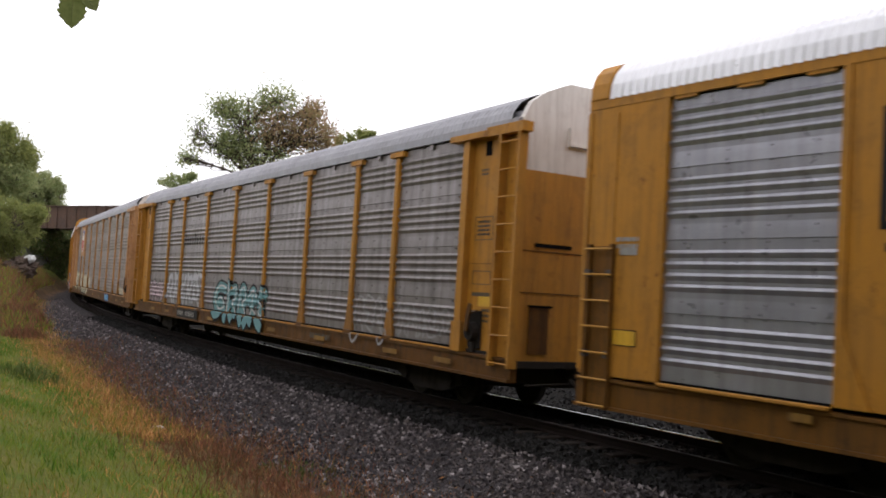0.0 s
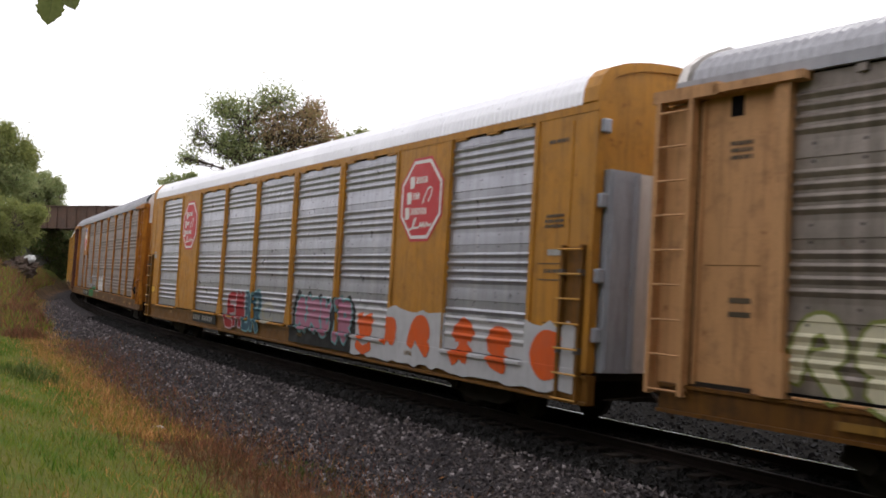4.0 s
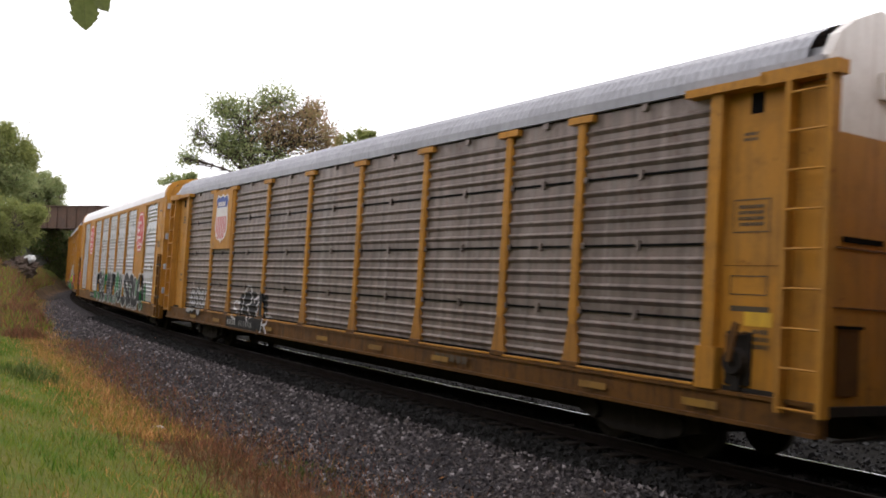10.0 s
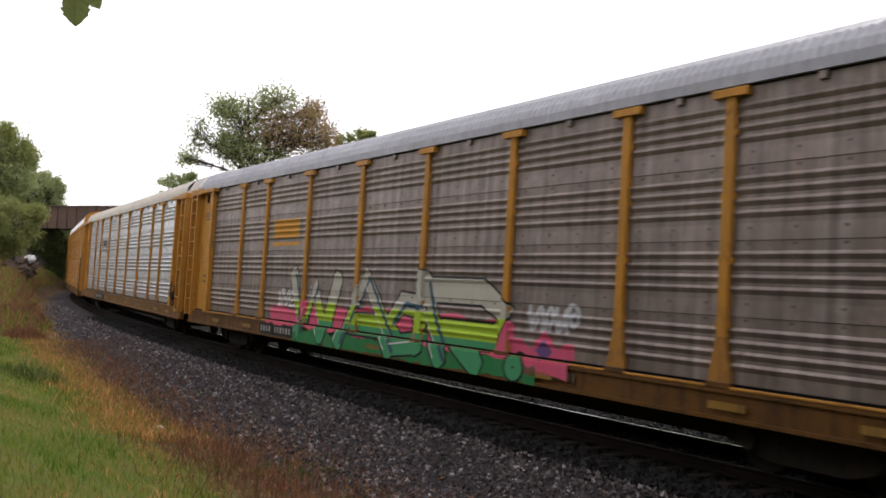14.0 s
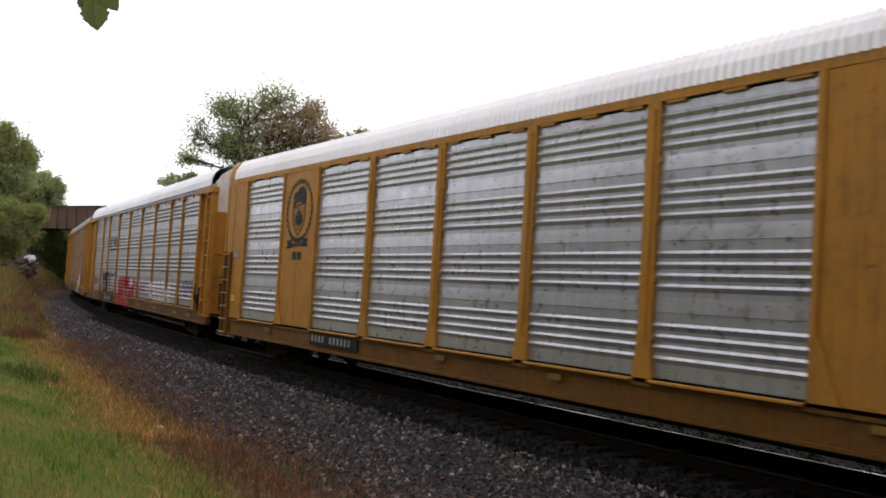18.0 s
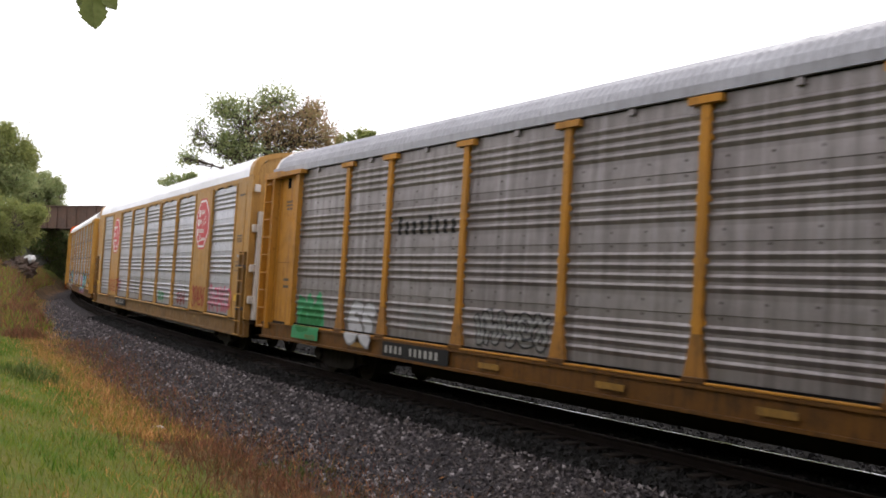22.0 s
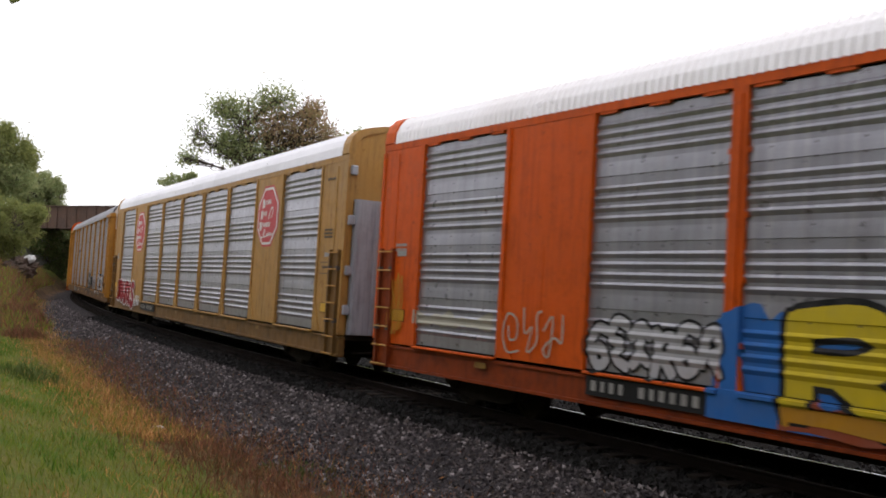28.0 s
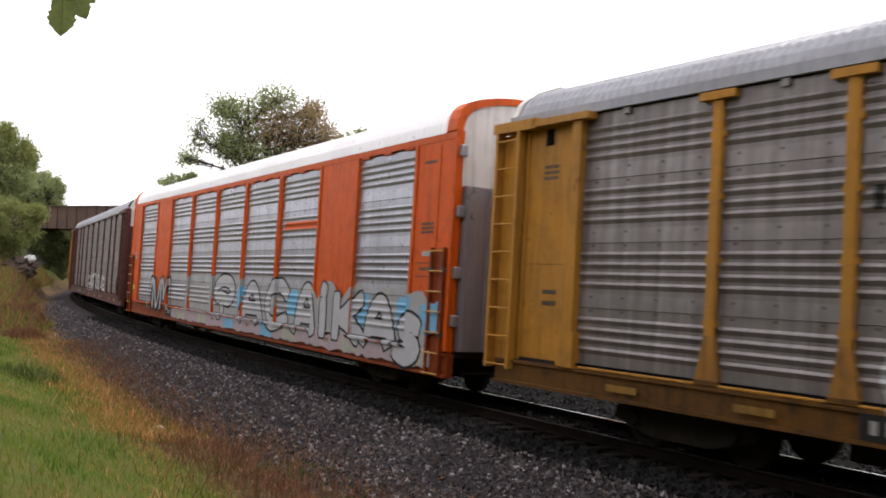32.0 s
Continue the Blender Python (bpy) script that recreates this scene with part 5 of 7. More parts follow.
def spread(car, kind, seams, polys, layer, colour, name="graffiti_paint", label=""):
    """Lay polygons (x, z) on the car's side as a coat of paint."""
    knots, levels, bottom, steps, surf = skin(kind, seams)
    bm = bmesh.new()
    for poly in polys:
        try:
            bm.faces.new([bm.verts.new((q[0], q[2] if len(q) > 2 else 0.0, q[1])) for q in poly])
        except ValueError:
            pass
    if not bm.faces:
        bm.free()
        return None
    bmesh.ops.remove_doubles(bm, verts=bm.verts[:], dist=2e-5)
    xs, zs = [v.co.x for v in bm.verts], [v.co.z for v in bm.verts]

    def cut(co, no):
        bmesh.ops.bisect_plane(bm, geom=bm.verts[:] + bm.edges[:] + bm.faces[:], dist=1e-5, plane_co=co, plane_no=no)
    for s in steps:
        if min(xs) < s < max(xs):
            cut((s - 0.003, 0, 0), (1, 0, 0))
            cut((s + 0.003, 0, 0), (1, 0, 0))
    for z in sorted({round(z, 4) for z, d in knots} | {v + o for v in levels for o in (-0.002, 0.002)}):
        if min(zs) < z < max(zs):
            cut((0, 0, z), (0, 0, 1))
    if min(zs) < bottom:
        bmesh.ops.bisect_plane(bm, geom=bm.verts[:] + bm.edges[:] + bm.faces[:], dist=1e-5, plane_co=(0, 0, bottom), plane_no=(0, 0, 1), clear_inner=True)
    for v in bm.verts:
        v.co.y = surf(v.co.x, v.co.z) - 0.003 * layer - v.co.y
    bm.normal_update()
    bmesh.ops.reverse_faces(bm, faces=[f for f in bm.faces if f.normal.y > 0])
    return part(name, bm, SPRAY[colour], car, label)


def smooth_line(pts, n=4):
    """A rounded line through the points."""
    out = []
    for i in range(len(pts) - 1):
        a, b, c, d = pts[max(i - 1, 0)], pts[i], pts[i + 1], pts[min(i + 2, len(pts) - 1)]
        for j in range(n):
            t = j / n
            out.append(tuple(0.5 * (2 * b[k] + (c[k] - a[k]) * t + (2 * a[k] - 5 * b[k] + 4 * c[k] - d[k]) * t * t + (3 * b[k] - a[k] - 3 * c[k] + d[k]) * t ** 3) for k in (0, 1)))
    return out + [tuple(pts[-1])]


def ribbon_strip(pts, w, rounded=True):
    """A band of quads along a line, w wide; it climbs by a hair so that it may cross itself."""
    if rounded:
        pts = smooth_line(pts)
    (a, b), (c, d) = pts[0], pts[1]
    l = math.hypot(c - a, d - b) or 1e-6
    pts = [(a - (c - a) / l * w * 0.35, b - (d - b) / l * w * 0.35)] + pts
    (a, b), (c, d) = pts[-2], pts[-1]
    l = math.hypot(c - a, d - b) or 1e-6
    pts = pts + [(c + (c - a) / l * w * 0.35, d + (d - b) / l * w * 0.35)]
    n, edge = len(pts), []
    for i, (x, z) in enumerate(pts):
        (a, b), (c, d) = pts[max(i - 1, 0)], pts[min(i + 1, n - 1)]
        l = math.hypot(c - a, d - b) or 1e-6
        k = w / 2 * (0.72 if i in (0, n - 1) else 1.0)
        off = 0.0016 * i / n
        edge.append(((x - (d - b) / l * k, z + (c - a) / l * k, off), (x + (d - b) / l * k, z - (c - a) / l * k, off)))
    return [[p[0], p[1], q[1], q[0]] for p, q in zip(edge, edge[1:])]


# loops, hooks, bolts and waves that fill a unit square
GLYPHS = ([(0.15, 0.0), (0.1, 0.55), (0.3, 1.0), (0.75, 0.9), (0.9, 0.5), (0.6, 0.25), (0.35, 0.5), (0.6, 0.7)],
          [(0.1, 0.9), (0.3, 0.3), (0.2, 0.0), (0.55, 0.15), (0.5, 0.75), (0.75, 1.0), (0.95, 0.6), (0.8, 0.0)],
          [(0.1, 0.75), (0.35, 1.0), (0.55, 0.6), (0.25, 0.25), (0.45, 0.0), (0.8, 0.3), (0.7, 0.7), (0.95, 0.9)],
          [(0.05, 0.35), (0.3, 0.05), (0.5, 0.45), (0.2, 0.8), (0.55, 1.0), (0.95, 0.65), (0.7, 0.15)],
          [(0.9, 0.1), (0.3, 0.05), (0.1, 0.5), (0.4, 0.95), (0.85, 0.8), (0.8, 0.4), (0.45, 0.35), (0.4, 0.65)],
          [(0.1, 1.0), (0.2, 0.45), (0.55, 0.6), (0.35, 0.05), (0.8, 0.3), (0.75, 0.85), (0.98, 0.95)],
          [(0.05, 0.6), (0.4, 0.95), (0.45, 0.0), (0.15, 0.15), (0.6, 0.45), (0.95, 0.35), (0.85, 1.0)])


def style(n, x0, x1, z0, z1, seed, lean=0.1):
    """n letter-like figures filling a box: each one a line of points."""
    rng, out = random.Random(seed), []
    w = (x1 - x0) / n
    for i in range(n):
        g = rng.choice(GLYPHS)
        a, b = z0 + rng.uniform(0, 0.12) * (z1 - z0), z1 - rng.uniform(0, 0.15) * (z1 - z0)
        k = rng.uniform(-lean, lean)
        out.append([(x0 + (i - 0.04) * w + (p[0] * 1.04 + k * p[1]) * w, a + p[1] * (b - a)) for p in g])
    return out


def throw_up(car, kind, box, n, seed, fill="white", outline=None, back=None, width=0.16, seams=False, label="sprayed graffiti figures"):
    """A graffiti piece of letter-like figures: a backing cloud, dark edges and a fill."""
    x0, x1, z0, z1 = box
    lines = style(n, x0 + width * 0.6, x1 - width * 0.6, z0 + width * 0.6, z1 - width * 0.6, seed)
    if back:
        rng = random.Random(seed + 7)
        n_back = max(8, int((x1 - x0) / 0.10))
        top = [(x0 - 0.12 + (x1 - x0 + 0.24) * i / n_back, z1 - 0.28 + 0.30 * abs(math.sin(i * 0.47 + seed)) + rng.uniform(-0.03, 0.03)) for i in range(n_back + 1)]
        foot = max(0.68, z0 - 0.03)
        spread(car, kind, seams, [[(a[0], foot + 0.05 * math.sin(3 * a[0])), (b[0], foot + 0.05 * math.sin(3 * b[0])), b, a] for a, b in zip(top, top[1:])], 1, back, "graffiti_backing", "sprayed graffiti backing")
    if outline:
        for i, l in enumerate(lines):
            spread(car, kind, seams, ribbon_strip(l, width + max(0.07, min(0.12, width * 0.6))), 2, outline, "graffiti_outline", "sprayed graffiti outline")
    for i, l in enumerate(lines):
        spread(car, kind, seams, ribbon_strip(l, width), 3, fill, "graffiti_figure", label)


# the strokes of sprayed letters in a unit square
STROKES = {
    "A": ([(0.0, 0.0), (0.16, 0.6), (0.38, 0.97), (0.62, 0.97), (0.84, 0.6), (1.0, 0.0)], [(0.2, 0.34), (0.8, 0.34)]),
    "B": ([(0.08, 0.0), (0.08, 1.0)], [(0.1, 0.97), (0.75, 0.93), (0.75, 0.60), (0.15, 0.54)], [(0.15, 0.52), (0.92, 0.46), (0.90, 0.06), (0.1, 0.03)]),
    "C": ([(0.95, 0.80), (0.62, 1.0), (0.14, 0.8), (0.05, 0.35), (0.4, 0.0), (0.95, 0.15)],),
    "D": ([(0.08, 0.0), (0.08, 1.0)], [(0.1, 0.98), (0.7, 0.92), (0.96, 0.5), (0.7, 0.06), (0.1, 0.02)]),
    "E": ([(0.95, 1.0), (0.25, 0.98), (0.06, 0.75), (0.05, 0.25), (0.25, 0.02), (0.95, 0.0)], [(0.1, 0.52), (0.78, 0.54)]),
    "G": ([(0.92, 0.82), (0.55, 1.0), (0.1, 0.75), (0.08, 0.25), (0.5, 0.0), (0.94, 0.18), (0.90, 0.48), (0.55, 0.46)],),
    "I": ([(0.5, 0.0), (0.48, 0.66)], [(0.48, 0.90), (0.52, 1.0)]),
    "K": ([(0.10, 0.0), (0.10, 1.0)], [(0.92, 1.0), (0.45, 0.58), (0.30, 0.46), (0.60, 0.32), (0.96, 0.0)]),
    "L": ([(0.35, 1.0), (0.18, 0.5), (0.20, 0.12), (0.55, 0.0), (0.95, 0.12)],),
    "M": ([(0.05, 0.0), (0.10, 0.9), (0.28, 0.98), (0.48, 0.35)], [(0.48, 0.35), (0.72, 0.98), (0.90, 0.9), (0.96, 0.0)]),
    "N": ([(0.05, 0.0), (0.10, 1.0)], [(0.10, 1.0), (0.9, 0.0)], [(0.9, 0.0), (0.95, 1.0)]),
    "O": ([(0.55, 1.0), (0.15, 0.82), (0.05, 0.35), (0.45, 0.0), (0.92, 0.25), (0.92, 0.75), (0.55, 1.0), (0.35, 0.95)],),
    "P": ([(0.40, 0.0), (0.38, 0.55), (0.15, 0.50), (0.05, 0.75), (0.35, 1.0), (0.80, 0.95), (0.95, 0.68), (0.75, 0.45), (0.45, 0.50)],),
    "R": ([(0.12, 0.0), (0.10, 0.95)], [(0.10, 0.93), (0.65, 1.0), (0.92, 0.75), (0.65, 0.48), (0.15, 0.46)], [(0.45, 0.46), (0.70, 0.25), (0.98, 0.0)]),
    "S": ([(0.92, 0.86), (0.5, 1.0), (0.1, 0.78), (0.5, 0.52), (0.92, 0.26), (0.5, 0.0), (0.05, 0.14)],),
    "U": ([(0.08, 1.0), (0.10, 0.30), (0.45, 0.0), (0.85, 0.25), (0.92, 1.0)],),
    "V": ([(0.0, 1.0), (0.25, 0.4), (0.5, 0.0), (0.78, 0.45), (1.0, 1.0)],),
    # hooks and arrows that are no letters
    "1": ([(0.05, 0.2), (0.3, 0.9), (0.7, 1.0), (0.9, 0.6), (0.5, 0.45)], [(0.5, 0.45), (0.95, 0.0)]),
    "2": ([(0.1, 1.0), (0.2, 0.2), (0.5, 0.0), (0.8, 0.3)], [(0.45, 0.6), (0.9, 0.95)]),
    "3": ([(0.9, 0.9), (0.3, 1.0), (0.1, 0.6), (0.6, 0.5), (0.3, 0.2), (0.9, 0.0)],),
    "4": ([(0.1, 0.0), (0.3, 0.6), (0.15, 1.0)], [(0.2, 0.75), (0.85, 0.9), (0.9, 0.5), (0.35, 0.4)], [(0.5, 0.4), (0.95, 0.05)]),
    "5": ([(0.0, 0.7), (0.5, 1.0), (0.95, 0.75)], [(0.5, 0.95), (0.45, 0.3), (0.1, 0.0)], [(0.45, 0.3), (0.9, 0.1)]),
    "6": ([(0.95, 0.9), (0.4, 0.95), (0.05, 0.5), (0.4, 0.05), (0.9, 0.2), (0.6, 0.5), (0.35, 0.4)],),
    "*": ([(0.1, 0.0), (0.45, 1.0), (0.60, 0.35)], [(0.0, 0.55), (0.95, 0.68), (0.40, 0.45)], [(0.30, 0.60), (1.0, 0.0)]),
}


def sprayed(car, kind, text, boxes_, fill, outline=None, width=0.26, edge=0.09, seams=False, label="sprayed graffiti letter", lift=0.0):
    """Letters of broad sprayed strokes, each in its own box (x0, x1, z0, z1), with an edge of another colour."""
    for n, (ch, (x0, x1, z0, z1)) in enumerate(zip(text, boxes_)):
        m = width / 2
        lines = [[(x0 + m + p * (x1 - x0 - width), z0 + m + q * (z1 - z0 - width)) for p, q in line] for line in STROKES[ch]]
        for w, layer, colour, name in ((width + 2 * edge, 2.0, outline, "graffiti_outline"), (width, 3.2, fill, "graffiti_letter")):
            if not colour:
                continue
            polys = []
            for j, line in enumerate(lines):
                polys += [[(q[0], q[1], q[2] + 0.0005 * j + 0.0009 * (n % 2)) for q in quad] for quad in ribbon_strip(line, w)]
            spread(car, kind, seams, polys, layer + lift, colour, name, "sprayed graffiti outline" if name == "graffiti_outline" else label)


def cloud(car, kind, x0, x1, z0, z1, colour, seed, bumps=8, seams=False, crest=0.30):
    """A sprayed cloud with a lobed upper edge behind a piece."""
    n = bumps * 6
    top = [(x0 + (x1 - x0) * i / n, z1 - 0.34 + crest * (abs(math.sin(math.pi * bumps * i / n)) ** 0.6 + 0.33 * math.sin(i * 0.9 + seed))) for i in range(n + 1)]
    spread(car, kind, seams, [[(a[0], z0), (b[0], z0), b, a] for a, b in zip(top, top[1:])], 1, colour, "graffiti_backing", "sprayed graffiti backing")


def row(x0, x1, z0, z1, n, over=0.08):
    """n equal boxes side by side, lapping a little."""
    w = (x1 - x0) / n
    return [(x0 + i * w - over * w, x0 + (i + 1) * w + over * w, z0 + 0.05 * ((i * 7) % 3 - 1), z1 + 0.05 * ((i * 5) % 3 - 1)) for i in range(n)]


def lettering(text, x0, x1, z0, z1, grow=0.0):
    """Triangles of a word in the built-in font, stretched into a box."""
    cu = bpy.data.curves.new("word", "FONT")
    cu.body, cu.resolution_u, cu.offset = text, 3, grow
    ob = new("word", cu)
    me = ob.to_mesh()
    vs = [v.co.copy() for v in me.vertices]
    fs = [list(p.vertices) for p in me.polygons]
    ob.to_mesh_clear()
    bpy.data.objects.remove(ob)
    bpy.data.curves.remove(cu)
    xa, xb, za, zb = min(v.x for v in vs), max(v.x for v in vs), min(v.y for v in vs), max(v.y for v in vs)
    return [[(x0 + (vs[i].x - xa) / (xb - xa) * (x1 - x0), z0 + (vs[i].y - za) / (zb - za) * (z1 - z0)) for i in f] for f in fs]


def words(car, kind, text, box, fill, outline=None, grow=0.03, edge=0.07, seams=False, label=""):
    x0, x1, z0, z1 = box
    step = (x1 - x0) / len(text)
    for i, ch in enumerate(text):
        if ch == " ":
            continue
        b = (x0 + i * step + 0.03, x0 + (i + 1) * step - 0.01)
        up = 0.05 * (1 if i % 2 else -1)
        if outline:
            spread(car, kind, seams, lettering(ch, b[0] - edge, b[1] + edge, z0 + up - edge, z1 + up + edge, grow + 0.045), 2, outline, "graffiti_outline", "sprayed graffiti outline")
        spread(car, kind, seams, lettering(ch, b[0], b[1], z0 + up, z1 + up, grow), 3, fill, "graffiti_letter", label or "sprayed graffiti letter")


def scrawl(car, kind, box, n, seed, colour, width=0.05, seams=False):
    for l in style(n, *box, seed, 0.3):
        spread(car, kind, seams, ribbon_strip(l, width), 2, colour, "graffiti_scrawl", "thin sprayed scrawl")


def patch(car, kind, box, colour, seed, seams=False, layer=1):
    """An uneven block of rolled-on paint."""
    x0, x1, z0, z1 = box
    rng = random.Random(seed)
    n = max(6, int((x1 - x0) / 0.22))
    top = [(x0 + (x1 - x0) * i / n, z1 + rng.uniform(-0.10, 0.10)) for i in range(n + 1)]
    low = [(x0 + (x1 - x0) * i / n, z0 + rng.uniform(-0.05, 0.06)) for i in range(n + 1)]
    spread(car, kind, seams, [[low[i], low[i + 1], top[i + 1], top[i]] for i in range(n)], layer, colour, "graffiti_patch", "uneven block of rolled paint")


def faint_bars(car, kind, box, n, colour, seams=False, name="company_lettering"):
    """A company's name on the side, drawn as plain bars."""
    x0, x1, z0, z1 = box
    w = (x1 - x0) / n
    polys = []
    for i in range(n):
        x = x0 + i * w
        top = z1 if i in (0, n // 2) else z0 + 0.74 * (z1 - z0)
        polys.append([(x, z0), (x + w * 0.48, z0), (x + w * 0.50, top), (x + w * 0.02, top)])
    spread(car, kind, seams, polys, 1, colour, name, "company lettering as plain bars")


def rust_run(car, x, z0, z1, seed):
    """Rust that has run down a seamed panel from its clip, in broken streaks."""
    rng = random.Random(seed)
    polys = []
    for i in range(9):
        p = x + rng.gauss(0, 0.13)
        w, low = rng.uniform(0.015, 0.05), z0 + rng.random() ** 0.5 * (z1 - z0) * (0.35 + 1.6 * abs(p - x))
        polys.append([(p - 0.3 * w, min(low, z1 - 0.1)), (p + 0.3 * w, min(low, z1 - 0.1)), (p + w, z1 - 0.04 * i), (p - w, z1 - 0.04 * i)])
    spread(car, "A", True, polys, 1, "brown", "rust_streak", "brown rust run")


# ---- the cars, in running order ----
YELLOW_A, YELLOW_B = "yellow-framed older car carrier with grey corrugated sides", "smooth yellow car carrier with bright corrugated panels"
CARS = {
    -1: ("A", dict(frame=YELLOW, panel=GREY_STEEL, roof=ROOF_GREY, label=YELLOW_A)),
    0: ("B", dict(frame=YELLOW, panel=GALVANISED, roof=ROOF_PALE, label="smooth yellow car carrier with a black bracket emblem")),
    1: ("A", dict(frame=YELLOW, panel=GREY_STEEL, roof=ROOF_GREY, label="yellow-framed car carrier with teal and white graffiti on grey sides")),
    2: ("A", dict(frame=FADED_PINK, panel=PALE_STEEL, roof=ROOF_GREY, label="faded tan-framed car carrier with dusty brown sides and a shield emblem")),
    3: ("B", dict(frame=YELLOW, panel=GALVANISED, roof=ROOF_PALE, doors=DOOR_BLUE, label="smooth yellow car carrier with red octagons and many-coloured graffiti")),
    4: ("A", dict(back=0.90, rear=RUST_STAIN, frame=RUST_STREAKED, panel=BROWN_STEEL, roof=ROOF_GREY, label="rust-streaked yellow car carrier with brown sides and white graffiti")),
    5: ("A", dict(split=4.62, frame=PALE_YELLOW, panel=DARK_STEEL, roof=ROOF_WHITE, seams=True, label="pale yellow-framed car carrier with dark seamed sides and white letters")),
    6: ("A", dict(frame=YELLOW, panel=BROWN_STEEL, roof=ROOF_GREY, seams=True, label="yellow-framed car carrier with brown seamed sides and a bright shield")),
    7: ("B", dict(frame=YELLOW, panel=BRIGHT_STEEL, roof=ROOF_WHITE, doors=DOOR_BLUE, label="smooth yellow car carrier with black and green graffiti along its foot")),
    8: ("A", dict(frame=YELLOW, panel=BROWN_STEEL, roof=ROOF_GREY, label="yellow-framed car carrier with a large green and pink graffiti piece")),
    9: ("A", dict(frame=YELLOW, panel=BRIGHT_STEEL, roof=ROOF_CREAM, sill=GRIMY_SHADED_YELLOW, label="yellow-framed car carrier with bright silver sides and a cream roof")),
    10: ("B", dict(frame=YELLOW, panel=BRIGHT_STEEL, roof=ROOF_WHITE, doors=DOOR_BLUE, label="clean yellow car carrier with a black roundel emblem")),
    11: ("A", dict(tall=True, frame=YELLOW, panel=GALVANISED, roof=ROOF_PALE, label="yellow-framed car carrier with light grey sides and red block graffiti")),
    12: ("A", dict(frame=YELLOW, panel=GREY_STEEL, roof=ROOF_GREY, label="yellow-framed car carrier with grey sides and green and cream graffiti")),
    13: ("B", dict(frame=TAN, panel=GALVANISED, roof=ROOF_PALE, doors=WHITE, label="sun-faded yellow car carrier with red octagons and thin red scrawls")),
    14: ("A", dict(leaves=True, frame=PALE_YELLOW, panel=GALVANISED, roof=ROOF_WHITE, seams=True, label="pale yellow-framed car carrier with grey seamed sides and a teal piece")),
    15: ("B", dict(frame=ORANGE, panel=GALVANISED, roof=ROOF_WHITE, doors=GALVANISED, end_top=WHITE, label="orange car carrier with yellow and white graffiti letters")),
    16: ("B", dict(frame=TAN, panel=GALVANISED, roof=ROOF_PALE, doors=DOOR_BLUE, label="sun-faded tan car carrier with red octagons and red letters")),
    17: ("A", dict(frame=YELLOW, panel=GREY_STEEL, roof=ROOF_GREY, label="yellow-framed car carrier with grey sides and faint white graffiti")),
    18: ("B", dict(frame=ORANGE, panel=GALVANISED, roof=ROOF_WHITE, doors=GALVANISED, end_top=WHITE, label="orange car carrier with silver and black graffiti along its foot")),
    19: ("A", dict(frame=RUST_STAIN, panel=DARK_STEEL, sill=RUST_STAIN, roof=ROOF_GREY, label="dull red-brown car carrier with dark dusty sides")),
    20: ("A", dict(frame=YELLOW, panel=BROWN_STEEL, roof=ROOF_GREY, label=YELLOW_A)),
}
# small differences in how the cars stand in the couplings, in metres
SLACK = {0: -0.08, 13: 0.12, 1: -0.13, 2: -0.08, 3: -0.2, 4: 0.02, 5: -0.2, 9: 0.15, 10: -0.03, 11: 0.04, 12: 0.24, 15: 0.22, 16: 0.2, 17: 0.33, 18: 0.12}
TRAIN = {}
for k, (kind, spec) in CARS.items():
    TRAIN[k] = (build_a if kind == "A" else build_b)(k, **spec)


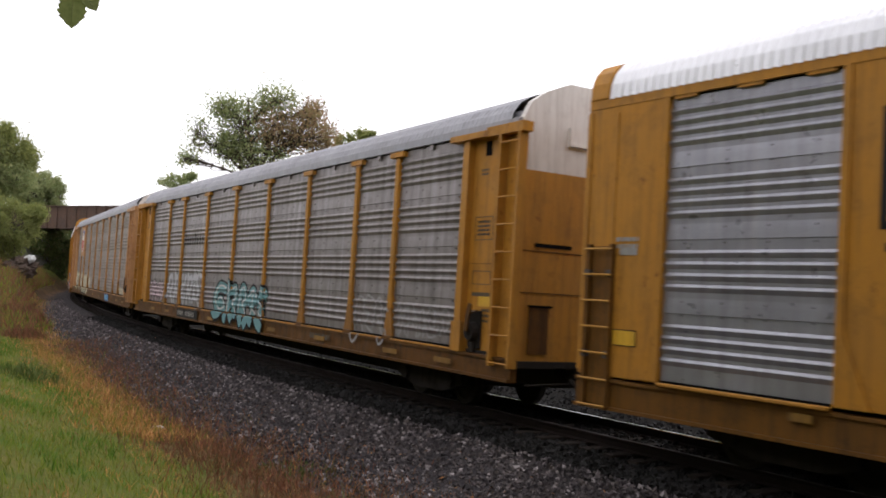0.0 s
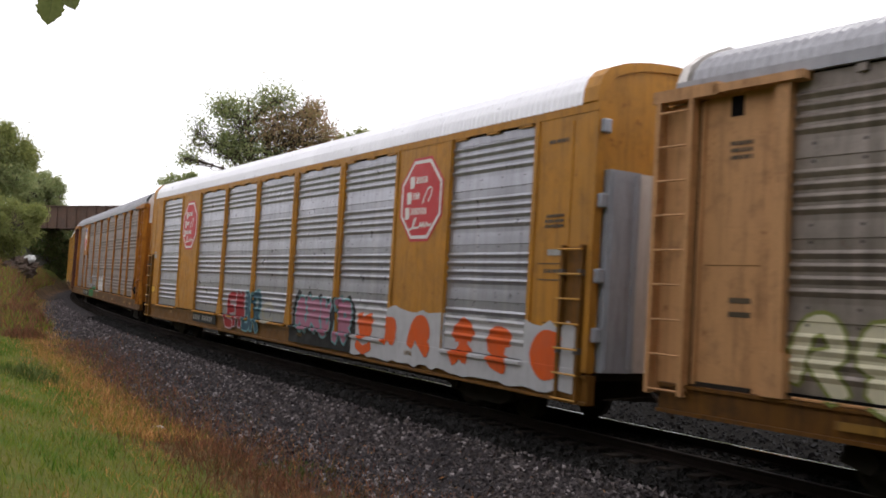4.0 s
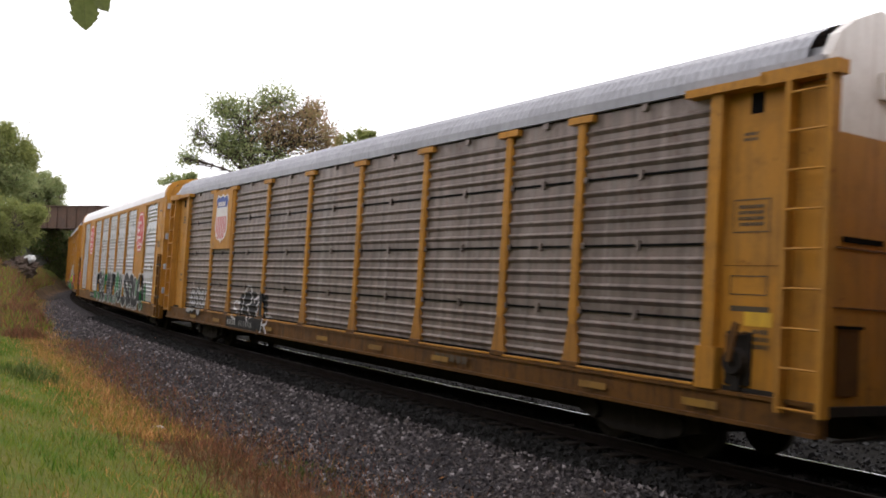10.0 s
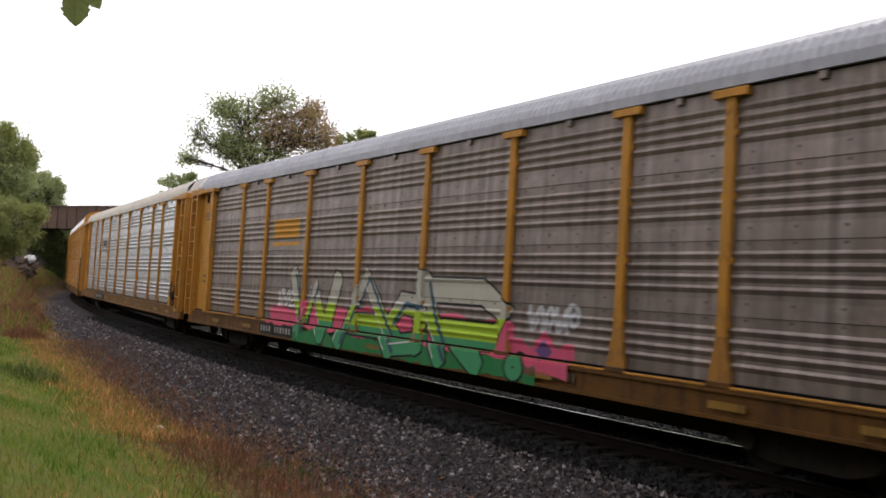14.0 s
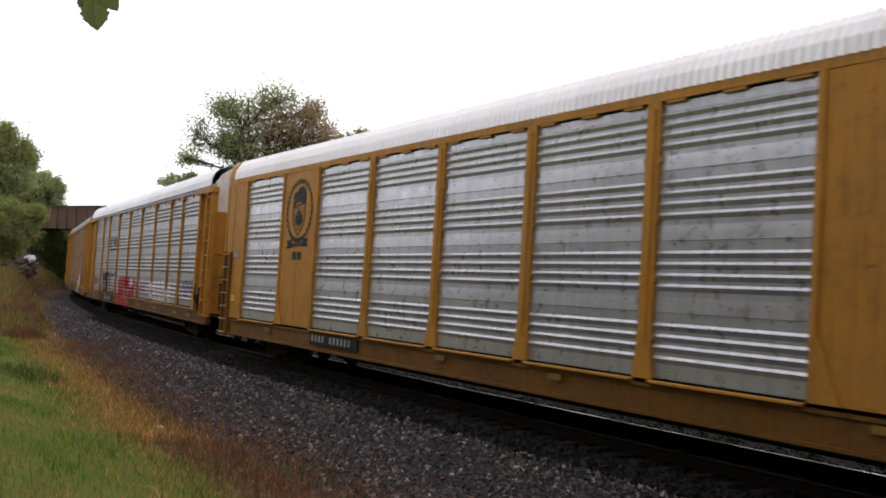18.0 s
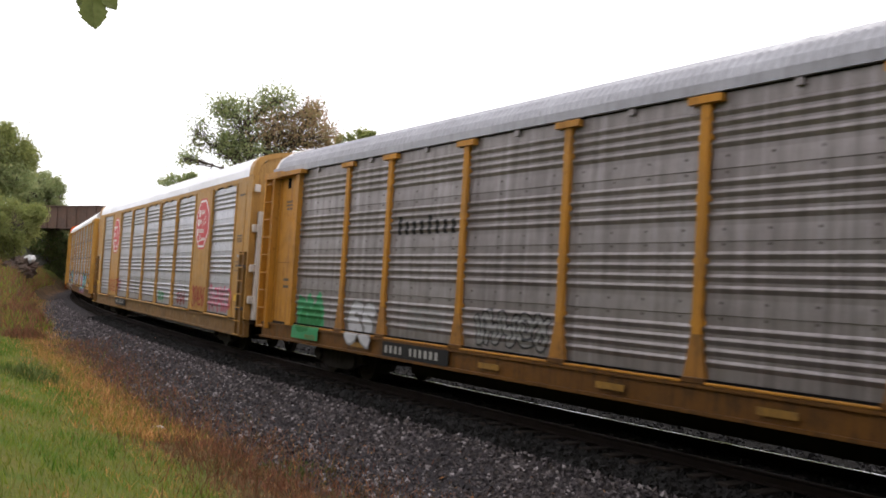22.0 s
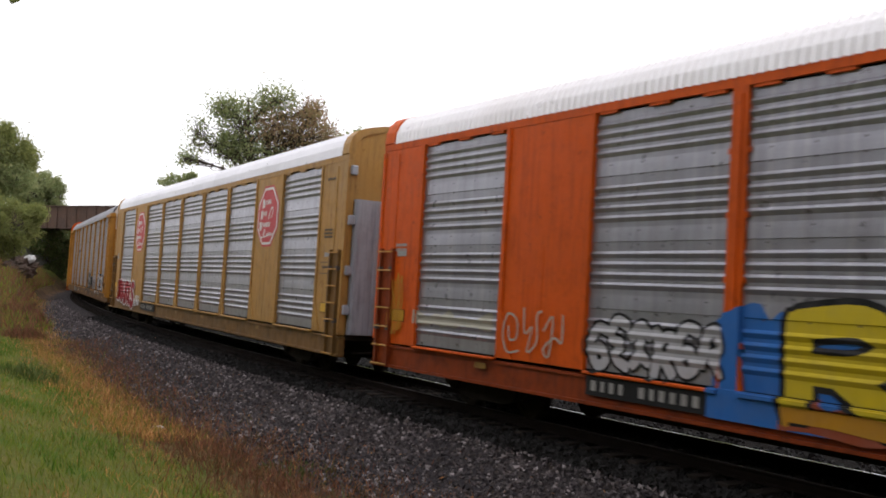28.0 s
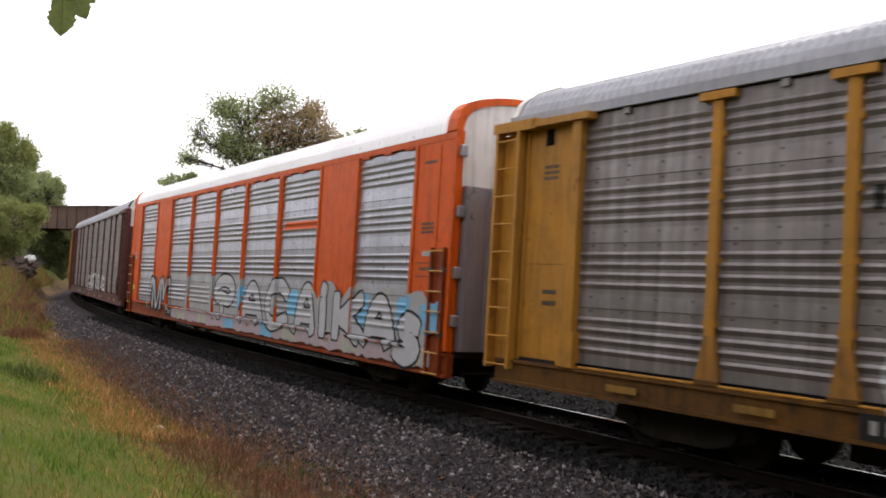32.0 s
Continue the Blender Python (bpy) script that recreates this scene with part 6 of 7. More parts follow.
def decorate():
    c = TRAIN
    # 0: bracket emblem in the rear sign bay
    bm = bmesh.new()
    for s in (-1, 1):
        x = -8.10 + s * 0.62
        add_box(bm, min(x, x - s * 0.09), max(x, x - s * 0.09), -1.608, -1.603, 3.1, 4.5)
        for z in (3.1, 4.41):
            add_box(bm, min(x, x - s * 0.28), max(x, x - s * 0.28), -1.608, -1.603, z, z + 0.09)
    for x in (-8.4, -8.1, -7.8):
        add_box(bm, x - 0.11, x + 0.11, -1.608, -1.603, 3.55, 4.05)
    for x in (-8.6, -8.4, -7.8, -7.6):
        add_box(bm, x - 0.05, x + 0.05, -1.608, -1.603, 2.85, 2.95)
    part("bracket_emblem", fixed(bm), SIGN_BLACK, c[0], "black bracket emblem with bars")
    # 1
    faint_bars(c[1], "A", (-7.1, -4.75, 3.30, 3.68), 8, "black")
    throw_up(c[1], "A", (-11.7, -9.55, 1.12, 2.0), 5, 31, "rose", "black", width=0.13)
    sprayed(c[1], "A", "14", [(-9.15, -8.2, 1.12, 2.25), (-8.3, -7.35, 1.12, 2.4)], "silver", "dim", 0.20, 0.05)
    sprayed(c[1], "A", "2453", [(-7.2, -6.5, 1.15, 2.3), (-6.6, -5.8, 1.15, 2.35), (-5.9, -5.2, 1.2, 2.4), (-5.4, -4.7, 1.1, 2.4)], "silver", "dim", 0.18, 0.05)
    sprayed(c[1], "A", "64153", [(-3.35, -1.9, 0.85, 2.1), (-1.95, -0.9, 0.78, 2.15), (-1.0, 0.0, 0.75, 2.05), (-0.1, 0.9, 0.72, 2.0), (0.8, 1.7, 0.72, 2.0)], "teal", "black", 0.32, 0.07)
    sprayed(c[1], "A", "64153", [(-3.2, -2.0, 1.15, 2.0), (-1.8, -1.0, 1.1, 2.05), (-0.85, -0.1, 1.1, 1.95), (0.05, 0.8, 1.1, 1.9), (0.95, 1.6, 1.1, 1.9)], "white", None, 0.05, lift=1.2)
    sprayed(c[1], "A", "6316", [(7.15, 7.75, 0.85, 2.0), (7.6, 8.2, 1.15, 2.0), (8.1, 8.6, 1.15, 1.95), (8.5, 9.0, 0.9, 1.8)], "grey", None, 0.06)
    scrawl(c[1], "A", (9.1, 11.3, 1.2, 1.85), 5, 36, "grey", 0.045)
    # 2
    shield_sign(c[2], -9.2, -7.45, 3.1, 4.93, FADED_PINK)
    sprayed(c[2], "A", "134", [(-11.9, -11.0, 1.1, 2.1), (-11.0, -10.2, 1.0, 2.05), (-10.3, -9.5, 0.9, 2.0)], "cream", "olive", 0.22, 0.05)
    sprayed(c[2], "A", "124315", [(-9.0, -7.8, 0.85, 2.0), (-7.2, -6.6, 0.9, 1.9), (-6.5, -5.9, 0.8, 1.95), (-5.9, -5.1, 0.75, 1.95), (-5.0, -4.5, 0.75, 1.9), (-4.2, -3.3, 0.72, 1.85)], "cream", None, 0.26)
    throw_up(c[2], "A", (4.95, 6.5, 0.70, 1.06), 4, 43, "sky", "blue", width=0.07)
    throw_up(c[2], "A", (9.2, 11.5, 1.12, 1.5), 7, 44, "cream", None, width=0.07)
    # 3
    octagon_sign(c[3], -8.10)
    octagon_sign(c[3], 8.10)
    sprayed(c[3], "B", "EM", [(-3.6, -2.75, 0.72, 1.78), (-2.8, -2.0, 0.74, 1.80)], "red", "rose", 0.24, 0.05)
    sprayed(c[3], "B", "BR", [(-1.95, -1.25, 0.70, 1.85), (-1.35, -0.6, 0.70, 1.88)], "slate", "teal", 0.20, 0.05)
    sprayed(c[3], "B", "C", [(-0.6, 0.35, 0.98, 1.6)], "sand", None, 0.14)
    cloud(c[3], "B", 1.7, 5.4, 0.66, 1.95, "black", 5, 6)
    sprayed(c[3], "B", "1424", [(1.85, 2.6, 0.95, 1.80), (2.45, 3.5, 0.95, 1.86), (3.4, 4.3, 0.92, 1.86), (4.3, 5.2, 0.80, 1.90)], "mauve", "teal", 0.26, 0.06)
    patch(c[3], "B", (5.35, 13.2, 0.66, 1.72), "silver", 55)
    for i, (x0, x1, z0, z1) in enumerate(((5.45, 6.35, 1.0, 1.62), (6.75, 7.5, 0.95, 1.6), (7.9, 8.9, 0.85, 1.65), (9.5, 10.3, 0.8, 1.7), (10.6, 11.5, 0.8, 1.6), (12.0, 12.9, 0.8, 1.65))):
        sprayed(c[3], "B", "241536"[i], [(x0, x1, z0, z1)], "orange", None, 0.30)
    sprayed(c[3], "B", "V", [(5.6, 6.4, 0.68, 0.98)], "orange", None, 0.20)
    # 4
    shield_sign(c[4], -9.2, -7.45, 3.15, 4.95, RUST_STREAKED)
    patch(c[4], "A", (-4.25, -2.2, 0.74, 1.28), "green", 60)
    throw_up(c[4], "A", (-5.6, -2.2, 1.15, 2.1), 6, 61, "grey", None, width=0.10)
    throw_up(c[4], "A", (-1.35, 0.6, 1.0, 2.0), 4, 62, "white", None, width=0.14)
    # 5
    words(c[5], "A", "BISE", (-12.0, -9.75, 0.92, 2.0), "white", "black", 0.05, 0.08, True)
    for ch, x0, x1, z0, z1 in (("8", -6.9, -6.2, 1.18, 1.86), ("A", -3.9, -3.0, 1.25, 1.88), ("N", 1.75, 2.85, 1.25, 1.85), ("J", 4.6, 5.35, 1.2, 1.9), ("R", 7.25, 7.95, 1.24, 1.86), ("!?", 8.1, 8.6, 1.38, 1.88)):
        spread(c[5], "A", True, lettering(ch, x0 - 0.2, x1 - 0.2, z0, z1, 0.05), 3, "white", "graffiti_letter", "white sprayed letter")
    dot = [(-0.57 + 0.16 * math.cos(i * 0.524), 1.82 + 0.16 * math.sin(i * 0.524)) for i in range(12)]
    spread(c[5], "A", True, [dot, [(-0.34, 1.13), (-0.13, 1.16), (-0.34, 1.55), (-0.55, 1.54)]], 3, "white", "graffiti_letter", "white sprayed letter")
    for i, x in enumerate((-4.1, -1.15, 1.75)):
        scrawl(c[5], "A", (x, x + 2.2, 1.2, 1.8), 4, 70 + i, "dim", 0.07, True)
    throw_up(c[5], "A", (9.1, 11.5, 1.14, 1.95), 5, 75, "white", "green", width=0.16, seams=True)
    for x, z0, z1 in ((10.3, 3.85, 5.02), (-3.05, 3.95, 5.02), (-6.0, 4.0, 5.02), (5.6, 4.4, 5.02), (-0.2, 4.5, 5.02)):
        rust_run(c[5], x, z0, z1, int(x * 10) + 300)
    for z in (3.30, 3.12):
        faint_bars(c[5], "A", (-6.17, -4.8, z, z + 0.15), 8, "black", True)
    for i in range(3):
        faint_bars(c[5], "A", (-6.15 + 0.06 * i, -5.25 - 0.05 * i, 3.55 + 0.12 * i, 3.61 + 0.12 * i), 2, "black", True, "emblem_stripe")
    # 6
    shield_sign(c[6], -9.25, -7.4, 3.1, 4.97, YELLOW)
    throw_up(c[6], "A", (-11.4, -9.45, 0.85, 1.85), 3, 81, "grey", "black", width=0.15, seams=True)
    patch(c[6], "A", (-6.3, -4.1, 0.80, 1.78), "black", 82, True)
    sprayed(c[6], "A", "3154", [(-6.9, -6.2, 0.95, 1.55), (-6.2, -5.2, 0.95, 2.0), (-5.2, -4.5, 1.05, 1.75), (-4.3, -3.7, 0.70, 1.3)], "white", None, 0.06, seams=True)
    # 7
    octagon_sign(c[7], -8.10)
    octagon_sign(c[7], 8.10)
    cloud(c[7], "B", -5.1, 2.9, 0.72, 2.22, "green", 1, 9)
    cloud(c[7], "B", 3.4, 8.6, 0.80, 2.05, "green", 2, 8)
    cloud(c[7], "B", 9.2, 10.1, 0.72, 1.9, "green", 4, 2)
    sprayed(c[7], "B", "POLMR", [(-4.45, -2.85, 0.64, 2.18), (-2.95, -2.0, 0.64, 2.12), (-2.15, -1.1, 0.66, 2.18), (-1.2, 0.32, 0.64, 2.16), (0.25, 1.95, 0.64, 2.20)], "black", "white", 0.40, 0.07)
    sprayed(c[7], "B", "*", [(2.0, 2.85, 0.66, 1.45)], "black", "white", 0.10, 0.07)
    sprayed(c[7], "B", "USORLA", [(2.85, 4.5, 0.80, 2.16), (4.3, 5.95, 0.66, 2.20), (5.7, 6.95, 0.66, 2.15), (6.65, 7.75, 0.64, 2.10), (7.55, 8.5, 0.66, 2.05), (8.35, 9.85, 0.66, 2.14)], "black", "white", 0.40, 0.07)
    scrawl(c[7], "B", (-6.3, -5.4, 1.1, 1.95), 3, 93, "white", 0.09)
    scrawl(c[7], "B", (-12.9, -12.1, 1.3, 2.2), 2, 94, "pink", 0.08)
    # 8
    spread(c[8], "A", False, lettering("III", -6.8, -5.1, 3.35, 3.85, 0.10), 1, "gold", "company_lettering", "yellow company lettering as bars")
    spread(c[8], "A", False, [[(-6.85, 3.14), (-5.05, 3.14), (-5.05, 3.24), (-6.85, 3.24)]], 1, "gold", "company_underline", "yellow underline")
    patch(c[8], "A", (-6.7, -4.9, 1.05, 1.5), "pink", 101)
    patch(c[8], "A", (-4.9, 4.4, 1.05, 1.65), "pink", 105)
    patch(c[8], "A", (4.4, 6.0, 0.85, 1.35), "pink", 106)
    patch(c[8], "A", (-4.8, 5.2, 0.70, 1.02), "green", 104)
    figures = (
        (-5.2, -1.95, ([(0.0, 1.0), (0.22, 0.05), (0.42, 0.82), (0.62, 0.05)], [(0.62, 0.05), (0.80, 0.95)])),
        (-2.25, 0.25, ([(0.02, 0.0), (0.44, 1.0), (1.0, 0.0)], [(0.22, 0.30), (0.80, 0.30)])),
        (-0.05, 1.55, ([(0.85, 0.62), (0.35, 0.66), (0.05, 0.38), (0.30, 0.08), (0.90, 0.16)], [(0.86, 1.0), (0.78, 0.10)])),
        (1.35, 4.30, ([(0.02, 0.95), (0.12, 0.50), (0.30, 0.0)], [(0.10, 0.86), (0.70, 0.86), (0.95, 0.62), (0.84, 0.34), (0.25, 0.34)], [(0.45, 0.30), (0.72, 0.0)])))
    for x0, x1, lines in figures:
        for n, g in enumerate(lines):
            pts = [(x0 + p * (x1 - x0), 0.86 + q * 1.52) for p, q in g]
            spread(c[8], "A", False, [[(v[0], v[1], v[2] + 0.0006 * n) for v in q] for q in ribbon_strip(pts, 0.56, False)], 2, "black", "graffiti_outline", "dark sprayed outline")
            for lo, hi, col in ((0.0, 1.28, "mint"), (1.28, 1.72, "lime"), (1.72, 9.0, "sand")):
                polys = [q for q in (clip_band([v[:2] for v in quad], lo, hi) for quad in ribbon_strip(pts, 0.46, False)) if len(q) > 2]
                spread(c[8], "A", False, [[(*v, 0.0006 * n) for v in q] for q in polys], 3.2, col, "graffiti_figure", "graffiti figure in bands of green and cream")
        pts = [(x0 + p * (x1 - x0), 0.86 + q * 1.52) for p, q in lines[0]]
        edge = [(x + 0.16, z - 0.02) for x, z in pts[:3]]
        spread(c[8], "A", False, ribbon_strip(edge, 0.11, False), 5.2, "slate", "graffiti_stroke", "dark blue sprayed edge")
        edge = [(x - 0.22, z) for x, z in pts]
        spread(c[8], "A", False, ribbon_strip(edge, 0.03, False), 5.2, "white", "graffiti_stroke", "white sprayed edge")
    spread(c[8], "A", False, [[(4.85, 1.25), (5.25, 0.95), (5.65, 1.25), (5.25, 1.6)]], 2, "pink", "graffiti_patch", "pink sprayed diamond")
    spread(c[8], "A", False, [[(5.0, 1.25), (5.25, 1.08), (5.45, 1.25), (5.25, 1.45)]], 3, "purple", "graffiti_patch", "purple sprayed diamond")
    sprayed(c[8], "A", "O", [(4.35, 4.85, 0.70, 1.15)], "mint", "black", 0.2, 0.05)
    scrawl(c[8], "A", (-6.2, -5.1, 1.5, 2.0), 3, 102, "white", 0.06)
    scrawl(c[8], "A", (4.75, 6.1, 1.56, 2.03), 4, 103, "silver", 0.09)
    # 9
    bm = bmesh.new()
    for s in (-1, 1):
        x = -5.85 + s * 0.80
        add_box(bm, min(x, x - s * 0.05), max(x, x - s * 0.05), -1.556, -1.548, 3.35, 3.98)
        for z in (3.35, 3.93):
            add_box(bm, min(x, x - s * 0.17), max(x, x - s * 0.17), -1.556, -1.548, z, z + 0.05)
        for o in (0.16, 0.30):
            add_box(bm, x - s * o - 0.045, x - s * o + 0.045, -1.556, -1.548, 3.22, 3.32)
    for x in (-6.2, -5.85, -5.5):
        add_box(bm, x - 0.10, x + 0.10, -1.556, -1.548, 3.52, 3.85)
    part("bracket_emblem", fixed(bm), SIGN_BLACK, c[9], "black bracket emblem with bars")
    # 10
    roundel_sign(c[10], -8.10)
    # 11
    for i in range(4):
        z = 3.44 + i * 0.13
        spread(c[11], "A", False, [[(-7.05 + 0.03 * i, z), (-6.55 + 0.10 * i, z), (-6.50 + 0.10 * i, z + 0.075), (-7.03 + 0.03 * i, z + 0.075)]], 1, "black", "emblem_stripe", "black emblem stripe")
    for x in (-5.92, -5.52, -5.12):
        spread(c[11], "A", False, [[(x, 3.46), (x + 0.28, 3.46), (x + 0.38, 3.94), (x + 0.10, 3.94)]], 1, "black", "company_lettering", "black slanted company bar")
    spread(c[11], "A", False, [[(-6.95, 3.27), (-4.7, 3.27), (-4.7, 3.36), (-6.95, 3.36)]], 1, "black", "company_underline", "black underline")
    cloud(c[11], "A", -8.75, -6.95, 0.72, 2.38, "black", 6, 4, crest=0.14)
    sprayed(c[11], "A", "366", [(-8.6, -8.0, 1.3, 1.75), (-8.1, -7.6, 1.3, 1.8), (-7.7, -7.2, 1.35, 1.75)], "grey", None, 0.05, lift=0.6)
    spread(c[11], "A", False, ribbon_strip([(-7.05, 1.0), (-7.0, 1.8), (-6.75, 2.15), (-6.45, 1.9), (-6.5, 1.25), (-6.3, 1.9), (-6.1, 2.12), (-5.95, 1.7), (-5.98, 1.15), (-6.4, 1.2)], 0.11), 2, "black", "graffiti_stroke", "black sprayed line")
    spread(c[11], "A", False, ribbon_strip([(-5.95, 2.1), (-5.4, 2.0), (-4.9, 2.14), (-4.95, 1.6), (-5.0, 1.2)], 0.10), 2, "black", "graffiti_stroke", "black sprayed line")
    spread(c[11], "A", False, ribbon_strip([(-6.2, 0.95), (-5.8, 1.2), (-5.45, 1.05), (-5.2, 1.25), (-4.9, 1.0), (-4.5, 1.1), (-4.3, 0.75)], 0.10), 2, "black", "graffiti_stroke", "black sprayed line")
    cloud(c[11], "A", -3.72, -0.78, 0.66, 2.28, "red", 5, 6, crest=0.09)
    patch(c[11], "A", (-0.78, 0.16, 0.66, 1.62), "red", 115)
    for line, w in (([(-0.80, 1.55), (-0.80, 1.86), (-0.60, 2.0), (-0.40, 1.86), (-0.40, 1.6)], 0.07), ([(-0.38, 1.6), (-0.36, 1.86), (-0.18, 2.0), (0.02, 1.86), (0.04, 1.6)], 0.07),
                    ([(0.12, 1.4), (0.16, 1.8), (0.36, 1.92), (0.46, 1.7), (0.34, 1.45), (0.10, 1.2)], 0.24), ([(0.34, 1.45), (0.50, 1.15), (0.72, 0.7)], 0.05)):
        spread(c[11], "A", False, ribbon_strip(line, w), 2, "red", "graffiti_stroke", "red sprayed line")
    spread(c[11], "A", False, [[(-0.77, 1.64), (-0.43, 1.64), (-0.43, 1.86), (-0.60, 1.95), (-0.77, 1.86)], [(-0.34, 1.64), (0.0, 1.64), (0.0, 1.86), (-0.18, 1.95), (-0.34, 1.86)]], 2, "white", "graffiti_eye", "white sprayed spot")
    sprayed(c[11], "A", "453", [(-2.2, -1.7, 1.05, 1.45), (-1.8, -1.3, 1.1, 1.5), (-1.4, -0.85, 1.05, 1.4)], "rose", None, 0.05, lift=0.6)
    sprayed(c[11], "A", "35", [(0.62, 0.86, 1.35, 1.62), (0.86, 1.14, 1.38, 1.66)], "mauve", None, 0.06)
    sprayed(c[11], "A", "4613", row(1.55, 3.0, 1.36, 1.72, 4), "mauve", None, 0.06)
    scrawl(c[11], "A", (-12.9, -12.3, 2.6, 4.3), 3, 118, "silver", 0.06)
    sprayed(c[11], "A", "46", [(-12.95, -12.55, 1.2, 1.95), (-12.6, -12.25, 1.25, 1.9)], "silver", None, 0.10)
    cloud(c[11], "A", 4.1, 7.7, 1.12, 1.95, "white", 8, 6)
    sprayed(c[11], "A", "34152", row(4.3, 7.5, 1.15, 1.65, 5), "rose", None, 0.08, lift=0.4)
    for i, ch in enumerate("NONAME"):
        spread(c[11], "A", False, lettering(ch, 9.6 + 0.34 * i, 9.88 + 0.34 * i, 1.66, 2.04, 0.01), 2, "purple", "graffiti_letter", "purple marker letter")
    spread(c[11], "A", False, ribbon_strip([(9.85, 1.52), (10.6, 1.50)], 0.05), 2, "purple", "graffiti_stroke", "purple marker line")
    sprayed(c[11], "A", "453153", row(-11.65, -10.1, 1.45, 1.88, 6), "purple", None, 0.05)
    # 12
    faint_bars(c[12], "A", (-6.95, -4.65, 3.28, 3.66), 8, "black")
    cloud(c[12], "A", -11.7, -10.2, 0.80, 1.95, "mint", 121, 3)
    throw_up(c[12], "A", (-11.6, -10.2, 0.9, 1.75), 2, 122, "green", None, width=0.18)
    sprayed(c[12], "A", "63", [(-8.95, -8.2, 0.85, 1.85), (-8.3, -7.6, 0.85, 1.8)], "silver", "dim", 0.24, 0.05)
    scrawl(c[12], "A", (-6.4, -5.0, 1.3, 1.8), 3, 124, "dim", 0.08)
    throw_up(c[12], "A", (-4.0, -1.8, 1.2, 1.9), 5, 125, "dim", "black", width=0.09)
    cloud(c[12], "A", 4.28, 6.88, 0.72, 2.08, "sand", 126, 5)
    sprayed(c[12], "A", "64153", row(4.3, 6.85, 0.98, 1.98, 5), "cream", "black", 0.34, 0.05)
    throw_up(c[12], "A", (9.7, 10.9, 1.15, 1.6), 3, 128, "black", None, width=0.07)
    # 13
    octagon_sign(c[13], -8.10)
    octagon_sign(c[13], 8.10)
    scrawl(c[13], "B", (7.5, 9.1, 1.15, 1.95), 4, 131, "red", 0.06)
    scrawl(c[13], "B", (9.4, 12.1, 1.1, 1.95), 6, 132, "pink", 0.06)
    scrawl(c[13], "B", (5.0, 6.3, 1.15, 1.6), 3, 133, "red", 0.06)
    scrawl(c[13], "B", (1.9, 2.9, 1.15, 1.6), 3, 134, "mint", 0.06)
    scrawl(c[13], "B", (-9.0, -6.2, 1.2, 1.9), 5, 135, "red", 0.05)
    scrawl(c[13], "B", (-3.0, -1.6, 1.3, 2.0), 2, 136, "dim", 0.05)
    # 14
    patch(c[14], "A", (-9.4, -4.9, 0.95, 1.5), "sand", 147, True)
    sprayed(c[14], "A", "14523", [(-10.8, -9.1, 1.1, 2.2), (-9.2, -7.8, 1.05, 2.15), (-7.9, -6.8, 1.0, 2.1), (-6.9, -5.8, 1.0, 2.1), (-5.9, -4.8, 1.0, 2.05)], "teal", "maroon", 0.36, 0.08, True)
    sprayed(c[14], "A", "36241", row(-3.9, -0.8, 1.1, 1.95, 5), "silver", "brown", 0.17, 0.06, True)
    patch(c[14], "A", (4.1, 8.2, 0.76, 1.7), "mauve", 143, True)
    sprayed(c[14], "A", "4631", row(4.4, 7.8, 0.85, 2.1, 4), "teal", "black", 0.28, 0.07, True)
    faint_bars(c[14], "A", (-6.4, -4.6, 3.3, 3.8), 3, "red", True)
    scrawl(c[14], "A", (-12.75, -11.95, 3.3, 4.8), 3, 146, "black", 0.03, True)
    # 15
    cloud(c[15], "B", -4.6, 4.1, 0.68, 2.25, "blue", 3, 10)
    patch(c[15], "B", (-3.5, 2.7, 0.66, 1.06), "brick", 158, layer=2)
    rock = [(-3.65, -1.8, 0.75, 2.24), (-1.75, -0.25, 0.72, 2.28), (-0.42, 1.05, 0.72, 2.30), (0.90, 2.5, 0.70, 2.22)]
    sprayed(c[15], "B", "ROCK", rock, "yellow", "black", 0.38, 0.08)
    sprayed(c[15], "B", "ROCK", [(a, b, 0.72, 0.98) for a, b, z0, z1 in rock], "gold", None, 0.10, lift=1.0)
    spread(c[15], "B", False, [[(4.55, 3.62), (6.9, 3.62), (6.98, 3.86), (4.75, 3.86)]], 1, "orange", "company_lettering", "orange company band")
    spread(c[15], "B", False, [[(4.5, 3.44), (6.2, 3.53), (6.9, 3.55), (4.7, 3.54)]], 1, "black", "company_swoosh", "black company stroke")
    sprayed(c[15], "B", "6143652", [(4.2, 5.2, 0.80, 2.14), (5.0, 5.95, 0.85, 2.18), (5.8, 7.15, 0.72, 2.08), (7.15, 8.4, 0.72, 2.12), (8.2, 9.3, 0.74, 2.05), (9.1, 10.2, 0.72, 2.2), (9.9, 11.0, 0.70, 2.0)], "white", "plum", 0.27, 0.09)
    sprayed(c[15], "B", "6143652", [(4.3, 5.1, 0.72, 0.98), (5.1, 5.9, 0.72, 0.98), (5.9, 7.1, 0.68, 0.9), (7.2, 8.3, 0.68, 0.95), (8.3, 9.2, 0.68, 0.95), (9.2, 10.1, 0.68, 0.9), (10.0, 10.9, 0.68, 0.9)], "silver", None, 0.10, lift=1.0)
    sprayed(c[15], "B", "O", [(10.9, 11.8, 1.0, 2.1)], "brown", "black", 0.34, 0.06)
    sprayed(c[15], "B", "E", [(11.1, 11.8, 1.2, 1.6)], "sky", None, 0.14, lift=1.0)
    sprayed(c[15], "B", "SM", [(11.9, 12.3, 1.7, 2.0), (12.2, 12.6, 1.7, 2.0)], "sky", None, 0.08)
    sprayed(c[15], "B", "635461", row(-6.95, -4.4, 1.1, 1.88, 6, 0.14), "silver", "black", 0.16, 0.045)
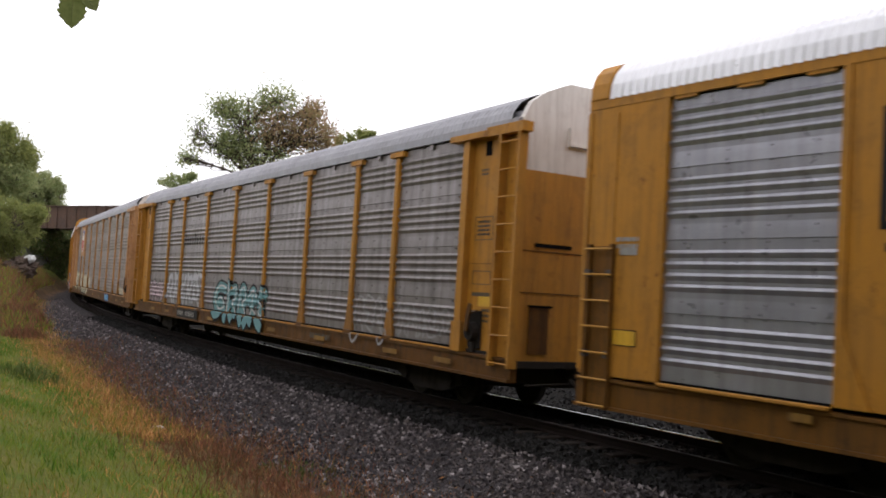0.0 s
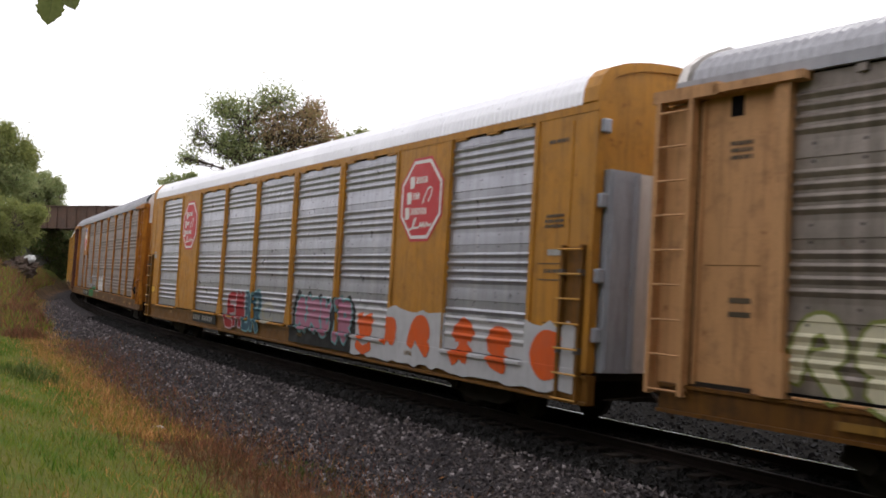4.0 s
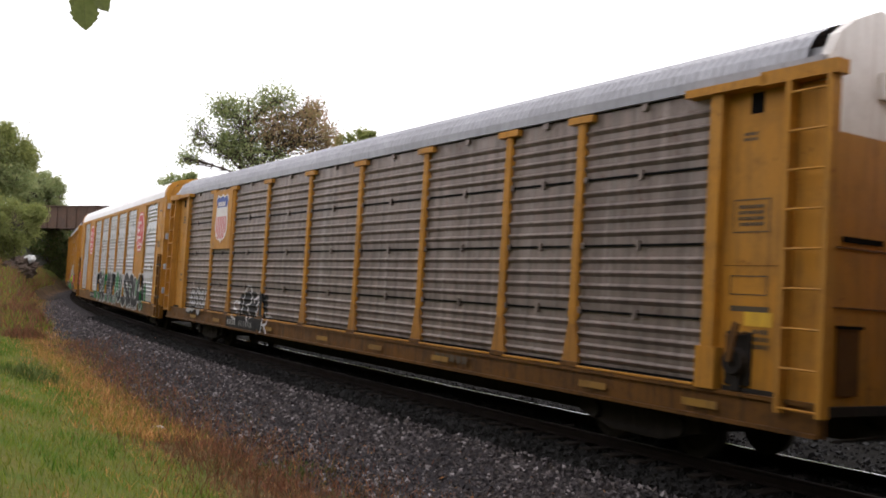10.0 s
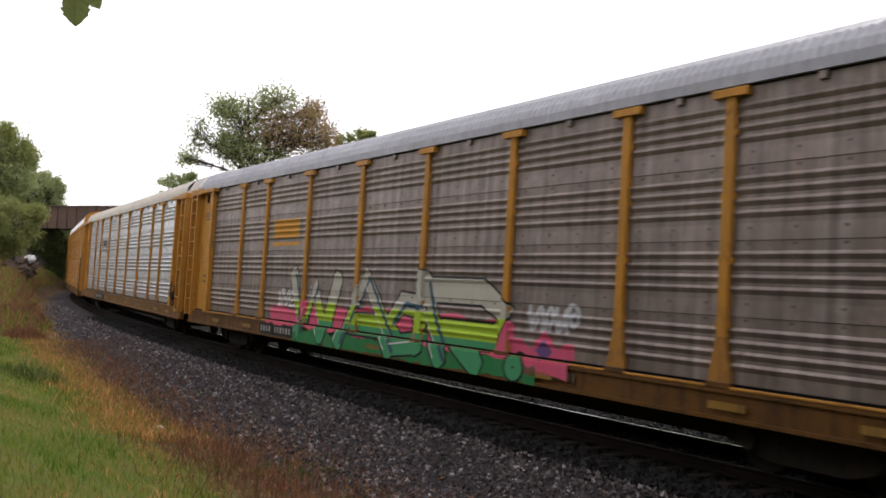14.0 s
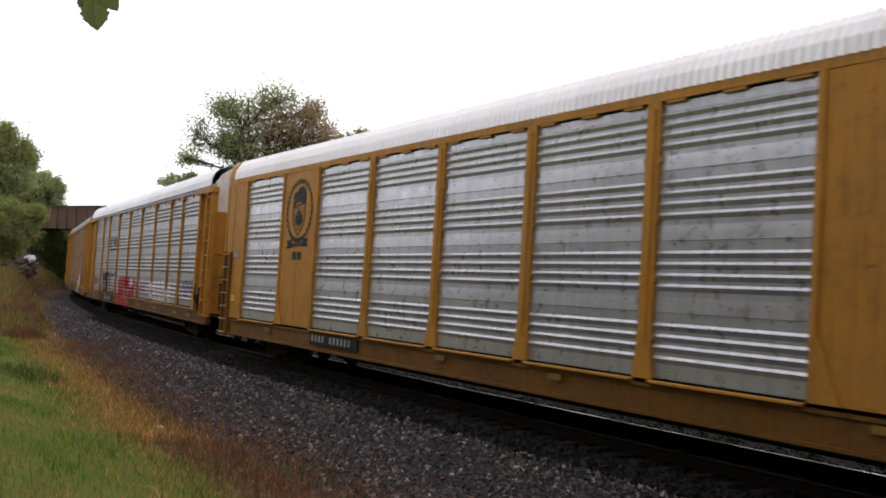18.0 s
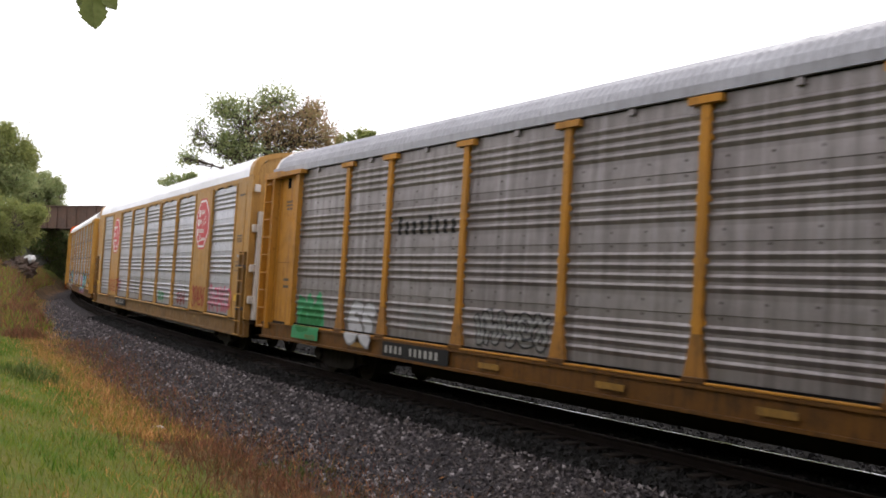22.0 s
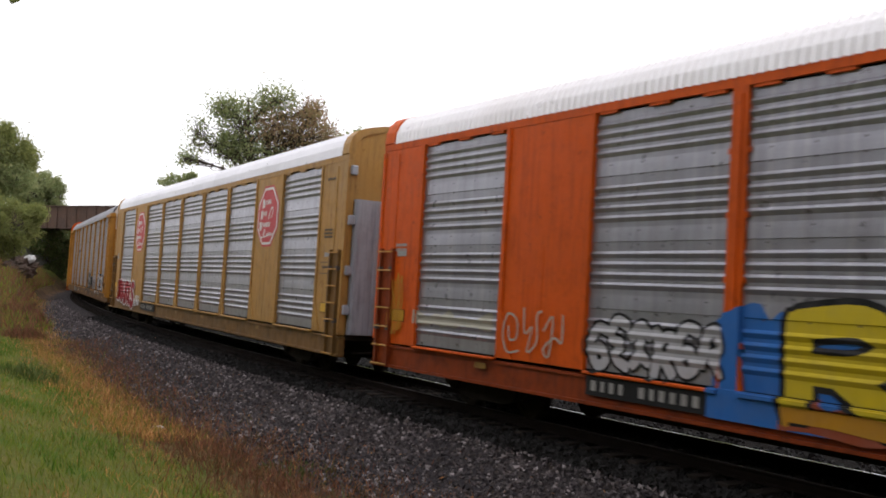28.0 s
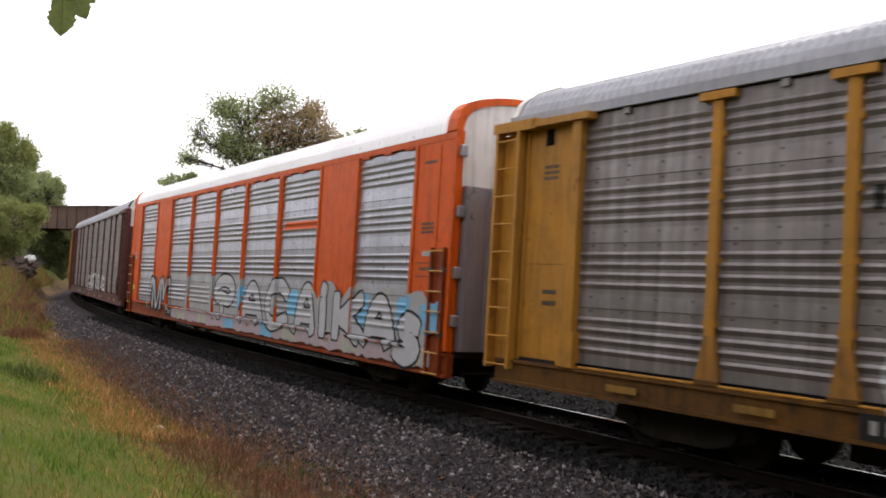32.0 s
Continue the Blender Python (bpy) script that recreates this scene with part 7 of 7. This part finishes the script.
    scrawl(c[15], "B", (-9.0, -7.5, 1.1, 2.0), 3, 155, "sand", 0.035)
    scrawl(c[15], "B", (-12.9, -12.3, 1.2, 2.5), 3, 156, "gold", 0.035)
    patch(c[15], "B", (-11.9, -9.4, 1.5, 1.75), "sand", 157)
    # 16
    octagon_sign(c[16], -8.10)
    octagon_sign(c[16], 8.10)
    sprayed(c[16], "B", "BUDKS", [(-11.95, -11.1, 0.92, 1.90), (-11.2, -10.4, 0.85, 1.85), (-10.5, -9.7, 0.78, 1.85), (-9.8, -9.0, 0.74, 1.85), (-9.1, -8.25, 0.66, 1.85)], "red", "white", 0.30, 0.06)
    scrawl(c[16], "B", (-8.2, -7.2, 0.8, 1.25), 3, 161, "white", 0.07)
    # 17
    faint_bars(c[17], "A", (-7.1, -4.9, 3.34, 3.63), 8, "black")
    sprayed(c[17], "A", "61356", [(-7.0, -5.9, 0.8, 2.1), (-6.2, -5.2, 1.1, 2.35), (-5.2, -4.4, 1.1, 2.25), (-4.4, -3.5, 1.1, 2.35), (-3.6, -2.4, 0.8, 2.1)], "silver", None, 0.07)
    sprayed(c[17], "A", "3614", [(1.4, 2.3, 0.95, 2.1), (2.1, 3.0, 0.95, 2.05), (2.8, 3.8, 0.85, 2.15), (3.6, 4.5, 0.72, 1.95)], "black", "dim", 0.20, 0.03)
    scrawl(c[17], "A", (4.4, 6.6, 1.2, 1.7), 5, 173, "black", 0.05)
    sprayed(c[17], "A", "3514", row(7.2, 9.7, 0.95, 2.1, 4, 0.14), "silver", "black", 0.17, 0.05)
    # 18
    cloud(c[18], "B", -4.6, 12.7, 1.05, 2.2, "grey", 7, 13)
    patch(c[18], "B", (-6.0, 12.9, 0.66, 1.06), "rose", 181)
    for x in (-5.2, -2.6, 0.2, 3.5, 5.2, 8.9, 11.8):
        patch(c[18], "B", (x, x + 0.9, 0.68, 0.98), ("sky", "brick", "sand")[int(abs(x)) % 3], int(x * 10) + 400, layer=2)
    for x in (1.3, 5.2, 9.3, 11.3, 12.4):
        patch(c[18], "B", (x, x + 0.7, 1.3, 1.95), "sky", int(x * 10) + 500, layer=2)
    sprayed(c[18], "B", "PACAIKAS", [(-1.3, 0.95, 0.85, 2.28), (1.5, 3.35, 0.9, 2.12), (3.5, 5.4, 0.85, 2.25), (5.75, 7.3, 0.85, 2.16), (7.1, 8.4, 0.85, 2.25), (8.2, 9.9, 0.85, 2.05), (9.8, 11.3, 0.85, 2.0), (11.3, 12.6, 0.62, 1.7)], "silver", "black", 0.36, 0.06)
    sprayed(c[18], "B", "MVM", [(-9.9, -8.8, 0.85, 2.05), (-8.9, -7.8, 0.85, 2.05), (-7.9, -6.6, 0.85, 2.05)], "silver", "black", 0.16, 0.10)
    spread(c[18], "B", False, [[(4.55, 3.55), (6.9, 3.55), (6.98, 3.76), (4.75, 3.76)]], 1, "orange", "company_lettering", "orange company band")
    # 19
    throw_up(c[19], "A", (-2.0, 6.0, 1.0, 2.1), 6, 191, "white", None, width=0.14)


def clip_band(poly, lo, hi):
    """The part of a polygon (x, z) between two heights."""
    for level, keep in ((lo, 1), (hi, -1)):
        out = []
        for (x0, z0), (x1, z1) in zip(poly, poly[1:] + poly[:1]):
            a, b = (z0 - level) * keep, (z1 - level) * keep
            if a >= 0:
                out.append((x0, z0))
            if a * b < 0:
                f = a / (a - b)
                out.append((x0 + f * (x1 - x0), level))
        poly = out
        if len(poly) < 3:
            return []
    return poly


decorate()


# ---- bridge over the track, far off ----
def bridge():
    x, y, turn = -43.8, 110.4, 157.4
    root = tagged(new("railway_bridge"), "rusty brown plate girder bridge crossing over the track", "bridge")
    root.matrix_world = pose(x, y, 0, 0, 0, turn)

    # in the bridge's space x runs along it and -y points away beyond it
    for w in (0.0, -5.2):
        bm = bmesh.new()
        add_box(bm, -24, 17, w - 0.012, w + 0.012, 7.05, 9.62)
        web = part("girder_web", fixed(bm), GIRDER, root, "rust-stained riveted steel web")
        for z0, z1 in ((6.97, 7.05), (9.62, 9.72)):
            bm = bmesh.new()
            add_box(bm, -24, 17, w - 0.25, w + 0.25, z0, z1, 0.01)
            part("girder_flange", fixed(bm), GIRDER, root)
        for i in range(28):
            bm = bmesh.new()
            v = -23.9 + i * 1.512
            add_box(bm, v - 0.055, v + 0.055, w - 0.17, w + 0.17, 7.05, 9.62)
            part("stiffener", fixed(bm), GIRDER, web)
    bm = bmesh.new()
    add_box(bm, -24, 17, -4.9, -0.3, 7.35, 7.6)
    part("bridge_deck", fixed(bm), TIE, root)
    for i in range(11):
        bm = bmesh.new()
        v = -23.2 + i * 3.9
        add_box(bm, v - 0.12, v + 0.12, -5.18, -0.02, 7.06, 7.34)
        part("cross_beam", fixed(bm), GIRDER, root)
    for x0, x1 in ((-24.5, -9.5), (9.0, 19.0)):
        bm = bmesh.new()
        add_prism(bm, [(x0, -2.0), (x1, -2.0), (x1 - 0.3, 6.9), (x0 + 0.3, 6.9)], 1, -6.2, 0.8)
        bmesh.ops.bevel(bm, geom=bm.edges[:], offset=0.08, segments=1, affect="EDGES")
        part("abutment", fixed(bm), CONCRETE, root, "stained concrete abutment")


bridge()


# ---- trees ----
def limb_mesh(bm, a, b, r0, r1, rng, bend=0.12, n=5):
    """A tapered, crooked limb from a to b; gives its points."""
    a, b = Vector(a), Vector(b)
    l = (b - a).length
    pts = [a.lerp(b, i / n) + (Vector((rng.normal(), rng.normal(), rng.normal() * 0.5)) * bend * l / n if 0 < i < n else Vector()) for i in range(n + 1)]
    rings = []
    for i, p in enumerate(pts):
        q = (pts[min(i + 1, n)] - pts[max(i - 1, 0)]).to_track_quat("Z", "Y")
        r = r0 + (r1 - r0) * i / n
        rings.append([bm.verts.new(p + q @ Vector((r * math.cos(j * 1.0472), r * math.sin(j * 1.0472), 0))) for j in range(6)])
    for u, v in zip(rings, rings[1:]):
        for j in range(6):
            bm.faces.new((u[j], u[(j + 1) % 6], v[(j + 1) % 6], v[j]))
    bm.faces.new(rings[-1])
    return pts


def leaf_mesh(name, centres, size, material, rng, parent):
    """Small bent leaves, two triangles each, turned every way."""
    n = len(centres)
    if not n:
        return None
    a, b = rng.normal(size=(n, 3)), rng.normal(size=(n, 3))
    a /= np.linalg.norm(a, axis=1)[:, None]
    b -= a * (a * b).sum(1)[:, None]
    b /= np.linalg.norm(b, axis=1)[:, None]
    c = np.cross(a, b)
    k = (size * rng.uniform(0.6, 1.35, n))[:, None]
    verts = np.stack([centres - a * k * 0.6, centres + b * k * 0.36 + c * k * 0.12, centres + a * k * 0.6, centres - b * k * 0.36 + c * k * 0.12], 1).reshape(-1, 3)
    j = np.arange(n)[:, None] * 4
    faces = np.hstack([j, j + 1, j + 2, j + 3])
    ob = mesh_object(name, verts.tolist(), faces.tolist(), material, parent)
    return tagged(ob, kind="stuff")


def tree(base, blobs, seed, label, leaf=0.22, density=90, trunk=0.26, name="tree", low=0.0, twigs=14, spread_out=0.34, category="tree"):
    """A trunk, a limb to each mass of leaves, and twigs that carry the leaves; a blob is (across, z, half width, half height, material, filling)."""
    rng = np.random.default_rng(seed)
    bx, by = base
    d = math.hypot(bx, by)
    ax, ay = by / d, -bx / d
    root = tagged(new(name), label, category)
    root.location = (bx, by, low)
    bm = bmesh.new()
    z_fork = min(b[1] - b[3] for b in blobs) - low
    z_top = max(b[1] for b in blobs) - low
    stem = limb_mesh(bm, (0, 0, -0.6), (ax * blobs[0][0] * 0.7, ay * blobs[0][0] * 0.7, z_top), trunk, trunk * 0.2, rng, 0.10, 8)
    part("trunk", fixed(bm), BARK, root)
    clouds = {}
    for across, z, rx, rz, material, fill in blobs:
        centre = Vector((ax * across, ay * across, z - low)) + Vector((ay, -ax, 0)) * float(rng.normal(0, 0.35 * rx))
        start = min(stem, key=lambda p: abs(p.z - max(z_fork * 0.8, centre.z - rz - 0.6 * rx)))
        bm = bmesh.new()
        line = limb_mesh(bm, start, centre, trunk * 0.42, trunk * 0.10, rng, 0.18)
        n_twigs = int(twigs * (0.6 + rx * rz * 0.25))
        for i in range(n_twigs):
            v = rng.normal(size=3)
            v /= np.linalg.norm(v)
            v *= rng.uniform(0.45, 1.0) ** 0.6 * rng.uniform(0.78, 1.02)
            tip = centre + Vector((ax * v[0] * rx + ay * v[1] * rx, ay * v[0] * rx - ax * v[1] * rx, v[2] * rz))
            limb_mesh(bm, line[int(rng.integers(2, 6))], tip, trunk * 0.09, 0.012, rng, 0.3, 3)
            count = int(density * fill * (0.5 + rng.random()))
            g = rng.normal(size=(count, 3)) * spread_out * np.array([1, 1, 0.95]) * (0.55 + 0.14 * rx)
            clouds.setdefault(material, []).append(np.array(tip) + g)
        part("limb", fixed(bm), BARK, root)
    for material, lists in clouds.items():
        leaf_mesh("crown", np.concatenate(lists), leaf, material, rng, root)
    return root


def masses(rows, material, fill=1.0):
    return [(*r, material, fill) for r in rows]


tree((-14.0, 68.6), masses([(-1.3, 13.2, 2.2, 2.4), (1.2, 15.4, 1.7, 1.1), (-2.6, 14.6, 1.1, 1.1), (-2.4, 11.8, 1.0, 1.0), (0, 11.0, 3.0, 1.2)], LEAF_GREEN) + masses([(-4.5, 12.4, 0.9, 1.6), (-5.1, 10.6, 0.9, 0.4)], LEAF_GREEN, 0.45) + masses([(1.3, 13.2, 2.0, 1.7), (3.1, 13.2, 2.0, 2.0), (4.9, 12.6, 0.9, 1.5), (3.9, 14.7, 0.9, 0.9)], LEAF_RUSSET),
     61, "broad tree with green and russet autumn leaves beyond the track", 0.165, 19, 0.30, twigs=80, spread_out=0.5)
tree((-10.0, 99.5), masses([(0.5, 17.2, 1.6, 0.9), (-1.2, 16.6, 0.9, 0.8), (1.8, 17.5, 0.5, 0.3), (0.2, 14.6, 2.2, 1.6)], LEAF_OLIVE), 62, "slim olive-green tree rising behind the train", 0.26, 60, 0.22)
tree((-39.7, 134.3), masses([(0, 15.2, 2.6, 0.9), (2.2, 16.1, 1.0, 0.4), (0.3, 12.5, 3.0, 2.0)], LEAF_GREEN), 63, "low green tree far beyond the track", 0.34, 70, 0.25)
tree((-42.2, 85.9), masses([(0.4, 13.2, 2.7, 2.0), (2.4, 12.4, 1.3, 1.9), (0.7, 14.7, 1.1, 0.8), (-3.2, 12.0, 3.4, 3.1)], LEAF_OLIVE) + masses([(-0.3, 11.1, 3.0, 3.0), (1.7, 10.5, 2.0, 1.6)], LEAF_GREEN), 64, "large olive-green tree beside the bridge", 0.19, 50, 0.36, low=2.3, twigs=70, spread_out=0.5)
tree((-35.8, 77.1), masses([(0, 5.7, 1.9, 2.3), (1.5, 6.8, 0.8, 0.8), (-0.6, 4.1, 1.5, 1.2), (-2.6, 6.3, 2.0, 3.0)], LEAF_OLIVE), 65, "olive bush with yellowing leaves on the bank", 0.16, 80, 0.14, "bush", low=2.2, twigs=50, category="bush")
tree((-54.6, 124.3), masses([(0.4, 13.4, 2.2, 1.7), (-1.1, 12.1, 2.5, 1.8), (1.6, 12.4, 1.7, 1.6), (-3.6, 12.6, 2.8, 2.2), (0.8, 10.0, 2.8, 2.2)], LEAF_GREEN), 66, "green tree rising behind the bridge", 0.24, 80, 0.28, low=1.0, twigs=40)
tree((-50.0, 117.8), masses([(-0.8, 5.4, 3.1, 2.1), (1.9, 3.8, 1.8, 3.0), (-2.5, 6.2, 2.2, 2.2), (0.4, 1.8, 1.7, 1.3), (-5.1, 4.9, 3.1, 3.1)], LEAF_DARK), 67, "dark shrubs in the shade under the bridge", 0.28, 120, 0.16, "shrub", twigs=20, category="shrub")
for i, (bx, by, h, w) in enumerate(((-62, 131, 13, 5), (-70, 120, 15, 6), (-57, 146, 11, 6), (-49, 158, 10, 6), (-43, 168, 9, 6), (-78, 140, 16, 7), (-60, 106, 12, 5), (-66, 98, 13, 6))):
    tree((bx, by), masses([(0, h * 0.72, w * 0.75, h * 0.24), (-w * 0.5, h * 0.45, w * 0.7, h * 0.26), (w * 0.5, h * 0.42, w * 0.7, h * 0.26), (0, h * 0.2, w * 0.9, h * 0.2)], (LEAF_GREEN, LEAF_OLIVE, LEAF_DARK)[i % 3]), 70 + i, "leafy woodland tree beyond the bridge", 0.42, 60, 0.26, "woodland_tree", low=1.0, twigs=12, spread_out=0.55)

# scrub added along the track's far side, darkening far ground and gaps between cars
rng = random.Random(17)
for i in range(15):
    s = -96 + i * 8.2
    bx, by, _ = beside(s, -10.2 - rng.uniform(0, 2.2))
    h = 3.9 + rng.uniform(-0.5, 0.5)
    tree((bx, by), masses([(0, h * 0.6, 2.6, h * 0.36), (-2.2, h * 0.4, 1.8, h * 0.33), (2.2, h * 0.42, 1.8, h * 0.3)], (LEAF_DARK, LEAF_OLIVE)[i % 2]), 90 + i, "added lineside shrub that darkens the ground beyond the track", 0.34, 55, 0.09, "shrub", low=-0.8, twigs=9, spread_out=0.45, category="shrub")

# added, unseen wood behind the camera and along the near side; blocks low sky
rng = random.Random(23)
count = 0
for belt, u in enumerate((23.0, 30.0)):
    for i in range(17):
        s = -62 + i * 7.0 + rng.uniform(-1.5, 1.5) + belt * 3
        bx, by, _ = beside(s, u + rng.uniform(-1.2, 1.2))
        if math.hypot(bx, by) < 10 or by > 0 and abs(bx) < 0.62 * by + 5:
            continue
        h, w = rng.uniform(11, 14.5) if s > -25 else rng.uniform(6, 8), rng.uniform(4.4, 5.6)
        count += 1
        tree((bx, by), masses([(0, h * 0.78, w * 0.8, h * 0.2), (-w * 0.4, h * 0.5, w, h * 0.25), (w * 0.5, h * 0.48, w, h * 0.25), (0, h * 0.2, w, h * 0.18)], (LEAF_RUSSET, LEAF_DARK, LEAF_OLIVE)[count % 3]), 120 + count, "unseen woodland tree added to block low sky light", 0.55, 42, 0.24, "woodland_tree", low=ground_height(s, u) - 0.2, twigs=10, spread_out=0.6)

# unseen trees added beside the camera, boughs over it, to shade the near cars
for i, (s, u, h) in enumerate(((17.0, 16.5, 15.0), (24.0, 12.0, 14.0), (33.0, 11.0, 15.0), (20.5, 8.2, 13.0), (14.5, 14.6, 13.5), (29.0, 6.5, 13.0))):
    bx, by, _ = beside(s, u)
    tree((bx, by), masses([(0, h * 0.82, 4.2, h * 0.16), (-2.6, h * 0.62, 3.6, h * 0.16), (2.8, h * 0.60, 3.6, h * 0.16), (0.4, h * 0.45, 3.4, h * 0.12)], (LEAF_GREEN, LEAF_OLIVE, LEAF_DARK)[i % 3]), 160 + i, "unseen tall leafy tree added to shade the near track", 0.42, 70, 0.30, "tree", low=ground_height(s, u) - 0.2, twigs=16, spread_out=0.6)

# ---- low mounds and stones by the bank ----
bm = bmesh.new()
bmesh.ops.create_icosphere(bm, subdivisions=4, radius=1.0)
for v in bm.verts:
    k = 1 + 0.45 * noise.noise(v.co * 1.7) + 0.3 * noise.noise(v.co * 5.0)
    v.co = Vector((v.co.x * 1.3, v.co.y * 1.2, v.co.z * 0.9)) * k
mound = part("earth_mound", bm, painted("bare_earth", (0.075, 0.052, 0.042), (0.10, 0.07, 0.05), (0.05, 0.035, 0.028), rough=0.95, bump_strength=0.9), None)
mound.location = (-35.3, 77.5, 2.2)
tagged(mound, "lumpy brown earth mound below the bushes", "mound")

bm = bmesh.new()
bmesh.ops.create_icosphere(bm, subdivisions=3, radius=0.42)
for v in bm.verts:
    v.co = Vector((v.co.x * 1.2, v.co.y, v.co.z * 0.8)) * (1 + 0.25 * noise.noise(v.co * 4))
boulder = part("boulder", bm, LITTER_WHITE, None)
boulder.location = (-34.5, 77.2, 2.95)
tagged(boulder, "pale boulder resting on the brown earth mound", "stone")

# ---- the twig that hangs from a bough near the camera ----
TOOTHED = islands("twig_leaf_green", [(0.20, 0.27, 0.08), (0.25, 0.29, 0.10), (0.30, 0.27, 0.13), (0.30, 0.20, 0.12)], rough=0.5, scale=60.0, translucent=0.65)
VEIN = painted("leaf_vein", (0.16, 0.18, 0.06), (0.15, 0.16, 0.05), (0.10, 0.10, 0.04), rough=0.6)


def leaf_blade(length, width):
    """An ovate leaf with a toothed edge, its tip at the origin, hanging down, creased along the midrib."""
    bm = bmesh.new()
    n, left, mid, right = 26, [], [], []
    for i in range(n + 1):
        f = i / n
        w = width * 0.5 * (math.sin(math.pi * f ** 0.80) ** 1.25 if 0 < f < 1 else 0.0) * (0.84 + 0.16 * (i % 4) / 3)
        y = 0.018 * math.sin(f * 2.6)
        z = f * length
        mid.append(bm.verts.new((0, y, z)))
        left.append(bm.verts.new((-w - 1e-4, y - 0.22 * w, z + 0.15 * w)))
        right.append(bm.verts.new((w + 1e-4, y - 0.22 * w, z + 0.15 * w)))
    for i in range(n):
        bm.faces.new((left[i], mid[i], mid[i + 1], left[i + 1]))
        bm.faces.new((mid[i], right[i], right[i + 1], mid[i + 1]))
    return fixed(bm)


twig = tagged(new("hanging_twig"), "thin hanging twig with toothed green leaves", "twig")
bm = bmesh.new()
prev = Vector((0.0, 0.01, 0.112))
for p in ((0.012, 0.012, 0.17), (0.03, 0.015, 0.25), (0.06, 0.01, 0.40), (0.07, 0.0, 0.62)):
    add_tube(bm, prev, p, 0.0016, 0.002, 6)
    prev = Vector(p)
part("stem", fixed(bm), BARK, twig, "thin brown stem")
for (x, y, z), (rx, ry, rz), l, w in (((0, 0, 0), (4, 3, 12), 0.112, 0.082), ((0.062, 0.03, 0.055), (-10, -24, 30), 0.105, 0.072), ((0.105, -0.02, 0.088), (12, -38, -20), 0.10, 0.07), ((-0.045, 0.05, 0.085), (-14, 28, -25), 0.095, 0.066), ((0.03, 0.03, 0.16), (8, 10, 50), 0.11, 0.075)):
    blade = part("leaf", leaf_blade(l, w), TOOTHED, twig)
    blade.matrix_basis = pose(x, y, z, rx, ry, rz)
    bm = bmesh.new()
    add_tube(bm, (0, 0.0, 0.002), (0, 0.016, l * 0.6), 0.0004, 0.0009, 5)
    add_tube(bm, (0, 0.016, l * 0.6), (0, 0.006, l * 1.12), 0.0009, 0.0011, 5)
    part("midrib", fixed(bm), VEIN, blade)


def hang(x, y):
    """The twig's pose with its lowest leaf tip in a given direction from the camera, 2.6 m off."""
    far = 2.6
    p = pose(*EYE, 91.770, -1.761, 0) @ Vector(((x - 784) / 1636.27 * far, (441 - y) / 1636.27 * far, -far))
    return pose(*p, (y - 45) * 0.12, (95 - x) * 0.16, (x - 95) * 0.12)


def sway():
    walk(twig, [
        (0.0, hang(127, 51)), (0.4, hang(115, 53)), (0.7, hang(115, 52)), (1.0, hang(110, 40)), (1.3, hang(112, 25)), (1.6, hang(130, 35)), (1.9, hang(125, 48)), (2.0, hang(122, 50)),
        (2.3, hang(28, 32)), (2.5, hang(28, 37)), (3.0, hang(70, 40)), (3.5, hang(110, 48)), (4.0, hang(84, 45)), (4.5, hang(60, 50)), (4.7, hang(60, 45)), (5.0, hang(71, 50)), (5.4, hang(68, 53)),
        (6.0, hang(92, 52)), (6.5, hang(82, 48)), (7.0, hang(85, 62)), (7.4, hang(18, 48)), (8.0, hang(45, 52)), (8.2, hang(93, 72)), (8.6, hang(68, 63)), (9.0, hang(21, 49)), (9.5, hang(148, 71)),
        (10.0, hang(152, 55)), (10.5, hang(45, 46)), (10.9, hang(124, 38)), (11.0, hang(142, 36)), (11.4, hang(122, 35)), (11.7, hang(85, 29)), (12.0, hang(118, 38)), (12.3, hang(147, 40)), (12.6, hang(103, 40)),
        (13.0, hang(45, 32)), (13.5, hang(75, 28)), (14.0, hang(134, 48)), (14.4, hang(85, 55)), (14.5, hang(77, 57)), (15.1, hang(120, 52)), (15.8, hang(80, 50)), (16.5, hang(132, 55)), (16.7, hang(122, 68)),
        (17.0, hang(83, 77)), (17.3, hang(48, 70)), (17.6, hang(140, 72)), (18.0, hang(172, 55)), (18.5, hang(148, 57)), (19.0, hang(88, 54)), (19.5, hang(148, 55)), (20.0, hang(118, 45)), (20.3, hang(132, 45)),
        (21.0, hang(172, 42)), (21.4, hang(147, 42)), (21.7, hang(117, 48)), (22.0, hang(169, 53)), (22.3, hang(143, 52)), (22.6, hang(52, 48)), (22.9, hang(5, 32)), (23.0, hang(3, 45)), (23.5, hang(162, 42)),
        (24.0, hang(160, 30)), (24.5, hang(150, 37)), (25.2, hang(110, 42)), (25.9, hang(140, 45)), (26.5, hang(170, 37)), (26.7, hang(118, 33)), (27.0, hang(126, 56)), (27.3, hang(122, 12)), (28.0, hang(20, 8)),
        (28.5, hang(20, -10)), (29.0, hang(49, 50)), (30.0, hang(74, 35)), (30.2, hang(82, 35)), (30.9, hang(170, 20)), (31.0, hang(177, 24)), (31.5, hang(150, 60)), (32.0, hang(107, 65))])


def motions():
    for k, car in TRAIN.items():
        walk(car, [(i * 0.5, car_pose(k, i * 0.5, SLACK.get(k, 0.0))) for i in range(65)])
    sway()


motions()
